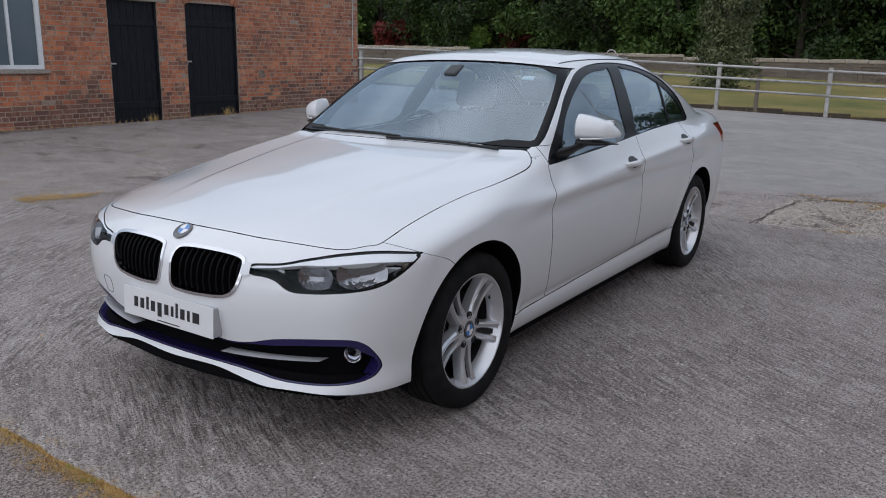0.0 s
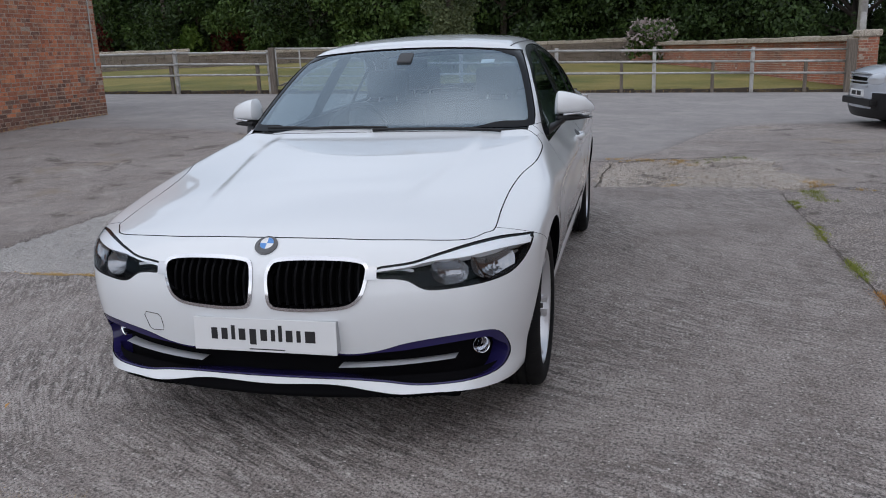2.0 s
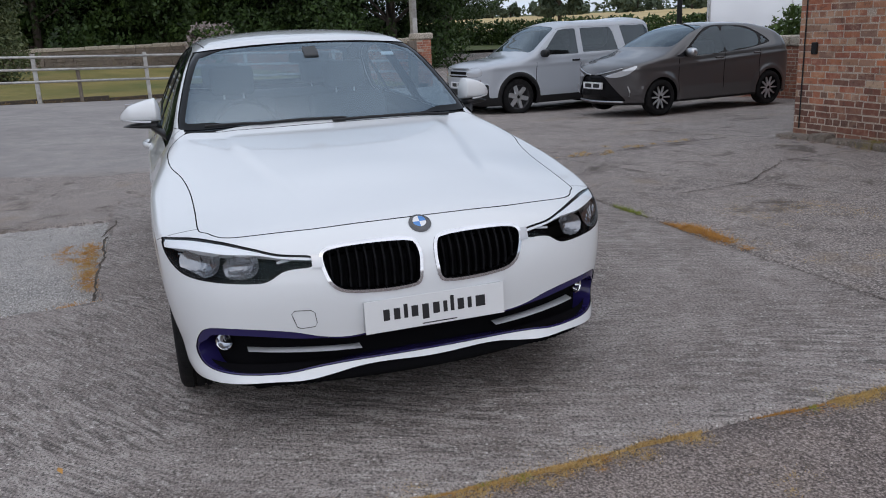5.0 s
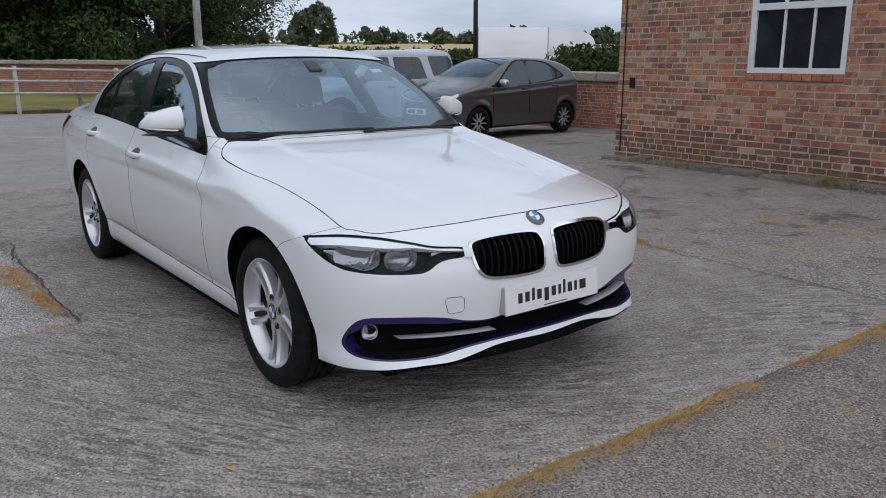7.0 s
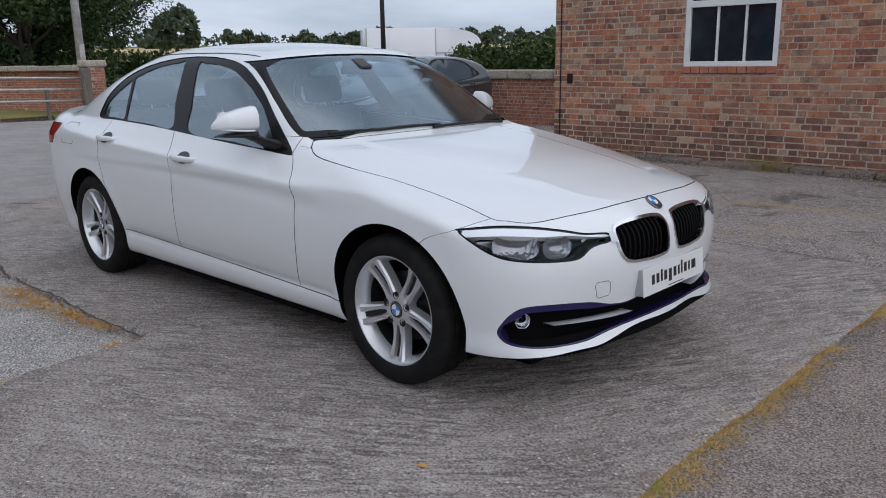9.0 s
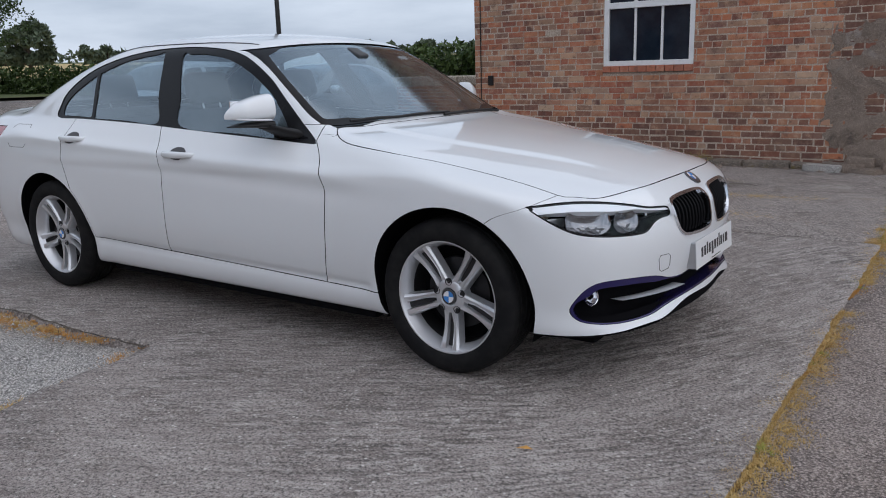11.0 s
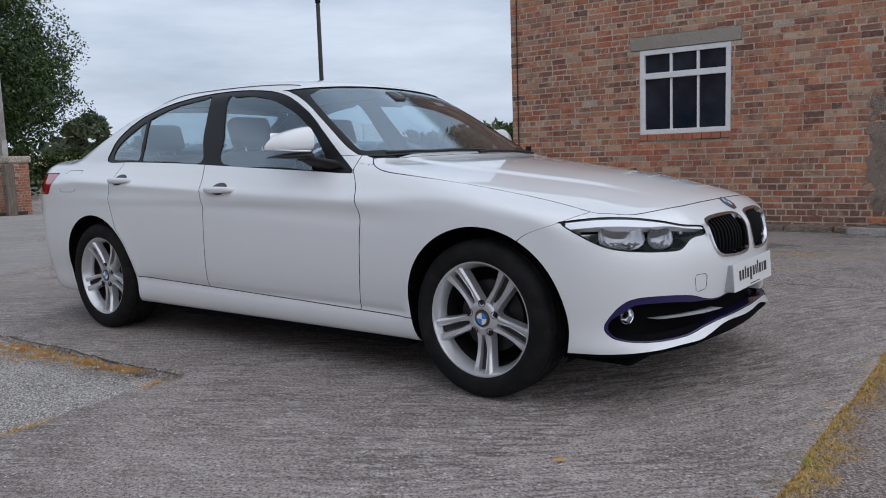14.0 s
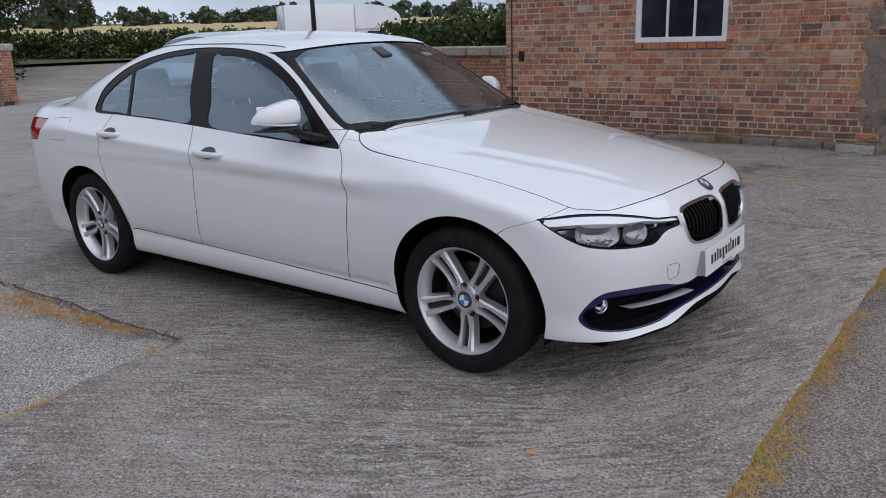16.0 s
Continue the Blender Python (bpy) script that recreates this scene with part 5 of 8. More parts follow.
plan_w = spl([-2.5, -2.2, -1.8, -1.4, -0.6, 0.4, 1.0, 1.405, 1.8, 2.2],
             [0.82, 0.855, 0.892, 0.905, 0.904, 0.900, 0.902, 0.905, 0.888, 0.85])
sect_w = spl([0.14, 0.19, 0.24, 0.29, 0.33, 0.42, 0.52, 0.62, 0.72, 0.80, 0.835, 0.87, 0.92, 0.96, 1.05, 1.2],
             [-0.115, -0.082, -0.060, -0.052, -0.047, -0.026, -0.010, -0.002, 0.000, -0.004, -0.012, -0.035, -0.070, -0.100, -0.19, -0.36])
hood_c = spl([0.2, 0.5, 0.75, 1.0, 1.4, 1.8, 2.0, 2.09, 2.15, 2.25],
             [1.065, 1.035, 1.010, 0.982, 0.930, 0.864, 0.815, 0.783, 0.745, 0.66])
hood_drop = spl([0.5, 0.8, 1.1, 1.4, 1.7, 2.0, 2.2], [0.0, 0.012, 0.032, 0.052, 0.066, 0.075, 0.07])
boot_c = spl([-2.6, -2.45, -2.36, -2.2, -1.9, -1.6], [0.95, 1.05, 1.085, 1.09, 1.085, 1.08])
nose_p = spl([0.12, 0.19, 0.22, 0.25, 0.30, 0.38, 0.46, 0.55, 0.62, 0.70, 0.76, 0.84],
             [-0.10, -0.045, -0.010, -0.004, -0.020, -0.018, -0.006, 0.0, -0.008, -0.032, -0.085, -0.20])
roof_c = spl([-2.2, -1.75, -1.4, -1.0, -0.5, -0.1, 0.2, 0.6],
             [1.14, 1.29, 1.415, 1.475, 1.498, 1.480, 1.440, 1.355])


def body_field(x, y, z, glasshouse=True):
    """Below zero inside the car's skin."""
    y = np.abs(y)
    rise = np.where(x < 0.68, np.clip(0.68 - x, 0, 2.1) * 0.036, 0)
    zz = z - rise * step(0.55, 0.9, z)
    side = y - plan_w(x) - sect_w(zz)
    # crease through the door handles, scooped below it
    zc = 0.865 - 0.055 * (x + 0.2)
    fade = step(-2.1, -1.5, x) * (1 - step(0.75, 1.15, x))
    side = side - fade * 0.009 * np.exp(-((z - zc) / 0.030) ** 2) + fade * 0.008 * np.exp(-((z - zc + 0.07) / 0.045) ** 2)
    # sill groove under the doors
    dsill = step(-1.02, -0.95, x) * (1 - step(0.97, 1.03, x))
    side = side + dsill * 0.010 * np.exp(-((z - 0.315 - 0.02 * (0.7 - x) * 0.6) / 0.022) ** 2)
    # flared wheel arches
    for ax in (1.405, -1.405):
        r = np.sqrt((x - ax) ** 2 + (z - 0.33) ** 2)
        side = side - 0.005 * np.exp(-((r - 0.385) / 0.05) ** 2)
    front = x - (2.215 - 0.25 * y**2 - 0.19 * y**6) - nose_p(z)
    # chin lip swells toward the corners
    front = front - 0.02 * np.exp(-((z - 0.225) / 0.022) ** 2) * step(0.25, 0.5, y) * (1 - step(0.6, 0.9, y))
    rear = -2.43 + 0.16 * y**2 + 0.25 * y**6 + 0.25 * np.clip(z - 0.75, 0, 1) ** 2 + 0.3 * np.clip(0.4 - z, 0, 1) ** 1 - x
    hood = z - (hood_c(x) - hood_drop(x) * (y / 0.70) ** 2.2)
    yl = 0.36 + 0.16 * step(2.1, 0.9, x) * 1.0
    hood = hood - 0.008 * (1 - step(yl - 0.03, yl + 0.03, y)) * step(2.02, 1.55, x)
    boot = z - (boot_c(x) - 0.05 * (y / 0.75) ** 3)
    top = np.where(x > -0.3, hood, boot)
    low = 0.185 - z + 0.02 * step(1.6, 2.0, x) * 0
    f = smax(side, front, 0.16)
    f = smax(f, rear, 0.20)
    f = smax(f, top, 0.05)
    f = smax(f, low, 0.03)
    if not glasshouse:
        return f
    tap = -0.05 * np.clip(x / 0.65, 0, 2) ** 2 - 0.10 * np.clip((-1.25 - x) / 0.8, 0, 2) ** 1.6
    gw = y - (0.806 + tap - 0.46 * (z - 1.03) - 0.22 * np.clip(z - 1.1, 0, 1) ** 2)
    ws = (x - (0.13 + (1.385 - z) * 1.60 + 0.05 * np.clip(1.385 - z, -0.1, 1) * (z - 1.03) + 0.125 * (1 - (y / 0.72) ** 2))) * 0.53
    rg = ((-1.22 - (1.385 - z) * 2.45 - 0.10 * (1 - (y / 0.6) ** 2)) - x) * 0.38
    rf = z - (roof_c(x) - 0.045 * (y / 0.6) ** 2.2)
    g = smax(gw, rf, 0.10)
    g = smax(g, ws, 0.035)
    g = smax(g, rg, 0.12)
    g = smax(g, 0.80 - z, 0.05)
    g = smax(g, rear + 0.12, 0.05)
    return smin(f, g, 0.035)


def skin_grid(field, na=240, nx=215, nf=84, x0=-1.72, x1=1.45, zs=0.60):
    """Half shell (y >= 0) met by rays from a spine; returns vertices and quads."""
    rows_o, rows_d = [], []
    th = np.linspace(-90, 90, na + 1)
    # denser round the shoulder
    th = np.radians(th)
    sy, sz = np.cos(th), np.sin(th)
    polar = np.append(0.02, np.linspace(0.5, 90, nf))
    for ph in polar[:-1]:
        c, s = math.cos(radians(ph)), math.sin(radians(ph))
        rows_o.append((x0, 0, zs)), rows_d.append(np.stack([np.full(na + 1, -c), s * sy, s * sz], 1))
    for x in np.linspace(x0, x1, nx):
        rows_o.append((x, 0, zs)), rows_d.append(np.stack([np.zeros(na + 1), sy, sz], 1))
    for ph in polar[::-1][1:]:
        c, s = math.cos(radians(ph)), math.sin(radians(ph))
        rows_o.append((x1, 0, zs)), rows_d.append(np.stack([np.full(na + 1, c), s * sy, s * sz], 1))
    O = np.repeat(np.array(rows_o, float)[:, None, :], na + 1, 1)
    D = np.array(rows_d)
    lo, hi = np.zeros(D.shape[:2]), np.full(D.shape[:2], 1.6)
    for _ in range(21):
        mid = (lo + hi) / 2
        P = O + D * mid[..., None]
        inside = field(P[..., 0], P[..., 1], P[..., 2]) < 0
        lo, hi = np.where(inside, mid, lo), np.where(inside, hi, mid)
    V = O + D * ((lo + hi) / 2)[..., None]
    V[:, 0, 1] = V[:, -1, 1] = 0
    n, m = V.shape[:2]
    idx = np.arange(n * m).reshape(n, m)
    a, b, c, d = idx[:-1, :-1].ravel(), idx[1:, :-1].ravel(), idx[1:, 1:].ravel(), idx[:-1, 1:].ravel()
    F = np.concatenate([np.stack([c, b, a], 1), np.stack([d, c, a], 1)])
    return V.reshape(-1, 3), F


def clip(V, F, func):
    """Keeps what lies where func < 0, cut cleanly along func = 0."""
    s = func(V[:, 0], np.abs(V[:, 1]), V[:, 2])
    ins = s < 0
    k = ins[F].sum(1)
    out = [F[k == 3]]
    newv, base, memo = [], len(V), {}

    def cutpoint(i, j):
        key = (min(i, j), max(i, j))
        if key not in memo:
            t = s[i] / (s[i] - s[j])
            memo[key] = base + len(newv)
            newv.append(V[i] + t * (V[j] - V[i]))
        return memo[key]
    extra = []
    for tri in F[(k == 1) | (k == 2)]:
        a, b, c = (int(q) for q in tri)
        for _ in range(3):
            if ins[a] != ins[b] and ins[b] == ins[c]:
                break
            a, b, c = b, c, a
        p, q = cutpoint(a, b), cutpoint(a, c)
        if ins[a]:
            extra.append((a, p, q))
        else:
            extra += [(p, b, c), (p, c, q)]
    if extra:
        out.append(np.array(extra, int))
    F = np.concatenate(out)
    V = np.concatenate([V, np.array(newv)]) if newv else V
    used = np.unique(F)
    remap = np.full(len(V), -1)
    remap[used] = np.arange(len(used))
    return V[used], remap[F]


def poly_sdf(points, smooth=6):
    """Signed distance to a closed outline (inside below zero); smooth > 0 rounds it with a spline."""
    p = np.array(points, float)
    if smooth:
        q0, q1, q2, q3 = np.roll(p, 1, 0), p, np.roll(p, -1, 0), np.roll(p, -2, 0)
        ts = np.arange(smooth) / smooth
        p = np.concatenate([np.stack([0.5 * ((2 * b) + (c - a) * t + (2 * a - 5 * b + 4 * c - d) * t * t + (3 * b - a - 3 * c + d) * t**3)
                                      for t in ts]) for a, b, c, d in zip(q0, q1, q2, q3)])

    def f(u, v):
        best, odd = np.full(u.shape, 1e9), np.zeros(u.shape, bool)
        for (ax, ay), (bx, by) in zip(p, np.roll(p, -1, 0)):
            ex, ey = bx - ax, by - ay
            t = np.clip(((u - ax) * ex + (v - ay) * ey) / (ex * ex + ey * ey + 1e-12), 0, 1)
            best = np.minimum(best, (u - ax - t * ex) ** 2 + (v - ay - t * ey) ** 2)
            if ay != by:
                odd ^= ((ay > v) != (by > v)) & (u < ex * (v - ay) / ey + ax)
        return np.sqrt(best) * np.where(odd, -1, 1)
    return f
def gradient(P, field=None, e=1e-3):
    field = field or body_field
    x, y, z = P[:, 0], P[:, 1], P[:, 2]
    g = np.stack([field(x + e, y, z) - field(x - e, y, z), field(x, y + e, z) - field(x, y - e, z), field(x, y, z + e) - field(x, y, z - e)], 1)
    return g / np.linalg.norm(g, axis=1, keepdims=True)


def both_halves(V, F):
    """Mirrors a half shell and welds it along the middle."""
    n = len(V)
    mid = np.abs(V[:, 1]) < 1e-5
    W = V * (1, -1, 1)
    ids = np.where(mid, np.arange(n), 0)
    extra = np.where(~mid)[0]
    ids[extra] = n + np.arange(len(extra))
    return np.concatenate([V, W[extra]]), np.concatenate([F, ids[F][:, ::-1]])


def flange(V, F, depth):
    """Turns the open rim inward, so that a panel shows its thickness."""
    e = np.concatenate([F[:, [0, 1]], F[:, [1, 2]], F[:, [2, 0]]])
    key = np.sort(e, 1)
    code = key[:, 0].astype(np.int64) * (len(V) + 1) + key[:, 1]
    u, inv, cnt = np.unique(code, return_inverse=True, return_counts=True)
    rim = e[cnt[inv] == 1]
    used = np.unique(rim)
    n = gradient(V[used])
    top, low = V[used], V[used] - n * depth
    pos = np.full(len(V), 0)
    pos[used] = np.arange(len(used))
    b = len(V)
    m = len(used)
    a0, a1 = pos[rim[:, 0]], pos[rim[:, 1]]
    quads = np.stack([b + a1, b + a0, b + m + a0, b + m + a1], 1)
    faces = F.tolist() + quads.tolist()
    return np.concatenate([V, top, low]), faces


def root(f, lo, hi, n):
    lo, hi = np.full(n, lo), np.full(n, hi)
    for _ in range(22):
        m = (lo + hi) / 2
        neg = f(m) < 0
        lo, hi = np.where(neg, m, lo), np.where(neg, hi, m)
    return lo


def side_y(x, z):
    """Half width of the car's skin there (numbers or arrays)."""
    a, b = np.broadcast_arrays(np.asarray(x, float), np.asarray(z, float))
    r = root(lambda m: body_field(a.ravel(), m, b.ravel()), 0.2, 1.1, a.size)
    return r if a.ndim else float(r[0])


def nose_x(y, z):
    a, b = np.broadcast_arrays(np.asarray(y, float), np.asarray(z, float))
    r = root(lambda m: body_field(m, a.ravel(), b.ravel()), 1.0, 2.4, a.size)
    return r if a.ndim else float(r[0])


def top_z(x, y):
    a, b = np.broadcast_arrays(np.asarray(x, float), np.asarray(y, float))
    return root(lambda m: body_field(a.ravel(), b.ravel(), m), 0.5, 1.7, a.size)


# ---- outlines of the openings and seams (car frame: x ahead, z up) ----
G = 0.0022
dlo = poly_sdf([(-1.36, 1.048), (-1.375, 1.12), (-1.33, 1.205), (-1.15, 1.32), (-0.86, 1.392), (-0.52, 1.42), (-0.18, 1.408), (0.075, 1.362),
                (0.29, 1.262), (0.45, 1.142), (0.60, 1.02), (0.695, 0.952), (0.64, 0.946), (0.40, 0.962), (-0.12, 0.993), (-0.62, 1.022), (-1.1, 1.040)], 5)
glass_f = poly_sdf([(-0.232, 1.012), (-0.30, 1.15), (-0.395, 1.376), (-0.33, 1.382), (-0.19, 1.376), (-0.006, 1.342), (0.16, 1.278), (0.27, 1.22), (0.40, 1.125), (0.50, 0.975), (0.2, 0.986)], 5)
glass_r = poly_sdf([(-0.432, 1.026), (-0.48, 1.16), (-0.555, 1.388), (-0.62, 1.39), (-0.86, 1.362), (-1.06, 1.302), (-1.075, 1.285), (-1.03, 1.15), (-1.005, 1.052), (-0.98, 1.045), (-0.7, 1.036)], 5)
glass_q = poly_sdf([(-1.035, 1.056), (-1.06, 1.15), (-1.10, 1.276), (-1.12, 1.278), (-1.25, 1.20), (-1.325, 1.125), (-1.32, 1.066), (-1.28, 1.06), (-1.1, 1.055)], 5)
screen = poly_sdf([(0, 1.036), (0.4, 1.033), (0.70, 1.026), (0.742, 1.05), (0.705, 1.18), (0.652, 1.31), (0.61, 1.378), (0.57, 1.394), (0.3, 1.415), (0, 1.422), (-0.3, 1.415), (-0.45, 1.3), (-0.45, 1.1), (-0.4, 1.033)], 5)
back = poly_sdf([(0, 1.10), (0.45, 1.10), (0.64, 1.12), (0.655, 1.15), (0.58, 1.33), (0.53, 1.375), (0.45, 1.392), (0, 1.405), (-0.45, 1.392), (-0.5, 1.3), (-0.45, 1.10)], 5)
hood_edge = poly_sdf([(0.845, 0), (0.83, 0.3), (0.79, 0.55), (0.745, 0.69), (0.755, 0.735), (0.82, 0.785), (0.93, 0.808), (1.15, 0.806), (1.32, 0.768), (1.5, 0.748), (1.7, 0.744),
                      (1.855, 0.745), (1.90, 0.72), (1.983, 0.648), (2.054, 0.41), (2.078, 0.2), (2.085, 0), (2.078, -0.2), (2.054, -0.41), (1.8, -0.5), (1.0, -0.5), (0.83, -0.3)], 5)
lamp_edge = poly_sdf([(-1.148, 0.690), (-1.04, 0.704), (-0.947, 0.725), (-0.824, 0.744), (-0.691, 0.750), (-0.560, 0.740), (-0.552, 0.733), (-0.591, 0.700), (-0.662, 0.655), (-0.732, 0.630),
                      (-0.860, 0.615), (-0.975, 0.609), (-1.02, 0.616), (-1.06, 0.645), (-1.10, 0.655), (-1.148, 0.659)], 4)
kidney = poly_sdf([(0.032, 0.60), (0.028, 0.66), (0.037, 0.70), (0.06, 0.714), (0.14, 0.720), (0.27, 0.718), (0.345, 0.709), (0.367, 0.69), (0.364, 0.65), (0.348, 0.60), (0.32, 0.57), (0.27, 0.556), (0.15, 0.550), (0.06, 0.555), (0.038, 0.57)], 5)
intake = poly_sdf([(0, 0.400), (0.20, 0.396), (0.30, 0.388), (0.39, 0.398), (0.49, 0.424), (0.62, 0.440), (0.74, 0.444), (0.783, 0.42), (0.803, 0.36), (0.800, 0.315), (0.77, 0.282), (0.68, 0.270), (0.52, 0.270), (0.40, 0.285), (0.25, 0.295), (0, 0.298), (-0.25, 0.295), (-0.4, 0.33), (-0.3, 0.388), (-0.2, 0.396)], 4)
chin = spl([0, 0.28, 0.36, 0.44, 0.58, 0.76, 0.95], [0.276, 0.274, 0.260, 0.248, 0.246, 0.236, 0.216])
seam_x = spl([0.15, 0.60, 0.655, 0.69, 0.735, 0.80], [1.70, 1.60, 1.61, 1.655, 1.775, 1.90])
door_f = spl([0.25, 0.305, 0.55, 0.80, 0.90, 0.96], [0.72, 0.737, 0.79, 0.79, 0.74, 0.69])
door_m = spl([0.25, 0.36, 0.60, 0.80, 0.99, 1.1], [-0.375, -0.358, -0.319, -0.315, -0.372, -0.41])
door_b = spl([0.30, 0.385, 0.66, 0.79, 0.92, 1.04], [-1.01, -1.05, -1.157, -1.198, -1.197, -1.17])


def S(x, y):
    return 0.74 * y - 0.67 * x


def sill_z(x):
    return 0.302 + 0.026 * (0.74 - x)


f_dlo = lambda x, y, z: np.where(y > 0.4, dlo(x, z), 1)
f_screen = lambda x, y, z: np.where(x > -0.15, screen(y, z), 1)
f_back = lambda x, y, z: np.where(x < -0.9, back(y, z), 1)
f_hood = lambda x, y, z: np.where(z > 0.70, hood_edge(x, y), 1)
f_lamp = lambda x, y, z: np.where((x > 1.2) & (y > 0.2), lamp_edge(S(x, y), z), 1)
f_kid = lambda x, y, z: np.where(x > 1.9, kidney(y, z), 1)
f_int = lambda x, y, z: np.where(x > 1.6, intake(y, z), 1)
f_arch = lambda x, y, z: np.minimum(np.hypot(x - 1.422, (z - 0.335)) - 0.380, np.hypot(x + 1.405, z - 0.335) - 0.376)
f_tail = lambda x, y, z: np.maximum.reduce([x + 1.93 + 0.5 * (0.92 - z), 0.845 - z + 0.0 * x, z - 0.985, 0.42 - y])
f_cowl = lambda x, y, z: np.maximum.reduce([0.55 - x, x - 1.0, hood_edge(x, y) * -1 + 0, 0.985 - z, y - 0.72 + 0.0 * x])


def keep(V, F, *tests):
    for t in tests:
        V, F = clip(V, F, t)
    return V, F


def outside(f, gap=G):
    return lambda x, y, z: gap - f(x, y, z)


def inside(f, gap=G):
    return lambda x, y, z: f(x, y, z) + gap


SKIN = skin_grid(body_field)
car = tagged(new("car"), "white four-door saloon car with silver alloy wheels parked on concrete", "car")


def panel(name, mat, tests, central=False, label="", depth=0.014, shift=0.0, base=None):
    V, F = keep(*(base or SKIN), *tests)
    if shift:
        V = V - gradient(V) * shift
    made = []
    if central:
        V, F = both_halves(V, F)
        W, Q = flange(V, F, depth) if depth else (V, F)
        made.append(mesh_object(name, W, Q, mat, car, label=label))
    else:
        W, Q = flange(V, F, depth) if depth else (V, F.tolist())
        made.append(mesh_object(name, W, Q, mat, car, label=label))
        made.append(mesh_object(name, W * (1, -1, 1), [q[::-1] for q in Q], mat, car, label=label))
    # rims of white panels coloured near black, shade painted inside the gaps
    if mat is M_white and depth:
        for ob in made:
            ob.data.materials.append(M_dark)
            ob.data.polygons.foreach_set("material_index", [0] * len(F) + [1] * (len(Q) - len(F)))
    return made


f_front = lambda x, y, z: seam_x(z) - x                    # ahead of the bumper seam
f_under = lambda x, y, z: chin(y) - z
LOWCUT = lambda x, y, z: 0.19 - z
# big openings out of one remaining sheet first
BODY0 = keep(*SKIN, outside(f_arch, 0), outside(f_dlo, 0), outside(f_screen, 0), outside(f_back, 0), LOWCUT)
FRONT = keep(*BODY0, lambda x, y, z: 1.5 - x)
MIDDLE = keep(*BODY0, lambda x, y, z: x - 2.0)
hood, = panel("hood", M_white, [inside(f_hood), outside(f_lamp)], True, base=keep(*BODY0, lambda x, y, z: 0.6 - x))
panel("front_bumper", M_white, [inside(f_front), outside(f_hood), outside(f_lamp), outside(f_kid, 0.0070), outside(f_int, 0), f_under, lambda x, y, z: z - np.where(x > 1.99, 9, 0.80)], True, base=FRONT)
panel("fender", M_white, [lambda x, y, z: x - seam_x(z) + G, outside(f_hood), outside(f_lamp), lambda x, y, z: door_f(z) + G - x, lambda x, y, z: sill_z(x) + G - z,
                          lambda x, y, z: np.where((x < 0.78) & (y < 0.775), 1, -1) * 0.01], base=keep(*BODY0, lambda x, y, z: 0.6 - x))
panel("front_door", M_white, [lambda x, y, z: x - door_f(z) + G, lambda x, y, z: door_m(z) + G - x, lambda x, y, z: sill_z(x) + G - z, lambda x, y, z: z - (1.03 + 0.0 * x), lambda x, y, z: 0.55 - y], base=MIDDLE)
panel("rear_door", M_white, [lambda x, y, z: x - door_m(z) + G, lambda x, y, z: door_b(z) + G - x, lambda x, y, z: sill_z(x) + G - z, lambda x, y, z: z - 1.042, lambda x, y, z: 0.55 - y,
                             lambda x, y, z: 0.389 - np.hypot(x + 1.405, z - 0.335)], base=MIDDLE)
f_doors = lambda x, y, z: np.maximum.reduce([x - door_f(z), door_b(z) - x, sill_z(x) - z, z - np.where(x < -0.37, 1.042, 1.03), 0.55 - y, 0.389 - np.hypot(x + 1.405, z - 0.335)])
f_fend = lambda x, y, z: np.maximum.reduce([x - 1.92, door_f(z) - x, sill_z(x) - z, z - 1.2, np.where((x < 0.78) & (y < 0.775), 1, -1) * 0.01])
panel("body_shell", M_white, [outside(f_doors), outside(f_fend), outside(f_hood), outside(f_tail), lambda x, y, z: x - 1.30, outside(f_cowl, 0)], True, base=MIDDLE)
panel("tail_lamp", M_red, [inside(f_tail)], base=MIDDLE, label="red tail lamp lens")
panel("cowl", M_trim, [inside(f_cowl, 0.0)], True, base=MIDDLE, shift=0.012)
# window surrounds and glass
panel("window_trim", M_gloss, [inside(f_dlo, 0.001), outside(lambda x, y, z: np.minimum.reduce([glass_f(x, z), glass_r(x, z), glass_q(x, z)]), 0)], base=keep(*SKIN, lambda x, y, z: 0.4 - y), shift=0.004, label="gloss black window surround and pillars")
for nm, g in (("front_window", glass_f), ("rear_window", glass_r), ("quarter_window", glass_q)):
    panel(nm, M_side, [lambda x, y, z, g=g: g(x, z) - 0.004], base=keep(*SKIN, lambda x, y, z: 0.4 - y, lambda x, y, z: 0.9 - z), shift=0.008, depth=0)
SCREENS = keep(*SKIN, lambda x, y, z: -0.15 - x, lambda x, y, z: 0.95 - z)
panel("windscreen", M_glass, [inside(f_screen, 0.003)], True, base=SCREENS, shift=0.006, depth=0)
panel("windscreen_seal", M_gloss, [inside(f_screen, 0.002), lambda x, y, z: -f_screen(x, y, z) - 0.004 - 0.026 * sstep(0.45, 0.6, np.abs(y))], True, base=SCREENS, shift=0.004, depth=0.006)
BACKS = keep(*SKIN, lambda x, y, z: x + 0.9, lambda x, y, z: 1.0 - z)
panel("back_window", M_glass, [inside(f_back, 0.003)], True, base=BACKS, shift=0.006, depth=0)
panel("back_window_seal", M_gloss, [inside(f_back, 0.002), lambda x, y, z: -f_back(x, y, z) - 0.03], True, base=BACKS, shift=0.004, depth=0.006)
# near-black inner skin: the shade in the shut lines put into colour
panel("inner_shell", M_dark, [outside(f_kid, 0.004), outside(f_int, 0.003), outside(f_lamp, -0.003), outside(f_arch, 0.0)], True, base=BODY0, shift=0.02, depth=0)
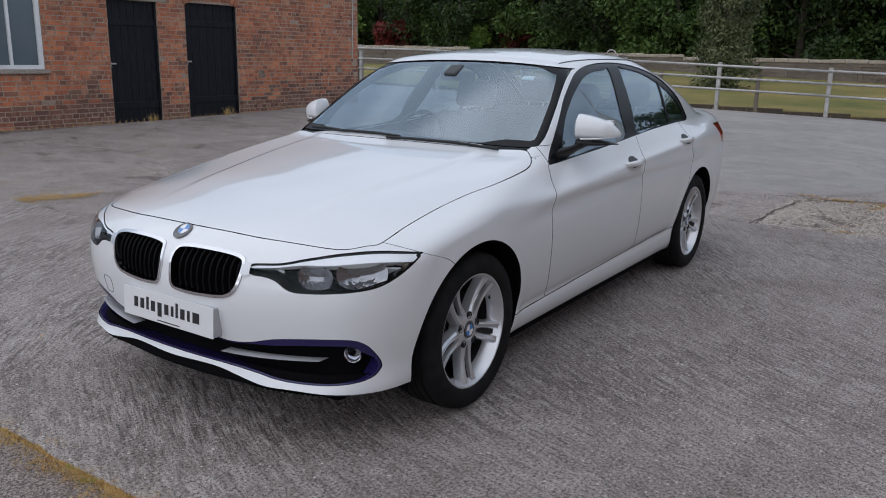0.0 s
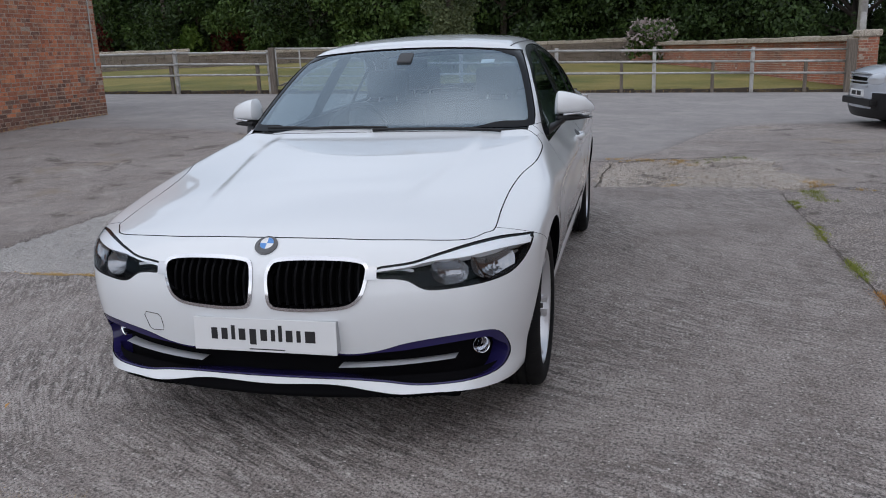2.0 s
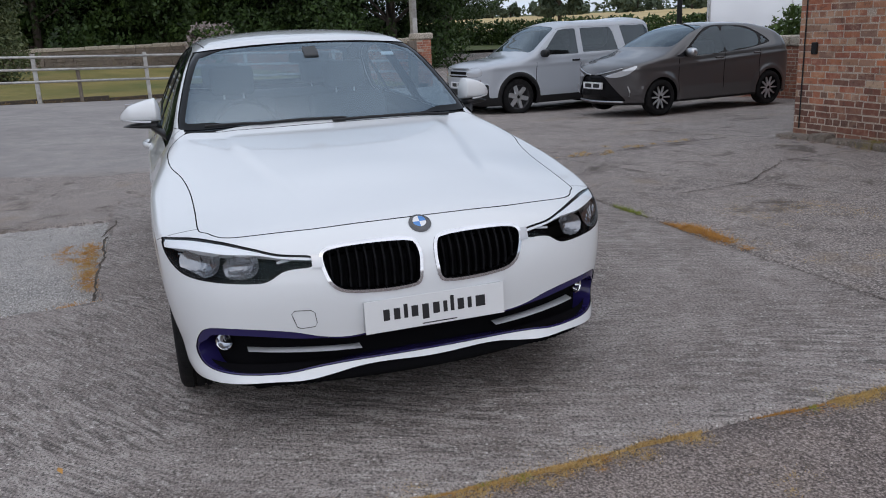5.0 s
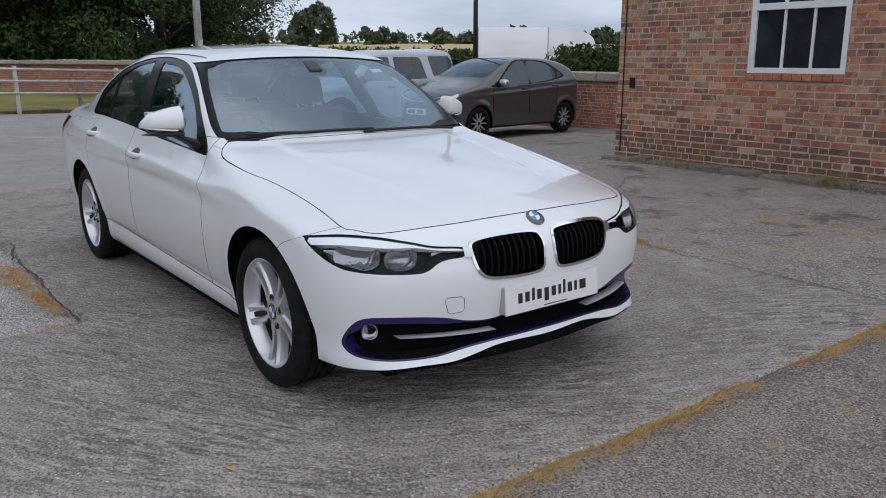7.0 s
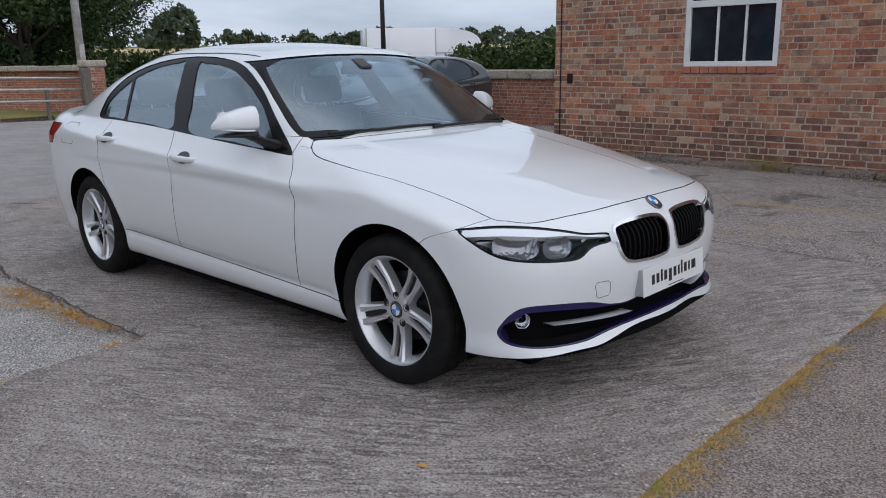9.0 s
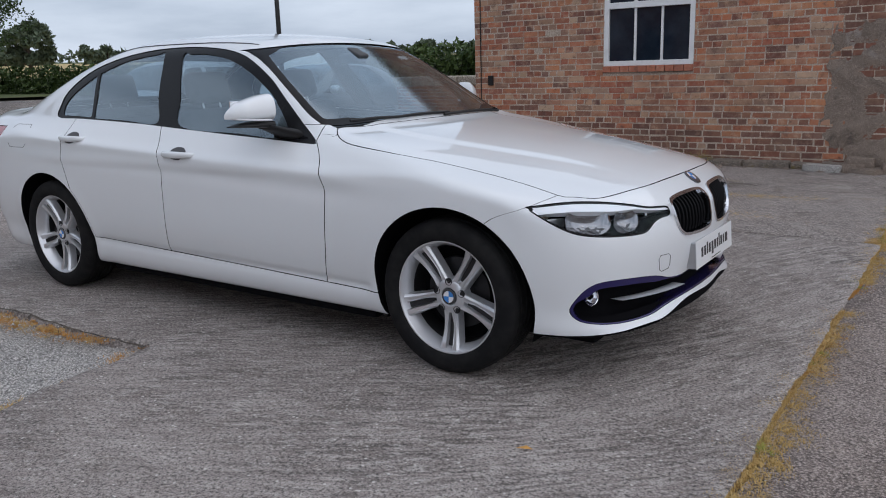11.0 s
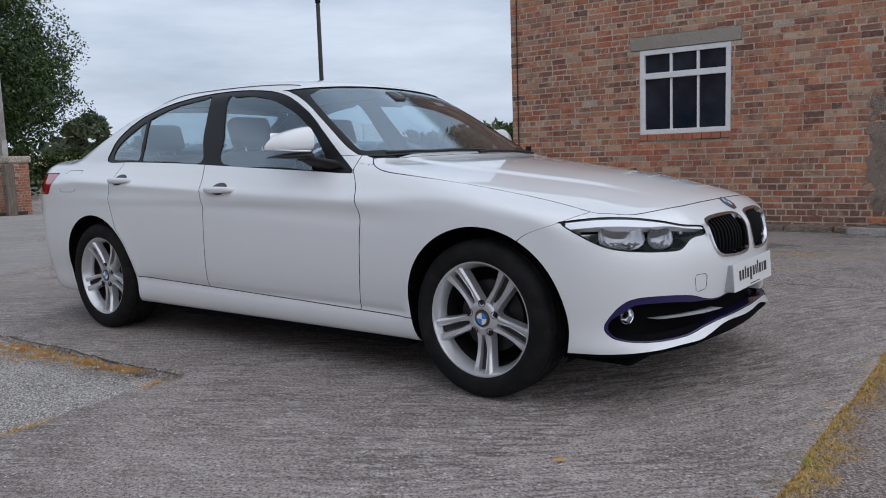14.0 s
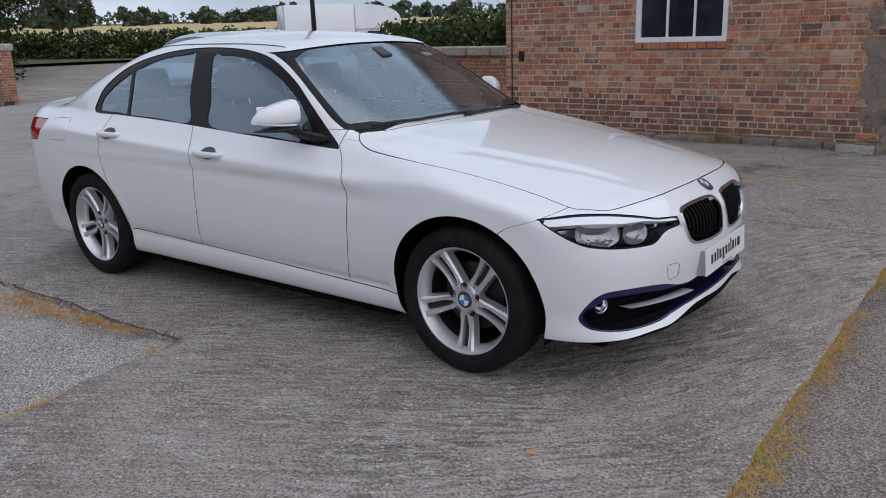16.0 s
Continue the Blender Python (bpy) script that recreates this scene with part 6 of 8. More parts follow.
panel("undertray", M_dark, [lambda x, y, z: z - 0.30, lambda x, y, z: 1.2 - x, outside(f_arch, 0)], True, base=SKIN, shift=0.03, depth=0)

# unseen floor plates, added to deepen the shade under the car
part("underbody", boxed((-2.1, -0.62, 0.145), (1.95, 0.62, 0.19), 0.02), M_dark, car)
part("sill_floor", boxed((-0.98, -0.80, 0.150), (0.98, 0.80, 0.20), 0.02), M_dark, car)
# wheel housings
for ax in (1.415, -1.405):
    for sg in (1, -1):
        bm = bmesh.new()
        n = 40
        rows = []
        for yy in (0.88, 0.60):
            rows.append([bm.verts.new((ax + 0.384 * math.cos(a), sg * yy, 0.335 + 0.384 * math.sin(a))) for a in np.linspace(-0.42, math.pi + 0.42, n)])
        for i in range(n - 1):
            bm.faces.new((rows[0][i], rows[0][i + 1], rows[1][i + 1], rows[1][i]))
        bm.faces.new(rows[1])
        lim = side_y(np.array([v.co.x for v in rows[0]]), np.array([max(v.co.z, 0.20) for v in rows[0]])) - 0.012
        for v, w in zip(rows[0], lim):
            v.co.y = sg * min(w, 0.9)
        part("wheel_housing", bm, M_dark, car)

# front grilles
for sg in (1, -1):
    V, F = keep(*keep(*SKIN, lambda x, y, z: 1.9 - x), lambda x, y, z: kidney(y, z) - 0.0066, lambda x, y, z: -0.0048 - kidney(y, z))
    V = V + gradient(V) * 0.005
    W, Q = flange(V, F, 0.045)
    mesh_object("grille_frame", W * (1, sg, 1), Q if sg > 0 else [q[::-1] for q in Q], M_chrome, car, label="chrome grille surround")
    V, F = keep(*keep(*SKIN, lambda x, y, z: 1.9 - x), lambda x, y, z: kidney(y, z) + 0.004)
    V = V - gradient(V) * 0.055
    mesh_object("grille_backing", V * (1, sg, 1), F if sg > 0 else F[:, ::-1], M_dark, car)
    for k in range(10):
        y = 0.062 + 0.0305 * k
        zq = np.linspace(0.54, 0.73, 60)
        zs = zq[kidney(np.full(60, y), zq) < -0.006]
        if len(zs) < 5:
            continue
        z0, z1 = zs[0], zs[-1]
        bm = bmesh.new()
        st = []
        zq = np.linspace(z0, z1, 7)
        for z, x in zip(zq, nose_x(np.full(7, y), zq)):
            tip = x - 0.004 - 0.010 * abs((z - (z0 + z1) / 2) / (z1 - z0) * 2) ** 2
            st.append([bm.verts.new((x - 0.05, sg * (y - 0.004), z)), bm.verts.new((tip - 0.008, sg * (y - 0.004), z)), bm.verts.new((tip - 0.004, sg * y, z)), bm.verts.new((tip - 0.008, sg * (y + 0.004), z)), bm.verts.new((x - 0.05, sg * (y + 0.004), z))])
        for r0, r1 in zip(st, st[1:]):
            for i in range(4):
                bm.faces.new((r0[i], r0[i + 1], r1[i + 1], r1[i]))
        part("grille_slat", bm, M_slat, car)
    # chrome link from grille to lamp
    bm = bmesh.new()
    st = []
    for y in np.linspace(0.366, 0.402, 4):
        top, low = 0.699 - 0.0 * y, 0.654
        st.append([bm.verts.new((nose_x(y, z) + 0.006, sg * y, z)) for z in np.linspace(low, top, 5)])
    for r0, r1 in zip(st, st[1:]):
        for i in range(4):
            bm.faces.new((r0[i], r0[i + 1], r1[i + 1], r1[i]))
    part("grille_link", bm, M_silver, car, "chrome link between grille and headlamp", smooth=True)

# lower intake
NOSE = keep(*SKIN, lambda x, y, z: 1.6 - x)
panel("intake_liner", M_dark, [lambda x, y, z: intake(y, z) - 0.01], True, base=NOSE, shift=0.075, depth=0)
V, F = keep(*NOSE, lambda x, y, z: intake(y, z) + 0.0015, lambda x, y, z: -0.007 - 0.021 * step(0.36, 0.50, y) * step(0.36, 0.40, z) - intake(y, z))
V, F = both_halves(V - gradient(V) * 0.003, F)
W, Q = flange(V, F, 0.07)
mesh_object("intake_surround", W, Q, M_blueblack, car, label="gloss blue-black intake surround")
for sg in (1, -1):
    bm = bmesh.new()
    st = []
    for y in np.linspace(0.255, 0.635, 10):
        z = 0.340 + 0.010 * (max(0, y - 0.275) / 0.36) ** 1.2
        x = nose_x(y, z) - 0.004 - 0.020 * ((y - 0.275) / 0.36) ** 2
        w = (0.0095 - 0.003 * (y - 0.275) / 0.36) * min(1, (y - 0.252) * 14, (0.638 - y) * 20)
        st.append([bm.verts.new((x, sg * y, z - 0.65 * w)), bm.verts.new((x + 0.012, sg * y, z)), bm.verts.new((x - 0.002, sg * y, z + 0.65 * w)), bm.verts.new((x - 0.04, sg * y, z))])
    for r0, r1 in zip(st, st[1:]):
        for i in range(4):
            bm.faces.new((r0[i], r0[(i + 1) % 4], r1[(i + 1) % 4], r1[i]))
    bm.faces.new(st[0]), bm.faces.new(st[-1])
    part("intake_blade", bm, M_blade, car, "satin silver intake blade", smooth=True, angle=40)
    # fog lamp
    fx, fy, fz = 1.968, 0.706, 0.366
    m = Matrix.Translation((fx, sg * fy, fz)) @ Matrix.Rotation(sg * radians(28) - math.pi / 2, 4, "Z")
    fog = part("fog_lamp", lathe([(0.0005, -0.022), (0.010, -0.02), (0.011, -0.008), (0.013, -0.020), (0.020, -0.014), (0.026, 0.0), (0.028, 0.005), (0.031, 0.007), (0.032, -0.03)], 32), M_chrome, car, "round fog lamp", smooth=True, angle=40)
    fog.matrix_basis = m
    lens = part("fog_lens", lathe([(0.0005, 0.011), (0.014, 0.010), (0.023, 0.007), (0.028, 0.004)], 32), M_lens, fog, smooth=True)
# ---- headlamps ----
LAMPS = keep(*SKIN, lambda x, y, z: 1.5 - x, lambda x, y, z: 0.2 - y)
for sg in (1, -1):
    V, F = keep(*LAMPS, lambda x, y, z: f_lamp(x, y, z) + 0.002)
    lamp = mesh_object("headlamp", V * (1, sg, 1), F if sg > 0 else F[:, ::-1], M_lens, car, label="clear headlamp with twin round reflectors")
    V, F = keep(*LAMPS, lambda x, y, z: f_lamp(x, y, z) + 0.0)
    V = V - gradient(V) * 0.10
    mesh_object("lamp_housing", V * (1, sg, 1), F if sg > 0 else F[:, ::-1], M_dark, lamp)
    V, F = keep(*LAMPS, lambda x, y, z: f_lamp(x, y, z) - 0.003, lambda x, y, z: -0.004 - f_lamp(x, y, z))
    W, Q = flange(V - gradient(V) * 0.003, F, 0.06)
    mesh_object("lamp_rim", W * (1, sg, 1), Q if sg > 0 else [q[::-1] for q in Q], M_gloss, lamp)
    # bright brow along the upper edge
    ss = np.array([-1.14, -1.04, -0.947, -0.824, -0.691, -0.56])
    top = spl(ss, np.array([0.688, 0.702, 0.723, 0.742, 0.748, 0.738]))
    V, F = keep(*LAMPS, lambda x, y, z: f_lamp(x, y, z) + 0.003, lambda x, y, z: (top(S(x, y)) - 0.008 - 0.019 * step(-1.02, -0.84, S(x, y))) - z)
    W, Q = flange(V - gradient(V) * 0.004, F, 0.03)
    mesh_object("lamp_brow", W * (1, sg, 1), Q if sg > 0 else [q[::-1] for q in Q], M_brow, lamp, label="pale lamp brow strip")
    for sc, zc, sa, za in ((-0.926, 0.668, 0.060, 0.046), (-0.762, 0.680, 0.092, 0.054)):
        rr = lambda x, y, z: np.abs((S(x, y) - sc) / sa) ** 2.6 + np.abs((z - zc) / za) ** 2.6
        V, F = keep(*LAMPS, lambda x, y, z: rr(x, y, z) - 1, lambda x, y, z: f_lamp(x, y, z) + 0.006)
        q = rr(V[:, 0], V[:, 1], V[:, 2])[:, None]
        V = V - gradient(V) * (0.012 + 0.045 * (1 - q))
        mesh_object("reflector", V * (1, sg, 1), F if sg > 0 else F[:, ::-1], M_bowl, lamp, label="chrome reflector bowl")
    ind = part("indicator", boxed((-0.03, -0.004, -0.022), (0.03, 0.004, 0.022), 0.004), M_amber, lamp, "clear indicator with a faint orange bulb")
    ind.matrix_basis = Matrix.Translation((1.815, sg * 0.822, 0.706)) @ Matrix.Rotation(sg * radians(-58) + (0 if sg > 0 else math.pi), 4, "Z")
    low = part("reflex", boxed((-0.035, -0.004, -0.018), (0.035, 0.004, 0.018), 0.004), M_silver, lamp)
    low.matrix_basis = Matrix.Translation((1.862, sg * 0.795, 0.668)) @ Matrix.Rotation(sg * radians(-52) + (0 if sg > 0 else math.pi), 4, "Z")
    bar = part("light_bar", boxed((-0.004, -0.055, -0.004), (0.004, 0.055, 0.004), 0.001), M_brow, lamp)
    bar.matrix_basis = Matrix.Translation((2.085, sg * 0.46, 0.672)) @ Matrix.Rotation(sg * radians(-20), 4, "Z")


# ---- wheels ----
def disc_parts(radius, y, seg=24):
    """Four quarter fans of a roundel."""
    out = []
    for q in range(4):
        bm = bmesh.new()
        c = bm.verts.new((0, y, 0))
        a0 = q * math.pi / 2
        ring = [bm.verts.new((radius * math.cos(a0 + a), y, radius * math.sin(a0 + a))) for a in np.linspace(0, math.pi / 2, seg // 4 + 3)]
        for a, b in zip(ring, ring[1:]):
            bm.faces.new((c, b, a))
        out.append(bm)
    return out


def roundel(parent, m, r):
    ring = part("badge", lathe([(0.0005, 0.0), (r * 0.64, 0.0), (r * 0.66, 0.0012), (r * 0.94, 0.0012), (r, 0.0002), (r, -0.006)], 40), M_badge, parent, "round blue and white badge", smooth=True, angle=40)
    ring.matrix_basis = m
    return ring


def build_wheel(at, sg):
    wheel = new("wheel")
    wheel.parent = car
    wheel.matrix_basis = Matrix.Translation(at) @ Matrix.Rotation(0 if sg > 0 else math.pi, 4, "Z")
    if not WHEEL_MESH:
        R = 0.325
        prof = [(0.232, 0.092), (0.238, 0.102), (0.252, 0.110), (0.275, 0.1125), (0.298, 0.109), (0.312, 0.101), (0.3195, 0.090)]
        prof += [(0.3225, 0.078), (0.324, 0.066), (0.324, 0.060), (0.316, 0.058), (0.316, 0.049), (0.3245, 0.047), (R, 0.026), (R, 0.022), (0.317, 0.020), (0.317, 0.011), (R, 0.009), (R, 0.0)]
        prof = prof + [(r, -a) for r, a in prof[::-1][1:]]
        tyre = lathe(prof, 120)
        WHEEL_MESH["tyre"] = (tyre, M_rubber, 35, "black rubber tyre")
        WHEEL_MESH["rim"] = (lathe([(0.237, 0.092), (0.2385, 0.097), (0.236, 0.100), (0.231, 0.099), (0.2265, 0.092), (0.222, 0.078), (0.214, 0.066), (0.208, 0.032)], 96), M_alloy, 30, "silver alloy rim")
        # the barrel's dark colour holds brake dust and the shade inside the rim
        WHEEL_MESH["rim_barrel"] = (lathe([(0.208, 0.032), (0.202, -0.05), (0.222, -0.085), (0.237, -0.095)], 96), M_disc, 30, "inner rim dark with brake dust and painted shade")
        WHEEL_MESH["brake_disc"] = (lathe([(0.0005, 0.006), (0.07, 0.006), (0.075, -0.004), (0.15, -0.004), (0.152, -0.02), (0.02, -0.03)], 64), M_disc, 30, "dull steel brake disc")
        WHEEL_MESH["hub"] = (lathe([(0.0005, 0.064), (0.034, 0.066), (0.037, 0.0735), (0.041, 0.0755), (0.060, 0.0725), (0.070, 0.066), (0.074, 0.052), (0.074, 0.02)], 64), M_alloy, 35, "")
        # near-black disc added as the shade behind the spokes
        WHEEL_MESH["barrel_back"] = (lathe([(0.0005, -0.045), (0.203, -0.045)], 48), M_dark, 0, "")
        # broad spoke pointing up local z, split by a deep groove into two fingers
        bm = bmesh.new()
        st = []
        for r in np.linspace(0.040, 0.232, 13):
            u = (r - 0.040) / 0.192
            w = 0.0285 + 0.008 * (1 - u) ** 3 + 0.0225 * u**1.9
            g = 0.0018 + 0.0100 * min(1, max(0, u - 0.10) * 3) + 0.002 * u
            dip = 0.050 * min(1, max(0, u - 0.10) * 5)
            y = 0.0745 - 0.012 * math.sin(math.pi * u) + 0.018 * u**1.5
            half = ((g, y - dip), (g + 0.0025, y - 0.003), (w * 0.45, y - 0.0045), (w * 0.80, y), (w, y - 0.009), (w + 0.005, y - 0.045))
            st.append([bm.verts.new((-x, yy, r)) for x, yy in half[::-1]] + [bm.verts.new((x, yy, r)) for x, yy in half])
        for r0, r1 in zip(st, st[1:]):
            for i in range(11):
                bm.faces.new((r0[i], r0[i + 1], r1[i + 1], r1[i]))
        # dark strip laid in the groove: the slot's shade put into colour
        groove = bmesh.new()
        st = []
        for r in np.linspace(0.082, 0.212, 9):
            u = (r - 0.040) / 0.192
            y = 0.0745 - 0.012 * math.sin(math.pi * u) + 0.018 * u**1.5 - 0.017
            w = 0.0022 + 0.0088 * min(1, max(0, u - 0.10) * 3)
            st.append([groove.verts.new((k * w, y, r)) for k in (-1, 1)])
        for r0, r1 in zip(st, st[1:]):
            groove.faces.new((r0[0], r0[1], r1[1], r1[0]))
        WHEEL_MESH["spoke_groove"] = (groove, M_disc, 0, "dark strip painted as the shade between the twin spokes")
        WHEEL_MESH["spoke"] = (bm, M_alloy, 28, "silver twin spoke")
        WHEEL_MESH["bolt"] = (lathe([(0.0005, 0.003), (0.007, 0.003), (0.0085, 0.0), (0.0135, 0.0003), (0.0145, 0.006), (0.0155, 0.0055), (0.0155, 0.0)], 20), M_disc, 40, "wheel bolt in its recess")
        WHEEL_MESH["cap"] = (lathe([(0.0005, 0.0), (0.022, 0.0), (0.0225, 0.001), (0.032, 0.001), (0.0335, -0.001), (0.034, -0.01)], 40), M_badge, 40, "round blue and white cap")
        for key, (bm, mat, ang, lab) in list(WHEEL_MESH.items()):
            ob = part(key, bm, mat, wheel, lab, smooth=True, angle=ang or None)
            if key == "tyre":
                me = ob.data
            WHEEL_MESH[key] = (ob.data, lab)
            ob.parent = None
            bpy.data.objects.remove(ob)

    def put(key, m=Matrix.Identity(4)):
        ob = new(key, WHEEL_MESH[key][0])
        ob.parent = wheel
        ob.matrix_basis = m
        return tagged(ob, WHEEL_MESH[key][1])
    for key in ("tyre", "rim", "rim_barrel", "brake_disc", "hub", "barrel_back"):
        put(key)
    put("cap", Matrix.Translation((0, 0.0765, 0)))
    for k in range(5):
        put("spoke", Matrix.Rotation(math.pi + k * 2 * math.pi / 5, 4, "Y"))
        put("spoke_groove", Matrix.Rotation(math.pi + k * 2 * math.pi / 5, 4, "Y"))
        a = math.pi + (k + 0.5) * 2 * math.pi / 5
        put("bolt", Matrix.Translation((0.063 * math.sin(a), 0.0705, 0.063 * math.cos(a))))
    valve = new("valve", WHEEL_MESH["bolt"][0])
    valve.parent = wheel
    valve.matrix_basis = Matrix.Translation((-0.208 * math.cos(0.45), 0.055, 0.208 * math.sin(0.45))) @ Matrix.Scale(0.6, 4)


WHEEL_MESH = {}
for ax, yy in ((1.405, 0.767), (-1.405, 0.772)):
    for sg in (1, -1):
        build_wheel((ax, sg * yy, 0.325), sg)

# ---- door mirrors ----
def blob(rx, ry, rz, n=2.6, seg=36, rings=20):
    bm = bmesh.new()
    V = []
    f = lambda c: math.copysign(abs(c) ** (2 / n), c)
    for i in range(rings + 1):
        ph = -math.pi / 2 + math.pi * i / rings
        V.append([bm.verts.new((rx * f(math.cos(ph)) * f(math.cos(th)), ry * f(math.cos(ph)) * f(math.sin(th)), rz * f(math.sin(ph)))) for th in np.linspace(0, 2 * math.pi, seg, endpoint=False)])
    for a, b in zip(V, V[1:]):
        for k in range(seg):
            bm.faces.new((a[k], a[(k + 1) % seg], b[(k + 1) % seg], b[k]))
    bmesh.ops.remove_doubles(bm, verts=bm.verts, dist=1e-5)
    return bm


def mirror_loft(sg, zlo, zhi, y_in=0.0, y_out=0.195, n=18, seg=24, puff=1.0):
    """Housing lofted outward along y: tall near the door, tapering to a low blunt tip, flat toward the rear."""
    bm = bmesh.new()
    rings = []
    for k in range(n + 1):
        v = k / n
        close = min(1.0, (v / 0.10) ** 0.5 if v else 0.0) * min(1.0, ((1 - v) / 0.22) ** 0.55 if v < 1 else 0.0)
        hi = zlo + (zhi - zlo) * (1 - 0.50 * v**1.7) * (0.55 + 0.45 * close)
        lo = zlo + 0.012 * v * v
        dep = puff * (0.100 - 0.045 * v * v) * (0.35 + 0.65 * close)
        cx, cz, rx, rz = dep / 2 - 0.04 - 0.045 * v, (lo + hi) / 2, dep / 2 + 0.005, max(0.002, (hi - lo) / 2)
        ring = []
        for a in np.linspace(0, 2 * math.pi, seg, endpoint=False):
            c, q = math.cos(a), math.sin(a)
            x = cx + rx * math.copysign(abs(c) ** (0.62 if c > 0 else 0.25), c) * (1 - 0.25 * max(0.0, q) * (c > 0))
            ring.append(bm.verts.new((x, sg * (y_in + (y_out - y_in) * v), cz + rz * math.copysign(abs(q) ** 0.62, q))))
        rings.append(ring)
    for r0, r1 in zip(rings, rings[1:]):
        for i in range(seg):
            bm.faces.new((r0[i], r0[(i + 1) % seg], r1[(i + 1) % seg], r1[i]))
    bm.faces.new(rings[0]), bm.faces.new(rings[-1])
    return bm


for sg in (1, -1):
    cap = part("mirror_cap", mirror_loft(sg, -0.012, 0.110), M_white, car, "white door mirror cap", smooth=True, angle=50)
    cap.matrix_basis = Matrix.Translation((0.425, sg * 0.815, 1.068))
    base = part("mirror_base", mirror_loft(sg, -0.048, -0.010, 0.004, 0.186, puff=0.97), M_trim, cap, "black mirror base", smooth=True, angle=50)
    sig = part("mirror_signal", tube([(0.062 - 0.05 * t - 0.055 * t * t, sg * (0.05 + 0.130 * t), -0.009 + 0.010 * t * t) for t in np.linspace(0, 1, 10)], 0.0045, 8), M_blade, cap, "slim signal strip", smooth=True)
    # foot on the door
    foot = bmesh.new()
    st = []
    for u in np.linspace(0, 1, 6):
        c = Vector((0.430 + 0.09 * u, sg * (0.87 - 0.065 * u), 1.030 - 0.040 * u))
        w, h = 0.045 + 0.05 * u, 0.016 + 0.012 * u * u
        st.append([foot.verts.new(c + Vector((w * math.cos(a), 0, h * math.sin(a)))) for a in np.linspace(0, 2 * math.pi, 14, endpoint=False)])
    for r0, r1 in zip(st, st[1:]):
        for i in range(14):
            foot.faces.new((r0[i], r0[(i + 1) % 14], r1[(i + 1) % 14], r1[i]))
    foot.faces.new(st[0]), foot.faces.new(st[-1])
    part("mirror_foot", foot, M_trim, car, "black mirror foot", smooth=True, angle=50)
    mg = part("mirror_glass", boxed((-0.002, -0.075, -0.02), (0.002, 0.07, 0.06), 0.0015), M_chrome, cap)
    mg.matrix_basis = Matrix.Translation((-0.066, sg * 0.092, 0.02)) @ Matrix.Rotation(sg * 0.22, 4, "Z")

# ---- door handles ----
for sg in (1, -1):
    for x0, x1, z in ((-0.288, -0.05, 0.872), (-1.22, -0.99, 0.930)):
        bm = bmesh.new()
        st = []
        ys = side_y(np.linspace(x0, x1, 13), z)
        for u, y in zip(np.linspace(0, 1, 13), ys):
            x = x0 + (x1 - x0) * u
            lift = 0.034 * min(1, math.sin(math.pi * u) ** 0.45) + 0.001
            h = 0.0125 + 0.006 * math.sin(math.pi * u)
            th = 0.010
            st.append([bm.verts.new((x, sg * (y + lift - th + th * 1.2 * math.cos(a)), z + h * math.sin(a))) for a in np.linspace(0, 2 * math.pi, 12, endpoint=False)])
        for r0, r1 in zip(st, st[1:]):
            for i in range(12):
                bm.faces.new((r0[i], r0[(i + 1) % 12], r1[(i + 1) % 12], r1[i]))
        bm.faces.new(st[0]), bm.faces.new(st[-1])
        part("door_handle", bm, M_white, car, "white door handle", smooth=True, angle=50)
        # finger cup: a flat grey patch on the door, its shade painted
        bm = bmesh.new()
        xc = (x0 + x1) / 2 - 0.005
        rows = []
        for r in (1.0, 0.8, 0.45, 0.01):
            a = np.linspace(0, 2 * math.pi, 28, endpoint=False)
            xr, zr = xc + 0.062 * r * np.cos(a), z + 0.004 + 0.033 * r * np.sin(a)
            rows.append([bm.verts.new((x, sg * (y + 0.0015), zz)) for x, y, zz in zip(xr, side_y(xr, zr), zr)])
        for r0, r1 in zip(rows, rows[1:]):
            for i in range(28):
                bm.faces.new((r0[i], r0[(i + 1) % 28], r1[(i + 1) % 28], r1[i]))
        part("handle_cup", bm, M_cup, car, "grey patch painted as the shade in the finger recess", smooth=True)

# ---- badge, plate, wipers, washer cover, fuel flap ----
bx, bz = nose_x(0.0, 0.757), 0.757
n = gradient(np.array([[bx, 0.0, bz]]))[0]
yaw = Matrix.Rotation(-math.pi / 2, 4, "Z") @ Matrix.Rotation(math.asin(float(n[2])), 4, "X")
roundel(car, Matrix.Translation((bx + 0.004 * n[0], 0, bz + 0.004 * n[2])) @ yaw, 0.041)

plate = tagged(new("number_plate"), "white plate with dark lettering in its holder")
plate.parent = car
plate.matrix_basis = Matrix.Translation((2.222, 0.012, 0.458)) @ Matrix.Rotation(radians(-4), 4, "Y")
part("plate_backing", boxed((-0.04, -0.258, -0.056), (-0.001, 0.258, 0.055), 0.004), M_silver, plate)
part("plate_sheet", boxed((-0.001, -0.260, -0.0575), (0.003, 0.260, 0.0575), 0.0015), M_plate, plate, "white plate sheet")
# the name: plain upright bars, one for each letter
u = -0.198
for w, lo, hi in ((30, 0, 40), (30, 0, 40), (19, 0, 50), (32, 0, 40), (32, -14, 40), (32, 0, 40), (20, 0, 40), (18, 0, 56), (32, 0, 40), (20, 0, 40), (48, 0, 40)):
    part("letter_bar", boxed((0.003, u + 0.12 * w * 0.00105, (lo - 18) / 1000), (0.0042, u + 0.84 * w * 0.00105, (hi - 18) / 1000), 0.0004), M_black, plate)
    u += (w + 6) * 0.00105
part("small_print", boxed((0.003, -0.055, -0.050), (0.0036, 0.075, -0.046)), M_black, plate)

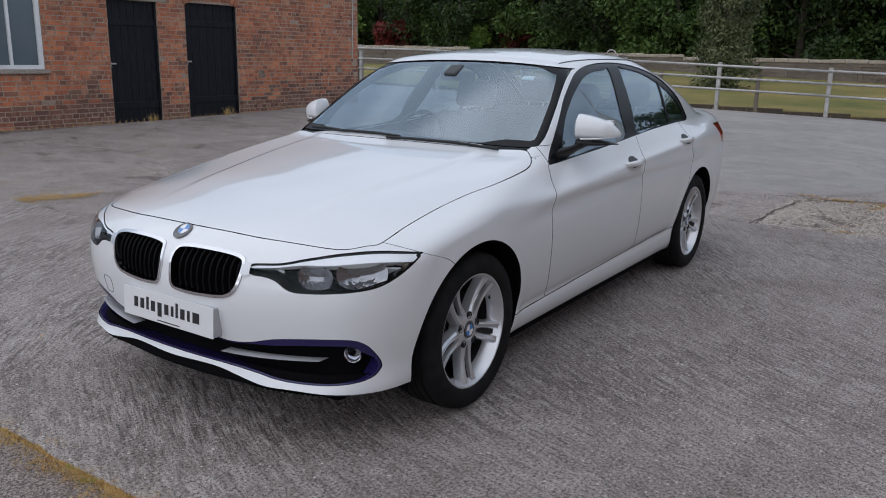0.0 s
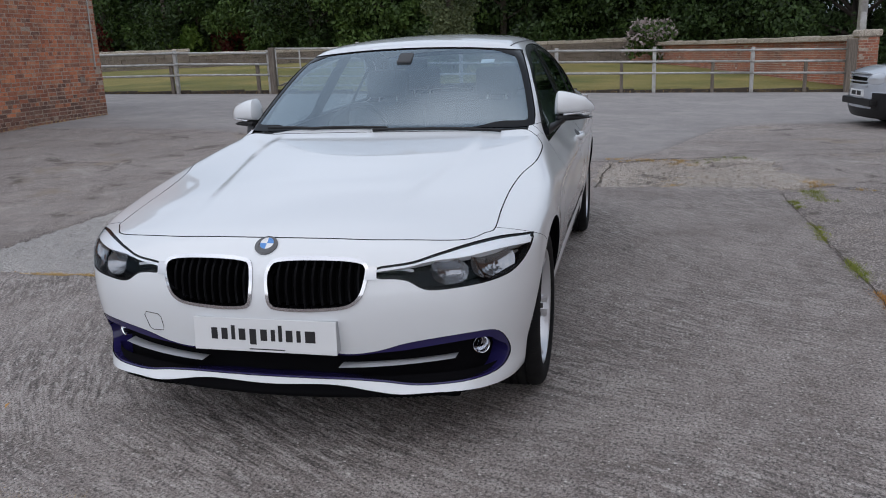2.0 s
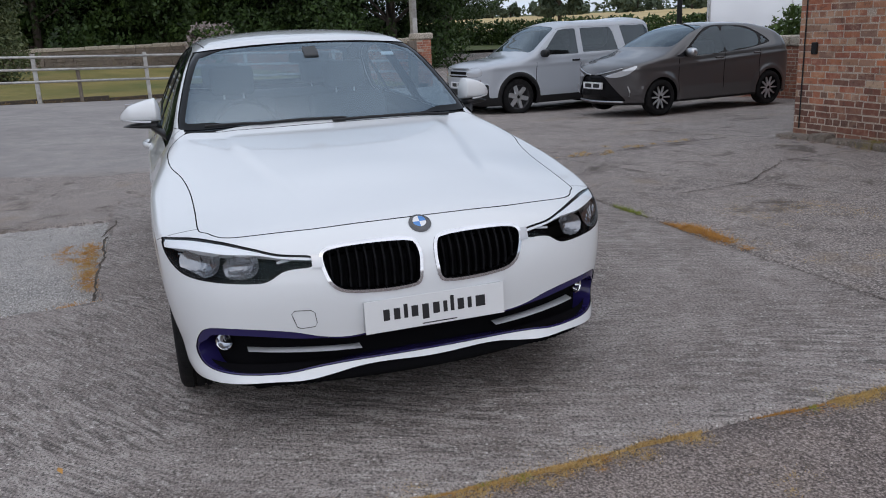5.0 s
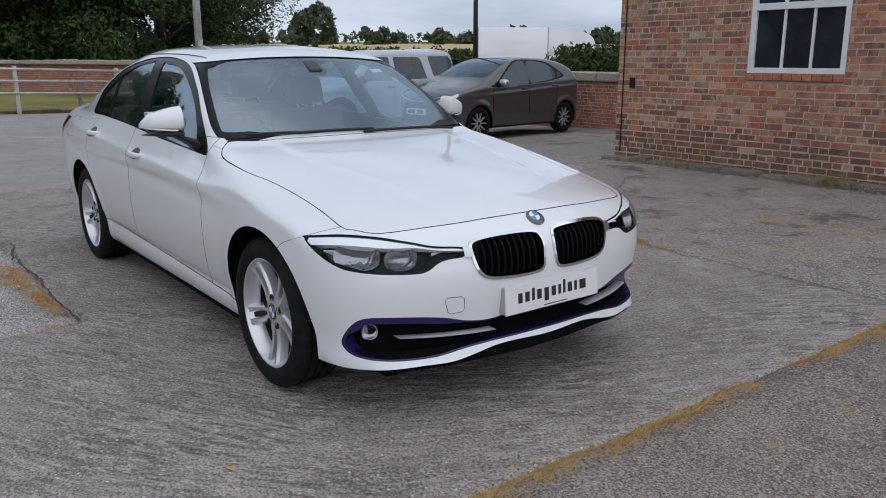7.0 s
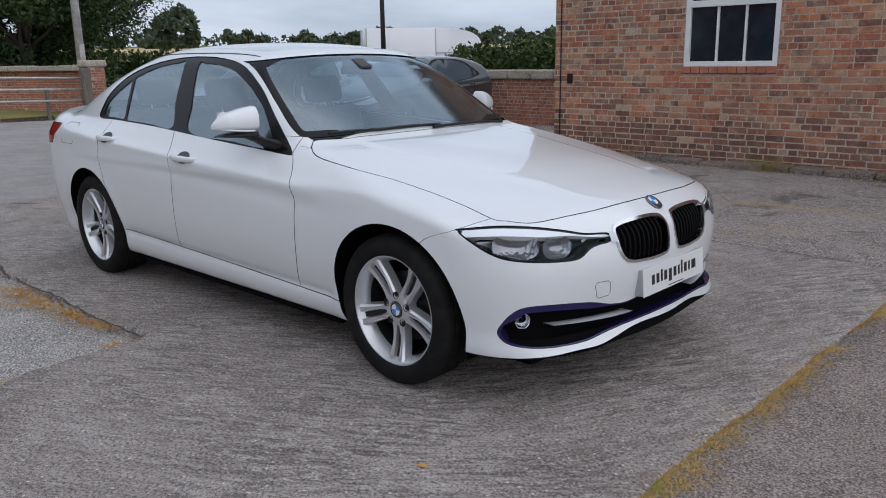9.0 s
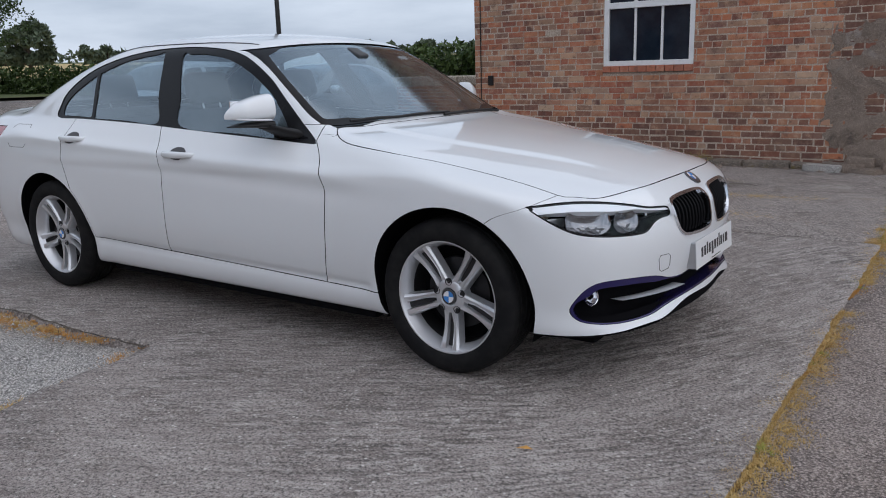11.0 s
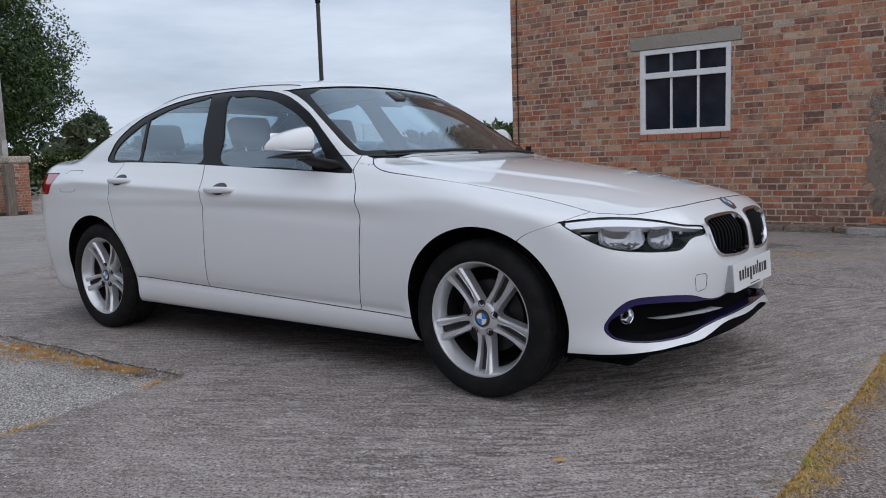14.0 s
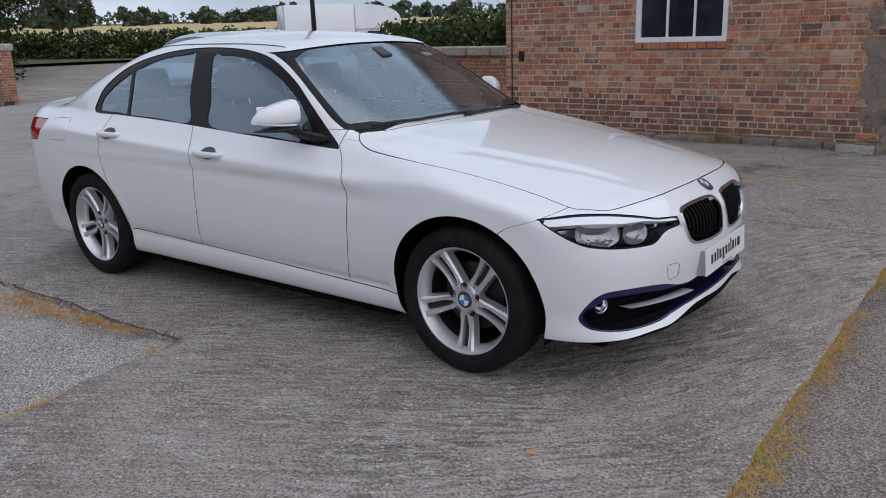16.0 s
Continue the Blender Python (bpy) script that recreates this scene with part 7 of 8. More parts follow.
for pts in (((0.80, 0.60), (0.835, 0.22), (0.848, -0.02)), ((0.83, 0.05), (0.80, -0.35), (0.735, -0.62))):
    path = []
    for (xa, ya), (xb, yb) in zip(pts, pts[1:]):
        xr, yr = np.linspace(xa, xb, 6), np.linspace(ya, yb, 6)
        path += [(x, y, z + 0.012) for x, y, z in zip(xr, yr, top_z(xr, yr))]
    wiper = part("wiper", tube(path, 0.008, 6), M_trim, car, "black wiper blade")

# washer cover on the bumper and fuel flap behind the rear door: fine shut lines
ring = []
for y, z in ((-0.42, 0.500), (-0.475, 0.502), (-0.485, 0.490), (-0.470, 0.442), (-0.455, 0.434), (-0.41, 0.438), (-0.403, 0.452), (-0.408, 0.490)):
    ring.append((nose_x(abs(y), z) + 0.0005, y, z))
part("washer_cover_seam", tube(ring, 0.0013, 5, closed=True), M_cup, car)
ring = []
for x, z in ((-1.62, 1.0), (-1.78, 1.0), (-1.80, 0.98), (-1.80, 0.88), (-1.78, 0.86), (-1.62, 0.86), (-1.60, 0.88), (-1.60, 0.98)):
    ring.append((x, -side_y(x, z) - 0.0003, z))
part("fuel_flap_seam", tube(ring, 0.0016, 5, closed=True), M_cup, car)
# roof mouldings
for sg in (1, -1):
    xr = np.linspace(0.10, -1.35, 26)
    yr = 0.565 - 0.03 * ((xr + 0.5) / 0.8) ** 2
    path = [(x, sg * y, z + 0.0005) for x, y, z in zip(xr, yr, top_z(xr, yr))]
    part("roof_moulding", tube(path, 0.0035, 6), M_cup, car)

# ---- cabin ----
part("cabin_floor", boxed((-1.5, -0.74, 0.22), (1.2, 0.74, 0.30), 0.02), M_dark, car)
bm = bmesh.new()
st = []
for y in np.linspace(-0.72, 0.72, 13):
    hump = 0.03 * math.exp(-((y + 0.36) / 0.2) ** 2)
    st.append([bm.verts.new((x, y, z)) for x, z in ((0.80, 0.985), (0.55, 1.000), (0.36, 0.985 + hump), (0.22, 0.94 + hump * 0.8), (0.20, 0.80), (0.36, 0.62), (0.8, 0.6))])
for r0, r1 in zip(st, st[1:]):
    for i in range(6):
        bm.faces.new((r0[i], r0[i + 1], r1[i + 1], r1[i]))
part("dashboard", bm, M_cabin, car, "dark grey dashboard", smooth=True, angle=40)
sw = part("steering_wheel", tube([(0.0, 0.185 * math.cos(a), 0.185 * math.sin(a)) for a in np.linspace(0, 2 * math.pi, 40, endpoint=False)], 0.015, 8, closed=True), M_trim, car, "black steering wheel", smooth=True)
sw.matrix_basis = Matrix.Translation((0.12, -0.36, 0.93)) @ Matrix.Rotation(radians(-22), 4, "Y")
part("wheel_spokes", boxed((-0.012, -0.18, -0.03), (0.012, 0.18, 0.02), 0.008), M_trim, sw)


def seat(x, y, w, rear=False):
    s = new("seat")
    s.parent = car
    m = Matrix.Translation((x, y, 0))
    part("cushion", boxed((-0.25, -w, 0.30), (0.28, w, 0.56), 0.06, 4, m), M_cabin, s, "dark cloth seat", smooth=True, angle=60)
    tilt = m @ Matrix.Translation((-0.22, 0, 0.50)) @ Matrix.Rotation(radians(-17), 4, "Y")
    part("backrest", boxed((-0.07, -w, 0.0), (0.07, w, 0.60), 0.055, 4, tilt), M_cabin, s, smooth=True, angle=60)
    for oy in ((0,) if not rear else (-0.36, 0.36)):
        head = tilt @ Matrix.Translation((0.0, oy, 0.60))
        part("headrest", boxed((-0.045, -0.135, 0.035), (0.055, 0.135, 0.215), 0.045, 4, head), M_cabin, s, "padded headrest", smooth=True, angle=60)
        for q in (-0.06, 0.06):
            part("headrest_post", tube([head @ Vector((0, q, -0.03)), head @ Vector((0, q, 0.06))], 0.006, 8), M_silver, s)


seat(-0.12, 0.36, 0.25)
seat(-0.12, -0.36, 0.25)
seat(-1.0, 0.0, 0.66, True)
part("parcel_shelf", boxed((-1.95, -0.68, 1.0), (-1.3, 0.68, 1.04), 0.02), M_cabin, car)
V, F = keep(*SKIN, lambda x, y, z: 1.36 - z, lambda x, y, z: y - 0.55, lambda x, y, z: x - 0.12, lambda x, y, z: -1.15 - x)
V, F = both_halves(V - gradient(V) * 0.03, F)
mesh_object("headlining", V, F, M_lining, car, label="pale grey headlining")
part("rear_view_mirror", boxed((-0.012, -0.11, -0.028), (0.012, 0.11, 0.028), 0.011, 3, Matrix.Translation((0.235, 0.0, 1.335)) @ Matrix.Rotation(radians(15), 4, "Y")), M_pod, car, "dark interior mirror", smooth=True, angle=50)
part("sensor_pod", boxed((-0.05, -0.04, -0.012), (0.05, 0.04, 0.010), 0.009, 3, Matrix.Translation((0.275, 0.0, 1.365)) @ Matrix.Rotation(radians(27), 4, "Y")), M_pod, car, smooth=True, angle=50)
part("screen_sticker", boxed((-0.002, -0.035, -0.016), (0.002, 0.035, 0.016), 0.0, 1, Matrix.Translation((0.245, 0.445, 1.335)) @ Matrix.Rotation(radians(-58), 4, "Y")), M_plate, car, "white screen sticker")
part("exhaust", tube([(-2.3, -0.42, 0.28), (-2.45, -0.42, 0.28)], 0.035, 16, caps=False), M_silver, car)
# the cabin and shoulders sit a little lower than the drawn sections
def settle(ob, low=0.55, k=0.94, belt=1.05, k_roof=0.975):
    for o in ob.children:
        if o.name.startswith("wheel") and o.data is None:
            continue
        for q in (o, *o.children_recursive):
            if q.data is None:
                continue
            m = Matrix.Identity(4)
            r = q
            while r is not car:
                m = r.matrix_basis @ m
                r = r.parent
            back = m.inverted()
            for v in q.data.vertices:
                w = m @ v.co
                if w.z > low:
                    w.z = low + (min(w.z, belt) - low) * k + max(0.0, w.z - belt) * k_roof
                    v.co = back @ w


settle(car)
# ---- the two other parked cars ----
def parked_car(name, label, at, heading, c):
    """A simpler car: c holds its stations and colours. Local x ahead, y left."""
    top, plan = spl(*c["top"]), spl(*c["plan"])
    belt, tum = spl(*c["belt"]), c["tumble"]

    def field(x, y, z):
        y = np.abs(y)
        over = np.clip(z - belt(x), 0, 2)
        side = y - plan(x) + tum * over + 0.10 * np.clip(0.45 - z, 0, 1) + 0.05 * np.clip(z - belt(x) + 0.25, 0, 0.25) * (1 if c["soft"] else 0.6)
        side = side - 0.012 * np.exp(-((z - belt(x) + 0.12) / 0.03) ** 2)
        for ax in c["axles"]:
            side = side - c["flare"] * np.exp(-((np.hypot(x - ax, z - c["rad"]) - c["rad"] * 1.22) / 0.06) ** 2)
        front = x - (c["front"] - c["nose"] * y**2 - 0.12 * y**6 - 0.35 * np.clip(0.35 - z, 0, 1))
        rear = (c["rear"] + 0.10 * y**2 + c["rake"] * np.clip(z - 0.85, 0, 1)) - x
        lid = z - (top(x) - 0.05 * (y / 0.7) ** 2.4)
        f = smax(side, front, c["round"])
        f = smax(f, rear, c["round"])
        f = smax(f, lid, 0.07)
        return smax(f, 0.20 - z, 0.04)
    skin = skin_grid(field, 110, 100, 36, c["rear"] + 0.75, c["front"] - 0.75, 0.62)
    thing = tagged(new(name), label, "car", "parked cars")
    thing.matrix_basis = Matrix.Translation(at) @ Matrix.Rotation(heading, 4, "Z")

    def grad(P):
        return gradient(P, field)

    def shell(nm, mat, tests, shift=0.0, lab="", halves=True):
        V, F = keep(*skin, *tests)
        if shift:
            V = V - grad(V) * shift
        V, F = both_halves(V, F)
        return mesh_object(nm, V, F, mat, thing, label=lab)
    panes = [poly_sdf(p, c["curve"]) for p in c["panes"]]
    dlo_ = poly_sdf(c["dlo"], 4)
    fd = lambda x, y, z: np.where(y > 0.35, dlo_(x, z), 1)
    arch = lambda x, y, z: np.minimum.reduce([np.hypot(x - ax, z - c["rad"]) - c["rad"] * 1.14 for ax in c["axles"]])
    scr = poly_sdf(c["screen"], 4)
    fs = lambda x, y, z: np.where((z > belt(x) + 0.02) & (x > 0), scr(x, y), 1)
    grille = poly_sdf(c["grille"], 3)
    fg = lambda x, y, z: np.where(x > c["front"] - 0.6, grille(y, z), 1)
    lampp = poly_sdf(c["lamp"], 3)
    fl = lambda x, y, z: np.where(x > c["front"] - 1.0, lampp(0.74 * y - 0.67 * x, z), 1)
    clad = c["clad"]
    fc = lambda x, y, z: clad(x, y, z)
    shell("body", c["paint"], [outside(arch, 0), outside(fd, 0), outside(fs, 0), outside(fg, 0), outside(fl, 0), outside(fc, 0)], 0, c["body_label"])
    shell("cladding", M_trim, [outside(arch, 0), inside(fc, 0), outside(fg, 0)], -0.004, "black plastic cladding")
    V, F = keep(*skin, lambda x, y, z: 0.3 - y, inside(fd, 0), outside(lambda x, y, z: np.minimum.reduce([p(x, z) for p in panes]), 0))
    V = V - grad(V) * 0.004
    for sg in (1, -1):
        mesh_object("window_trim", V * (1, sg, 1), F if sg > 0 else F[:, ::-1], c["pillar"], thing)
    for k, p in enumerate(panes):
        V, F = keep(*skin, lambda x, y, z: 0.3 - y, lambda x, y, z, p=p: p(x, z))
        V = V - grad(V) * 0.007
        for sg in (1, -1):
            mesh_object("side_window", V * (1, sg, 1), F if sg > 0 else F[:, ::-1], M_tint, thing)
    shell("windscreen", M_tint, [inside(fs, 0.006)], 0.004)
    shell("grille", M_gloss, [inside(fg, 0)], 0.02, "black front grille")
    for sg in (1, -1):
        V, F = keep(*skin, inside(fl, 0.002))
        mesh_object("headlamp", V * (1, sg, 1), F if sg > 0 else F[:, ::-1], M_farlamp, thing, label="clear headlamp")
    inner = shell("inner_shell", M_dark, [outside(arch, 0), outside(fd, -0.01), outside(fs, -0.01)], 0.05)
    R = c["rad"]
    prof = [(R * 0.70, 0.085), (R * 0.80, 0.098), (R * 0.92, 0.095), (R * 0.985, 0.080), (R, 0.055), (R, -0.055), (R * 0.985, -0.08), (R * 0.8, -0.095)]
    tyre_me = part("tyre", lathe(prof, 48), M_rubber, None, smooth=True, angle=40)
    rim_me = part("rim", lathe([(0.0005, 0.060), (0.05, 0.062), (0.06, 0.045), (R * 0.60, 0.045), (R * 0.64, 0.075), (R * 0.70, 0.088), (R * 0.715, 0.080)], 40), c["rim_back"], None, smooth=True, angle=30)
    bm = bmesh.new()
    st = []
    for r in np.linspace(0.03, R * 0.68, 5):
        w = c["spoke_w"] * (1 - 0.25 * r / R)
        st.append([bm.verts.new(q) for q in ((-w, 0.05, r), (-w * 0.7, 0.078, r), (w * 0.7, 0.078, r), (w, 0.05, r))])
    for a, b in zip(st, st[1:]):
        for i in range(3):
            bm.faces.new((a[i], a[i + 1], b[i + 1], b[i]))
    spoke_me = part("spoke", bm, c["rim_face"], None)
    for ax in c["axles"]:
        for sg in (1, -1):
            w = new("wheel")
            w.parent = thing
            w.matrix_basis = Matrix.Translation((ax, sg * (c["track"]), R)) @ Matrix.Rotation(0 if sg > 0 else math.pi, 4, "Z")
            for nm, src, ms in (("tyre", tyre_me, [Matrix.Identity(4)]), ("rim", rim_me, [Matrix.Identity(4)]), ("spoke", spoke_me, [Matrix.Rotation(2 * math.pi * k / c["spokes"] + 0.3, 4, "Y") for k in range(c["spokes"])])):
                for m in ms:
                    o = new(nm, src.data)
                    o.parent = w
                    o.matrix_basis = m
        bm = bmesh.new()
        rows = []
        for yy in (-c["track"] - 0.02, c["track"] + 0.02):
            rows.append([bm.verts.new((ax + R * 1.16 * math.cos(a), yy, R + R * 1.16 * math.sin(a))) for a in np.linspace(-0.3, math.pi + 0.3, 20)])
        for i in range(19):
            bm.faces.new((rows[0][i], rows[0][i + 1], rows[1][i + 1], rows[1][i]))
        part("wheel_housing", bm, M_dark, thing)
    for o in (tyre_me, rim_me, spoke_me):
        bpy.data.objects.remove(o)
    px = float(root(lambda m: field(m, np.full(1, 0.0), np.full(1, c["plate_z"])), 1.0, 2.6, 1)[0])
    pl = part("number_plate", boxed((px - 0.02, -0.26, c["plate_z"] - 0.056), (px + 0.012, 0.26, c["plate_z"] + 0.056), 0.004), M_plate, thing, "white number plate")
    part("plate_bar", boxed((px + 0.012, -0.20, c["plate_z"] - 0.034), (px + 0.0135, -0.02, c["plate_z"] + 0.034)), M_black, pl)
    part("plate_bar", boxed((px + 0.012, 0.03, c["plate_z"] - 0.034), (px + 0.0135, 0.20, c["plate_z"] + 0.034)), M_black, pl)
    for sg in (1, -1):
        mx, mz = c["mirror"]
        my = plan(np.array([mx]))[0] - 0.02
        mm = part("door_mirror", blob(0.07, 0.11, 0.075, 2.6, 20, 12), c["mirror_mat"], thing, smooth=True)
        mm.matrix_basis = Matrix.Translation((mx, sg * (my + 0.08), mz))
        part("mirror_foot", tube([(mx + 0.04, sg * (my - 0.08), mz - 0.05), (mx, sg * (my + 0.05), mz - 0.03)], 0.025, 8), M_trim, thing)
        for hx, hz in c["handles"]:
            yy = float(root(lambda m: field(np.full(1, hx), m, np.full(1, hz)), 0.2, 1.2, 1)[0])
            part("door_handle", boxed((hx - 0.09, sg * yy - 0.02, hz - 0.018), (hx + 0.09, sg * yy + 0.02, hz + 0.018), 0.012), c["handle_mat"], thing)
        for sx in c["seams"]:
            zz = np.linspace(0.36, 0.98, 10)
            ys = root(lambda m: field(np.full(10, sx) + 0.03 * np.sin(zz * 3), m, zz), 0.2, 1.2, 10)
            part("door_seam", tube([(sx + 0.03 * math.sin(z * 3), sg * y, z) for z, y in zip(zz, ys)], 0.005, 5), M_dark, thing)
    part("cabin", boxed((-1.3, -0.6, 0.5), (0.9, 0.6, 0.92), 0.1, 2), M_cabin, thing)
    for sy in (-0.36, 0.36):
        part("seat_back", boxed((-0.16, sy - 0.22, 0.6), (0.0, sy + 0.22, 1.18), 0.06, 3), M_cabin, thing, smooth=True)
    return thing, field


M_tint = glass("tinted_glass", (0.16, 0.20, 0.215), 0.07, 4.0)
M_farlamp = material("lamp_glass", (0.55, 0.57, 0.60), 0.12, 0.3, Coat_Weight=1.0)
M_bronze = paint("brown_grey_paint", (0.048, 0.044, 0.046), rough=0.35)
M_pale = paint("pale_silver_paint", (0.40, 0.43, 0.475), rough=0.35)
M_vanwhite = paint("van_white_paint", (0.78, 0.80, 0.83), rough=0.4)
HB = math.atan2(-0.99, 0.11)
h_dir, left = Vector((math.cos(HB), math.sin(HB))), Vector((-math.sin(HB), math.cos(HB)))


def stand(front_wheel, ax, track, R, z):
    """Place of the car's middle from where the outer face of its front left wheel stands."""
    p = Vector(front_wheel) - h_dir * ax - left * (track + 0.09)
    return (p.x, p.y, z)


hatch, _ = parked_car("hatchback_car", "brown grey five-door hatchback parked beside the low wall", stand((-6.93, 7.24), 1.255, 0.75, 0.30, float(land(-7.3, 8.4))), HB, dict(
    top=([-2.0, -1.88, -1.72, -1.5, -1.1, -0.5, 0.0, 0.35, 0.75, 1.05, 1.3, 1.7, 1.95, 2.1], [0.75, 0.98, 1.18, 1.33, 1.445, 1.50, 1.485, 1.41, 1.24, 1.09, 1.02, 0.92, 0.81, 0.64]),
    plan=([-2.0, -1.6, -1.0, 0.0, 1.0, 1.5, 2.1], [0.76, 0.82, 0.845, 0.848, 0.845, 0.835, 0.76]), belt=([-2, -1, 0, 1, 2], [1.06, 1.02, 0.97, 0.93, 0.90]), tumble=0.42, soft=True,
    axles=(1.255, -1.255), rad=0.30, flare=0.022, front=2.06, nose=0.42, rear=-1.90, rake=0.35, round=0.22, track=0.75,
    panes=[[(0.62, 1.0), (0.30, 1.30), (0.06, 1.40), (-0.14, 1.41), (-0.12, 1.0)], [(-0.20, 1.01), (-0.22, 1.41), (-0.7, 1.375), (-0.97, 1.27), (-0.95, 1.08), (-0.5, 1.03)], [(-1.04, 1.10), (-1.08, 1.22), (-1.16, 1.17), (-1.16, 1.13)]],
    dlo=[(0.95, 0.955), (0.75, 1.03), (0.32, 1.33), (0.06, 1.43), (-0.3, 1.44), (-0.75, 1.40), (-1.05, 1.27), (-1.22, 1.16), (-1.20, 1.10), (-0.6, 1.01), (0.2, 0.965)],
    screen=[(0.98, 0.0), (0.95, 0.4), (0.86, 0.66), (0.5, 0.62), (0.16, 0.55), (0.12, 0.2), (0.12, -0.2), (0.98, -0.2)],
    grille=[(0.0, 0.70), (0.24, 0.69), (0.40, 0.55), (0.58, 0.37), (0.63, 0.30), (0.58, 0.265), (0.0, 0.26), (-0.3, 0.3), (-0.3, 0.69)],
    lamp=[(-1.12, 0.69), (-0.95, 0.74), (-0.70, 0.82), (-0.58, 0.86), (-0.60, 0.80), (-0.74, 0.70), (-0.92, 0.66), (-1.1, 0.665)],
    clad=lambda x, y, z: z - 0.235 + 0 * x, curve=4, pillar=M_gloss, paint=M_bronze, body_label="brown grey metallic body", rim_back=M_dark, rim_face=M_alloy, spoke_w=0.015, spokes=10, plate_z=0.52,
    mirror=(0.68, 1.02), mirror_mat=M_silver, handles=((-0.02, 0.90), (-0.92, 0.94)), handle_mat=M_bronze, seams=(0.86, -0.16, -1.0)))
rover, rf = parked_car("estate_suv", "pale silver five-door off-roader with black bumpers parked in the yard", stand((-9.56, 5.81), 1.28, 0.77, 0.345, float(land(-10, 7)) - 0.01), HB, dict(
    top=([-2.25, -2.12, -1.95, -1.2, -0.5, 0.1, 0.38, 0.65, 0.95, 1.15, 1.6, 2.0, 2.15, 2.3], [1.2, 1.60, 1.70, 1.735, 1.735, 1.70, 1.60, 1.40, 1.20, 1.12, 1.06, 0.98, 0.88, 0.75]),
    plan=([-2.3, -1.8, -1.0, 0.0, 1.0, 1.6, 2.3], [0.83, 0.865, 0.88, 0.88, 0.878, 0.87, 0.80]), belt=([-2, -1, 0, 1, 2], [1.10, 1.09, 1.07, 1.05, 1.03]), tumble=0.30, soft=False,
    axles=(1.28, -1.28), rad=0.345, flare=0.03, front=2.17, nose=0.22, rear=-2.15, rake=0.10, round=0.16, track=0.77,
    panes=[[(0.72, 1.11), (0.40, 1.45), (0.28, 1.56), (0.10, 1.585), (-0.12, 1.585), (-0.12, 1.10)], [(-0.24, 1.12), (-0.24, 1.585), (-0.95, 1.585), (-1.02, 1.5), (-1.10, 1.13)], [(-1.30, 1.18), (-1.22, 1.60), (-1.85, 1.60), (-1.95, 1.5), (-1.97, 1.2)]],
    dlo=[(0.80, 1.085), (0.42, 1.48), (0.28, 1.59), (0.05, 1.61), (-0.5, 1.61), (-1.0, 1.61), (-1.5, 1.62), (-1.90, 1.62), (-2.0, 1.5), (-2.0, 1.17), (-1.3, 1.11), (-0.3, 1.08)],
    screen=[(0.98, 0.0), (0.95, 0.45), (0.90, 0.70), (0.6, 0.66), (0.32, 0.60), (0.28, 0.2), (0.28, -0.2), (0.98, -0.2)],
    grille=[(0.0, 0.86), (0.34, 0.85), (0.36, 0.76), (0.0, 0.75), (-0.3, 0.78), (-0.3, 0.84)],
    lamp=[(-1.16, 0.76), (-1.15, 0.90), (-0.86, 0.93), (-0.82, 0.78)],
    clad=lambda x, y, z: np.minimum.reduce([z - np.where(np.abs(x) > 1.7, 0.36, 0.34), np.hypot(x - 1.28, z - 0.345) - 0.475, np.hypot(x + 1.28, z - 0.345) - 0.475, np.maximum.reduce([1.62 - x, z - 0.62, np.abs(y - 0.66) - 0.16])]),
    curve=0, pillar=M_pale, paint=M_pale, body_label="pale silver body", rim_back=M_disc, rim_face=M_alloy, spoke_w=0.052, spokes=6, plate_z=0.60,
    mirror=(0.72, 1.14), mirror_mat=M_trim, handles=((-0.05, 0.98), (-1.05, 0.98)), handle_mat=M_trim, seams=(0.86, -0.18, -1.14)))
part("bumper_lip", tube([(2.02 - 0.42 * y * y, y, 0.25) for y in np.linspace(-0.60, 0.60, 15)], 0.018, 8), M_silver, hatch, "silver bumper lip", smooth=True)
for sg in (1, -1):
    part("fog_trim", tube([(1.86, sg * 0.70, 0.52), (1.84, sg * 0.74, 0.42), (1.82, sg * 0.70, 0.35)], 0.012, 8), M_silver, hatch)
    part("lamp_strip", tube([(2.055 - 0.45 * y * y, sg * y, 0.70 + 0.11 * (y / 0.6) ** 1.5) for y in np.linspace(0.06, 0.60, 9)], 0.010, 8), M_silver, hatch, "chrome strip to the headlamp", smooth=True)
for z in (0.92, 0.79, 0.72):
    part("grille_bar", boxed((2.10, -0.36, z - 0.012), (2.165, 0.36, z + 0.012), 0.008), M_pale, rover)
part("lower_bumper", boxed((2.02, -0.62, 0.40), (2.19, 0.62, 0.52), 0.03), M_trim, rover)


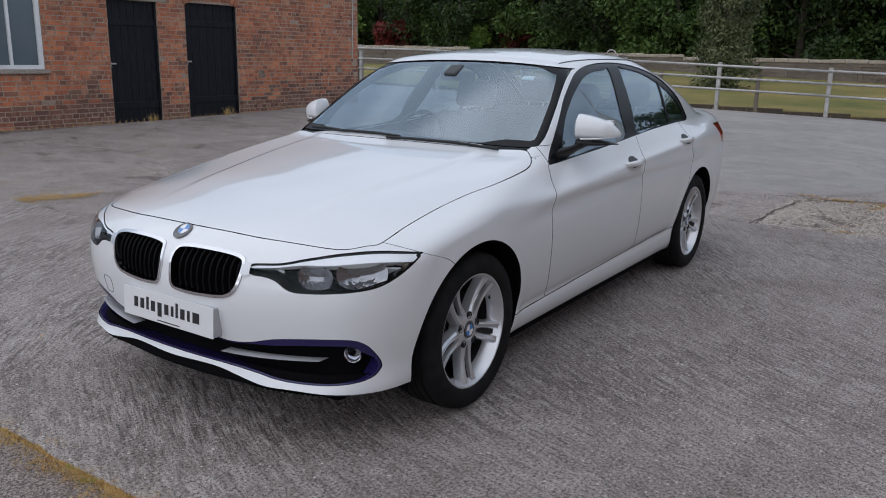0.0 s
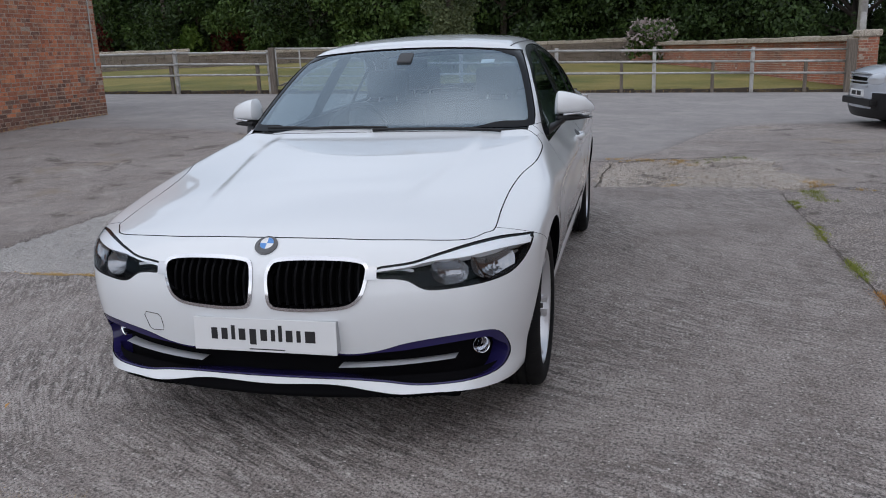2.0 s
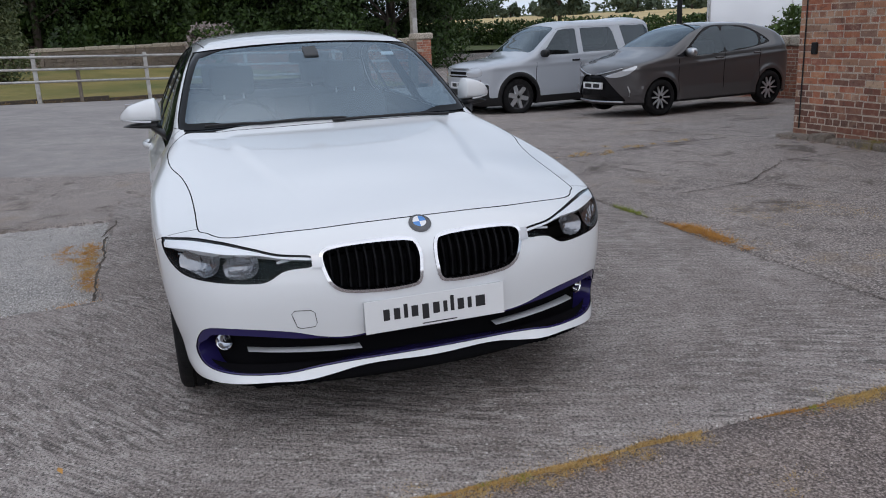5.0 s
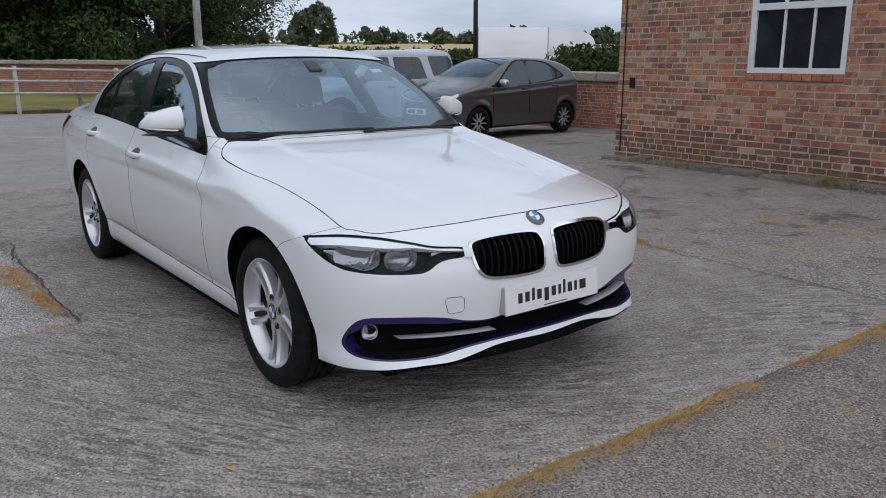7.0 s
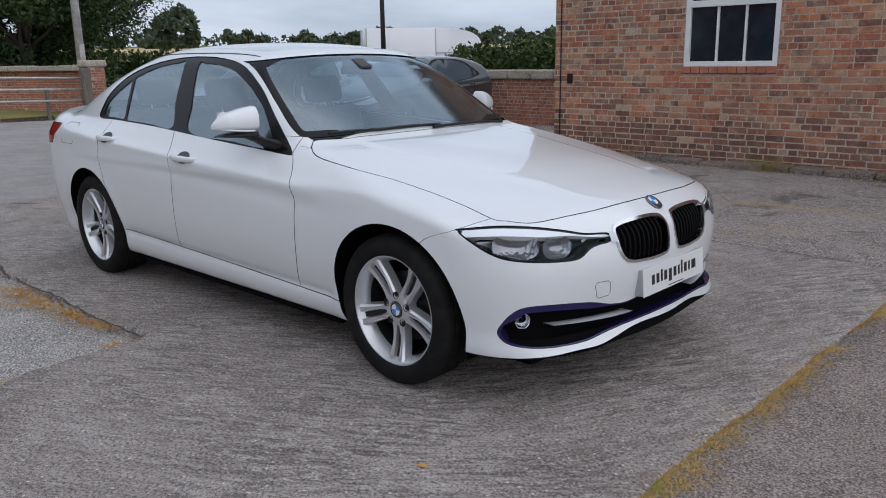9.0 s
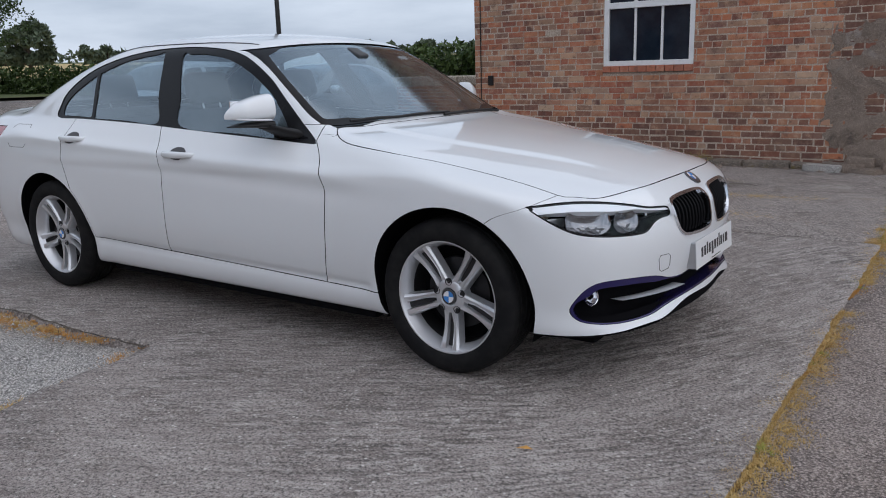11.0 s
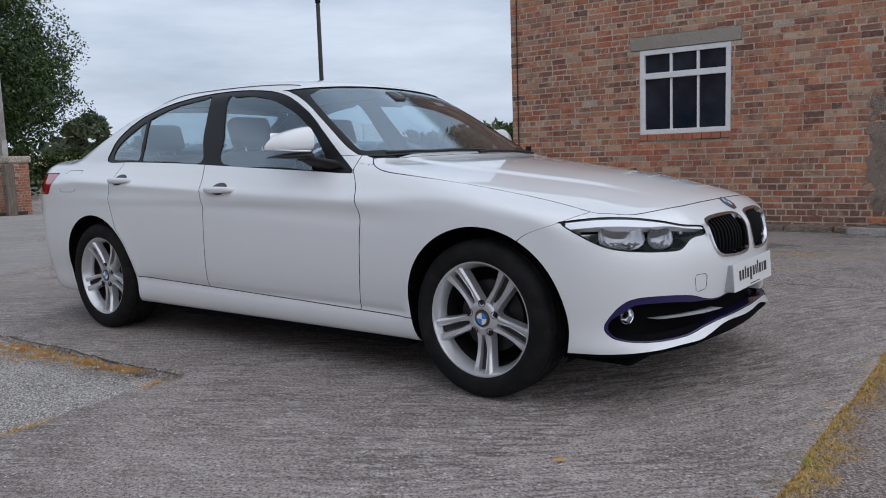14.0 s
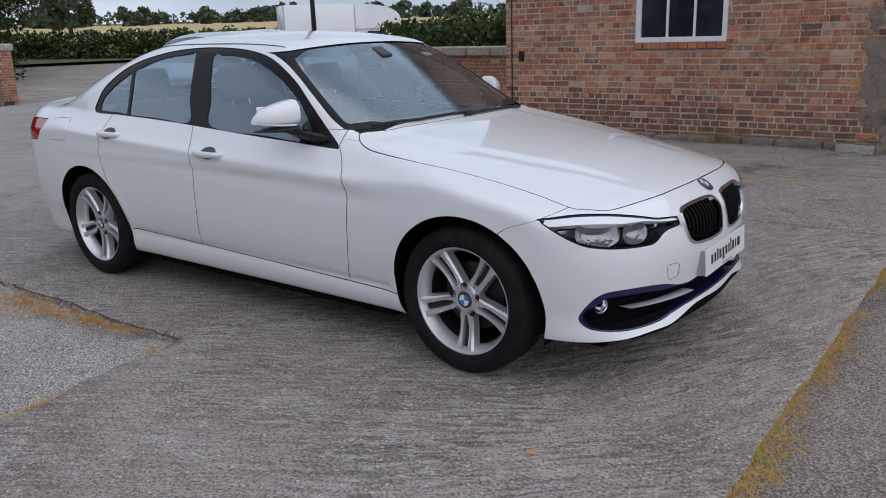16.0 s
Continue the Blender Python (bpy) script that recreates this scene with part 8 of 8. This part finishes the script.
# white box van on the road beyond the hedge
def box_van(at, heading):
    van = tagged(new("box_van"), "white box van with an overhanging rounded front on the road", "van")
    van.matrix_basis = Matrix.Translation(at) @ Matrix.Rotation(heading, 4, "Z")
    part("cargo_box", boxed((-3.1, -1.05, 0.75), (0.0, 1.05, 2.86), 0.03, 2), M_vanwhite, van, "plain white cargo box", smooth=True, angle=40)
    bm = bmesh.new()
    rows = []
    for k in range(11):
        a = math.pi / 2 * k / 10
        rows.append([bm.verts.new((0.004 + 1.35 * math.sin(a) ** 0.8 + 0.75 * math.sin(a), y, 1.80 + 1.05 * math.cos(a) ** 0.55)) for y in np.linspace(-1.02, 1.02, 7)])
    for r0, r1 in zip(rows, rows[1:]):
        for i in range(6):
            bm.faces.new((r0[i], r0[i + 1], r1[i + 1], r1[i]))
    for e in (0, 6):
        bm.faces.new([r[e] for r in rows] + [bm.verts.new((0.004, rows[0][e].co.y, 1.80))])
    part("luton_peak", bm, M_vanwhite, van, "rounded white overhang", smooth=True, angle=50)
    for x in (-3.1, -0.02):
        for sg in (1, -1):
            part("corner_rail", boxed((x - 0.02, sg * 1.05 - 0.012, 0.75), (x + 0.03, sg * 1.05 + 0.012, 2.86), 0.006), M_silver, van)
    bm = bmesh.new()
    prof = ((0.05, 0.5), (2.25, 0.5), (2.30, 0.95), (2.10, 1.15), (1.45, 1.80), (0.05, 1.80))
    sides = [[bm.verts.new((x, y, z)) for x, z in prof] for y in (-0.95, 0.95)]
    bm.faces.new(sides[0]), bm.faces.new(sides[1][::-1])
    for i in range(6):
        bm.faces.new((sides[0][i], sides[0][(i + 1) % 6], sides[1][(i + 1) % 6], sides[1][i]))
    part("cab", bm, M_vanwhite, van, "white cab")
    for sg in (1, -1):
        bm = bmesh.new()
        vs = [bm.verts.new((x, sg * 0.956, z)) for x, z in ((0.55, 1.16), (1.75, 1.16), (1.35, 1.68), (0.55, 1.70))]
        bm.faces.new(vs)
        part("side_window", bm, M_tint, van)
        part("mirror", boxed((1.62, sg * 1.06 - 0.06, 1.16), (1.74, sg * 1.06 + 0.06, 1.52), 0.03), M_trim, van)
    bm = bmesh.new()
    bm.faces.new([bm.verts.new(p) for p in ((2.09, -0.85, 1.19), (2.09, 0.85, 1.19), (1.50, 0.80, 1.77), (1.50, -0.80, 1.77))])
    part("windscreen", bm, M_tint, van)
    part("chassis", boxed((-3.0, -0.45, 0.45), (0.1, 0.45, 0.74), 0.02), M_trim, van)
    for x in (-2.1, 1.45):
        for sg in (1, -1):
            w = new("wheel")
            w.parent = van
            w.matrix_basis = Matrix.Translation((x, sg * 0.86, 0.34)) @ Matrix.Rotation(0 if sg > 0 else math.pi, 4, "Z")
            part("tyre", lathe([(0.20, 0.09), (0.30, 0.10), (0.34, 0.06), (0.34, -0.06), (0.30, -0.10)], 32), M_rubber, w, smooth=True, angle=40)
            part("rim", lathe([(0.001, 0.05), (0.10, 0.06), (0.19, 0.06), (0.205, 0.09)], 24), M_silver, w, smooth=True, angle=40)
    return van


V_HEAD = Vector((0.569, 0.823))
box_van((-22.4, 23.9, float(land(-22.4, 23.9)) - 0.12), math.atan2(V_HEAD.y, V_HEAD.x))


# ---- dirt-filled cracks, worn seams and a painted edge shadow in the yard ----
M_dirt_and_shade = rubble("crack_dirt_and_edge_shade", (0.035, 0.028, 0.022), (0.065, 0.052, 0.042), (0.12, 0.10, 0.08), 1.5, 0.8, 0.4)


def crack(points, width, dz, label="dirt filled crack in the old concrete"):
    V, F = [], []
    for (x0, y0), (x1, y1) in zip(points, points[1:]):
        L = math.hypot(x1 - x0, y1 - y0)
        nx, ny = -(y1 - y0) / L, (x1 - x0) / L
        for s_ in np.arange(0, L, 0.04):
            f = s_ / L
            side = 0.035 * noise.noise((x0 + s_ * 2.3, y0 * 3, 0.4)) + 0.014 * noise.noise((s_ * 11, x0, y0))
            w = width * (0.35 + 0.9 * abs(noise.noise((s_ * 3.7, x1, y1))) + 0.25 * rng.random())
            for sg in (-1, 1):
                x, y = x0 + (x1 - x0) * f + nx * (side + sg * w), y0 + (y1 - y0) * f + ny * (side + sg * w)
                V.append((x, y, float(land(x, y)) + dz))
    F = [(2 * k, 2 * k + 1, 2 * k + 3, 2 * k + 2) for k in range(len(V) // 2 - 1)]
    tagged(mesh_object("crack", V, F, M_dirt_and_shade), label, "crack", "", "structure")


crack([(-5.7, 2.5), (-4.7, 2.55), (-3.5, 2.85), (-3.2, 3.55), (-3.4, 4.6), (-3.5, 5.9)], 0.016, -0.012)
crack([(-6.3, 2.8), (-6.5, 4.5), (-5.5, 5.3), (-4.2, 5.7), (-3.2, 6.2)], 0.014, -0.012)
crack([(-0.8, 3.2), (-0.9, 4.0), (-1.6, 5.0), (-1.7, 6.1)], 0.009, 0.004)
crack([(-3.0, 3.3), (-1.6, 3.6), (0.3, 4.5), (2.5, 4.7)], 0.008, 0.004)
crack([(-5.1, 0.8), (-5.2, 1.4), (-5.6, 2.4)], 0.022, -0.004)
crack([(2.6, 2.50), (0.5, 2.505), (-1.5, 2.505), (-3.1, 2.50)], 0.004, 0.0015, "dirt in the joint between the slabs")
# flat dark strip drawn in place of the patch's sunken edge
crack([(-3.25, 0.86), (-3.9, 0.88), (-4.9, 0.96), (-5.25, 1.5), (-5.4, 2.3)], 0.020, 0.002, "dark strip laid along the rim of the crumbling patch")
# dark strip on the slab edge: the corner's shadow line put into colour
crack([(-2.3, -1.27), (-1.7, -1.33), (-1.0, -1.30), (-0.45, -1.33), (0.0, -1.31)], 0.011, 0.002, "dark strip painted as the shadow line of the sunken corner")
# broken stones at the mended end of the wall
for k, (x, y, w, h) in enumerate(((1.66, 6.16, 0.19, 0.075), (1.95, 6.22, 0.12, 0.10), (2.10, 6.14, 0.16, 0.05), (2.35, 6.20, 0.12, 0.10), (2.02, 6.27, 0.14, 0.15))):
    bm = boxed((-w, -w * 0.6, -0.02), (w, w * 0.6, h), 0.022, 2, Matrix.Rotation(0.5 * math.sin(k * 2.3), 4, "Z"))
    for v in bm.verts:
        v.co += Vector(noise.noise_vector(v.co * 9 + Vector((k * 3.0, 0, 0)))) * 0.034
    rock = tagged(part("broken_stone", bm, M_chips if k == 0 else M_render, smooth=True, angle=35), "pale broken stone lying at the wall foot" if k == 0 else "dirty broken stone lying at the wall foot", "stone", "stones at the wall foot")
    rock.location = (x, y, float(land(x, y)))
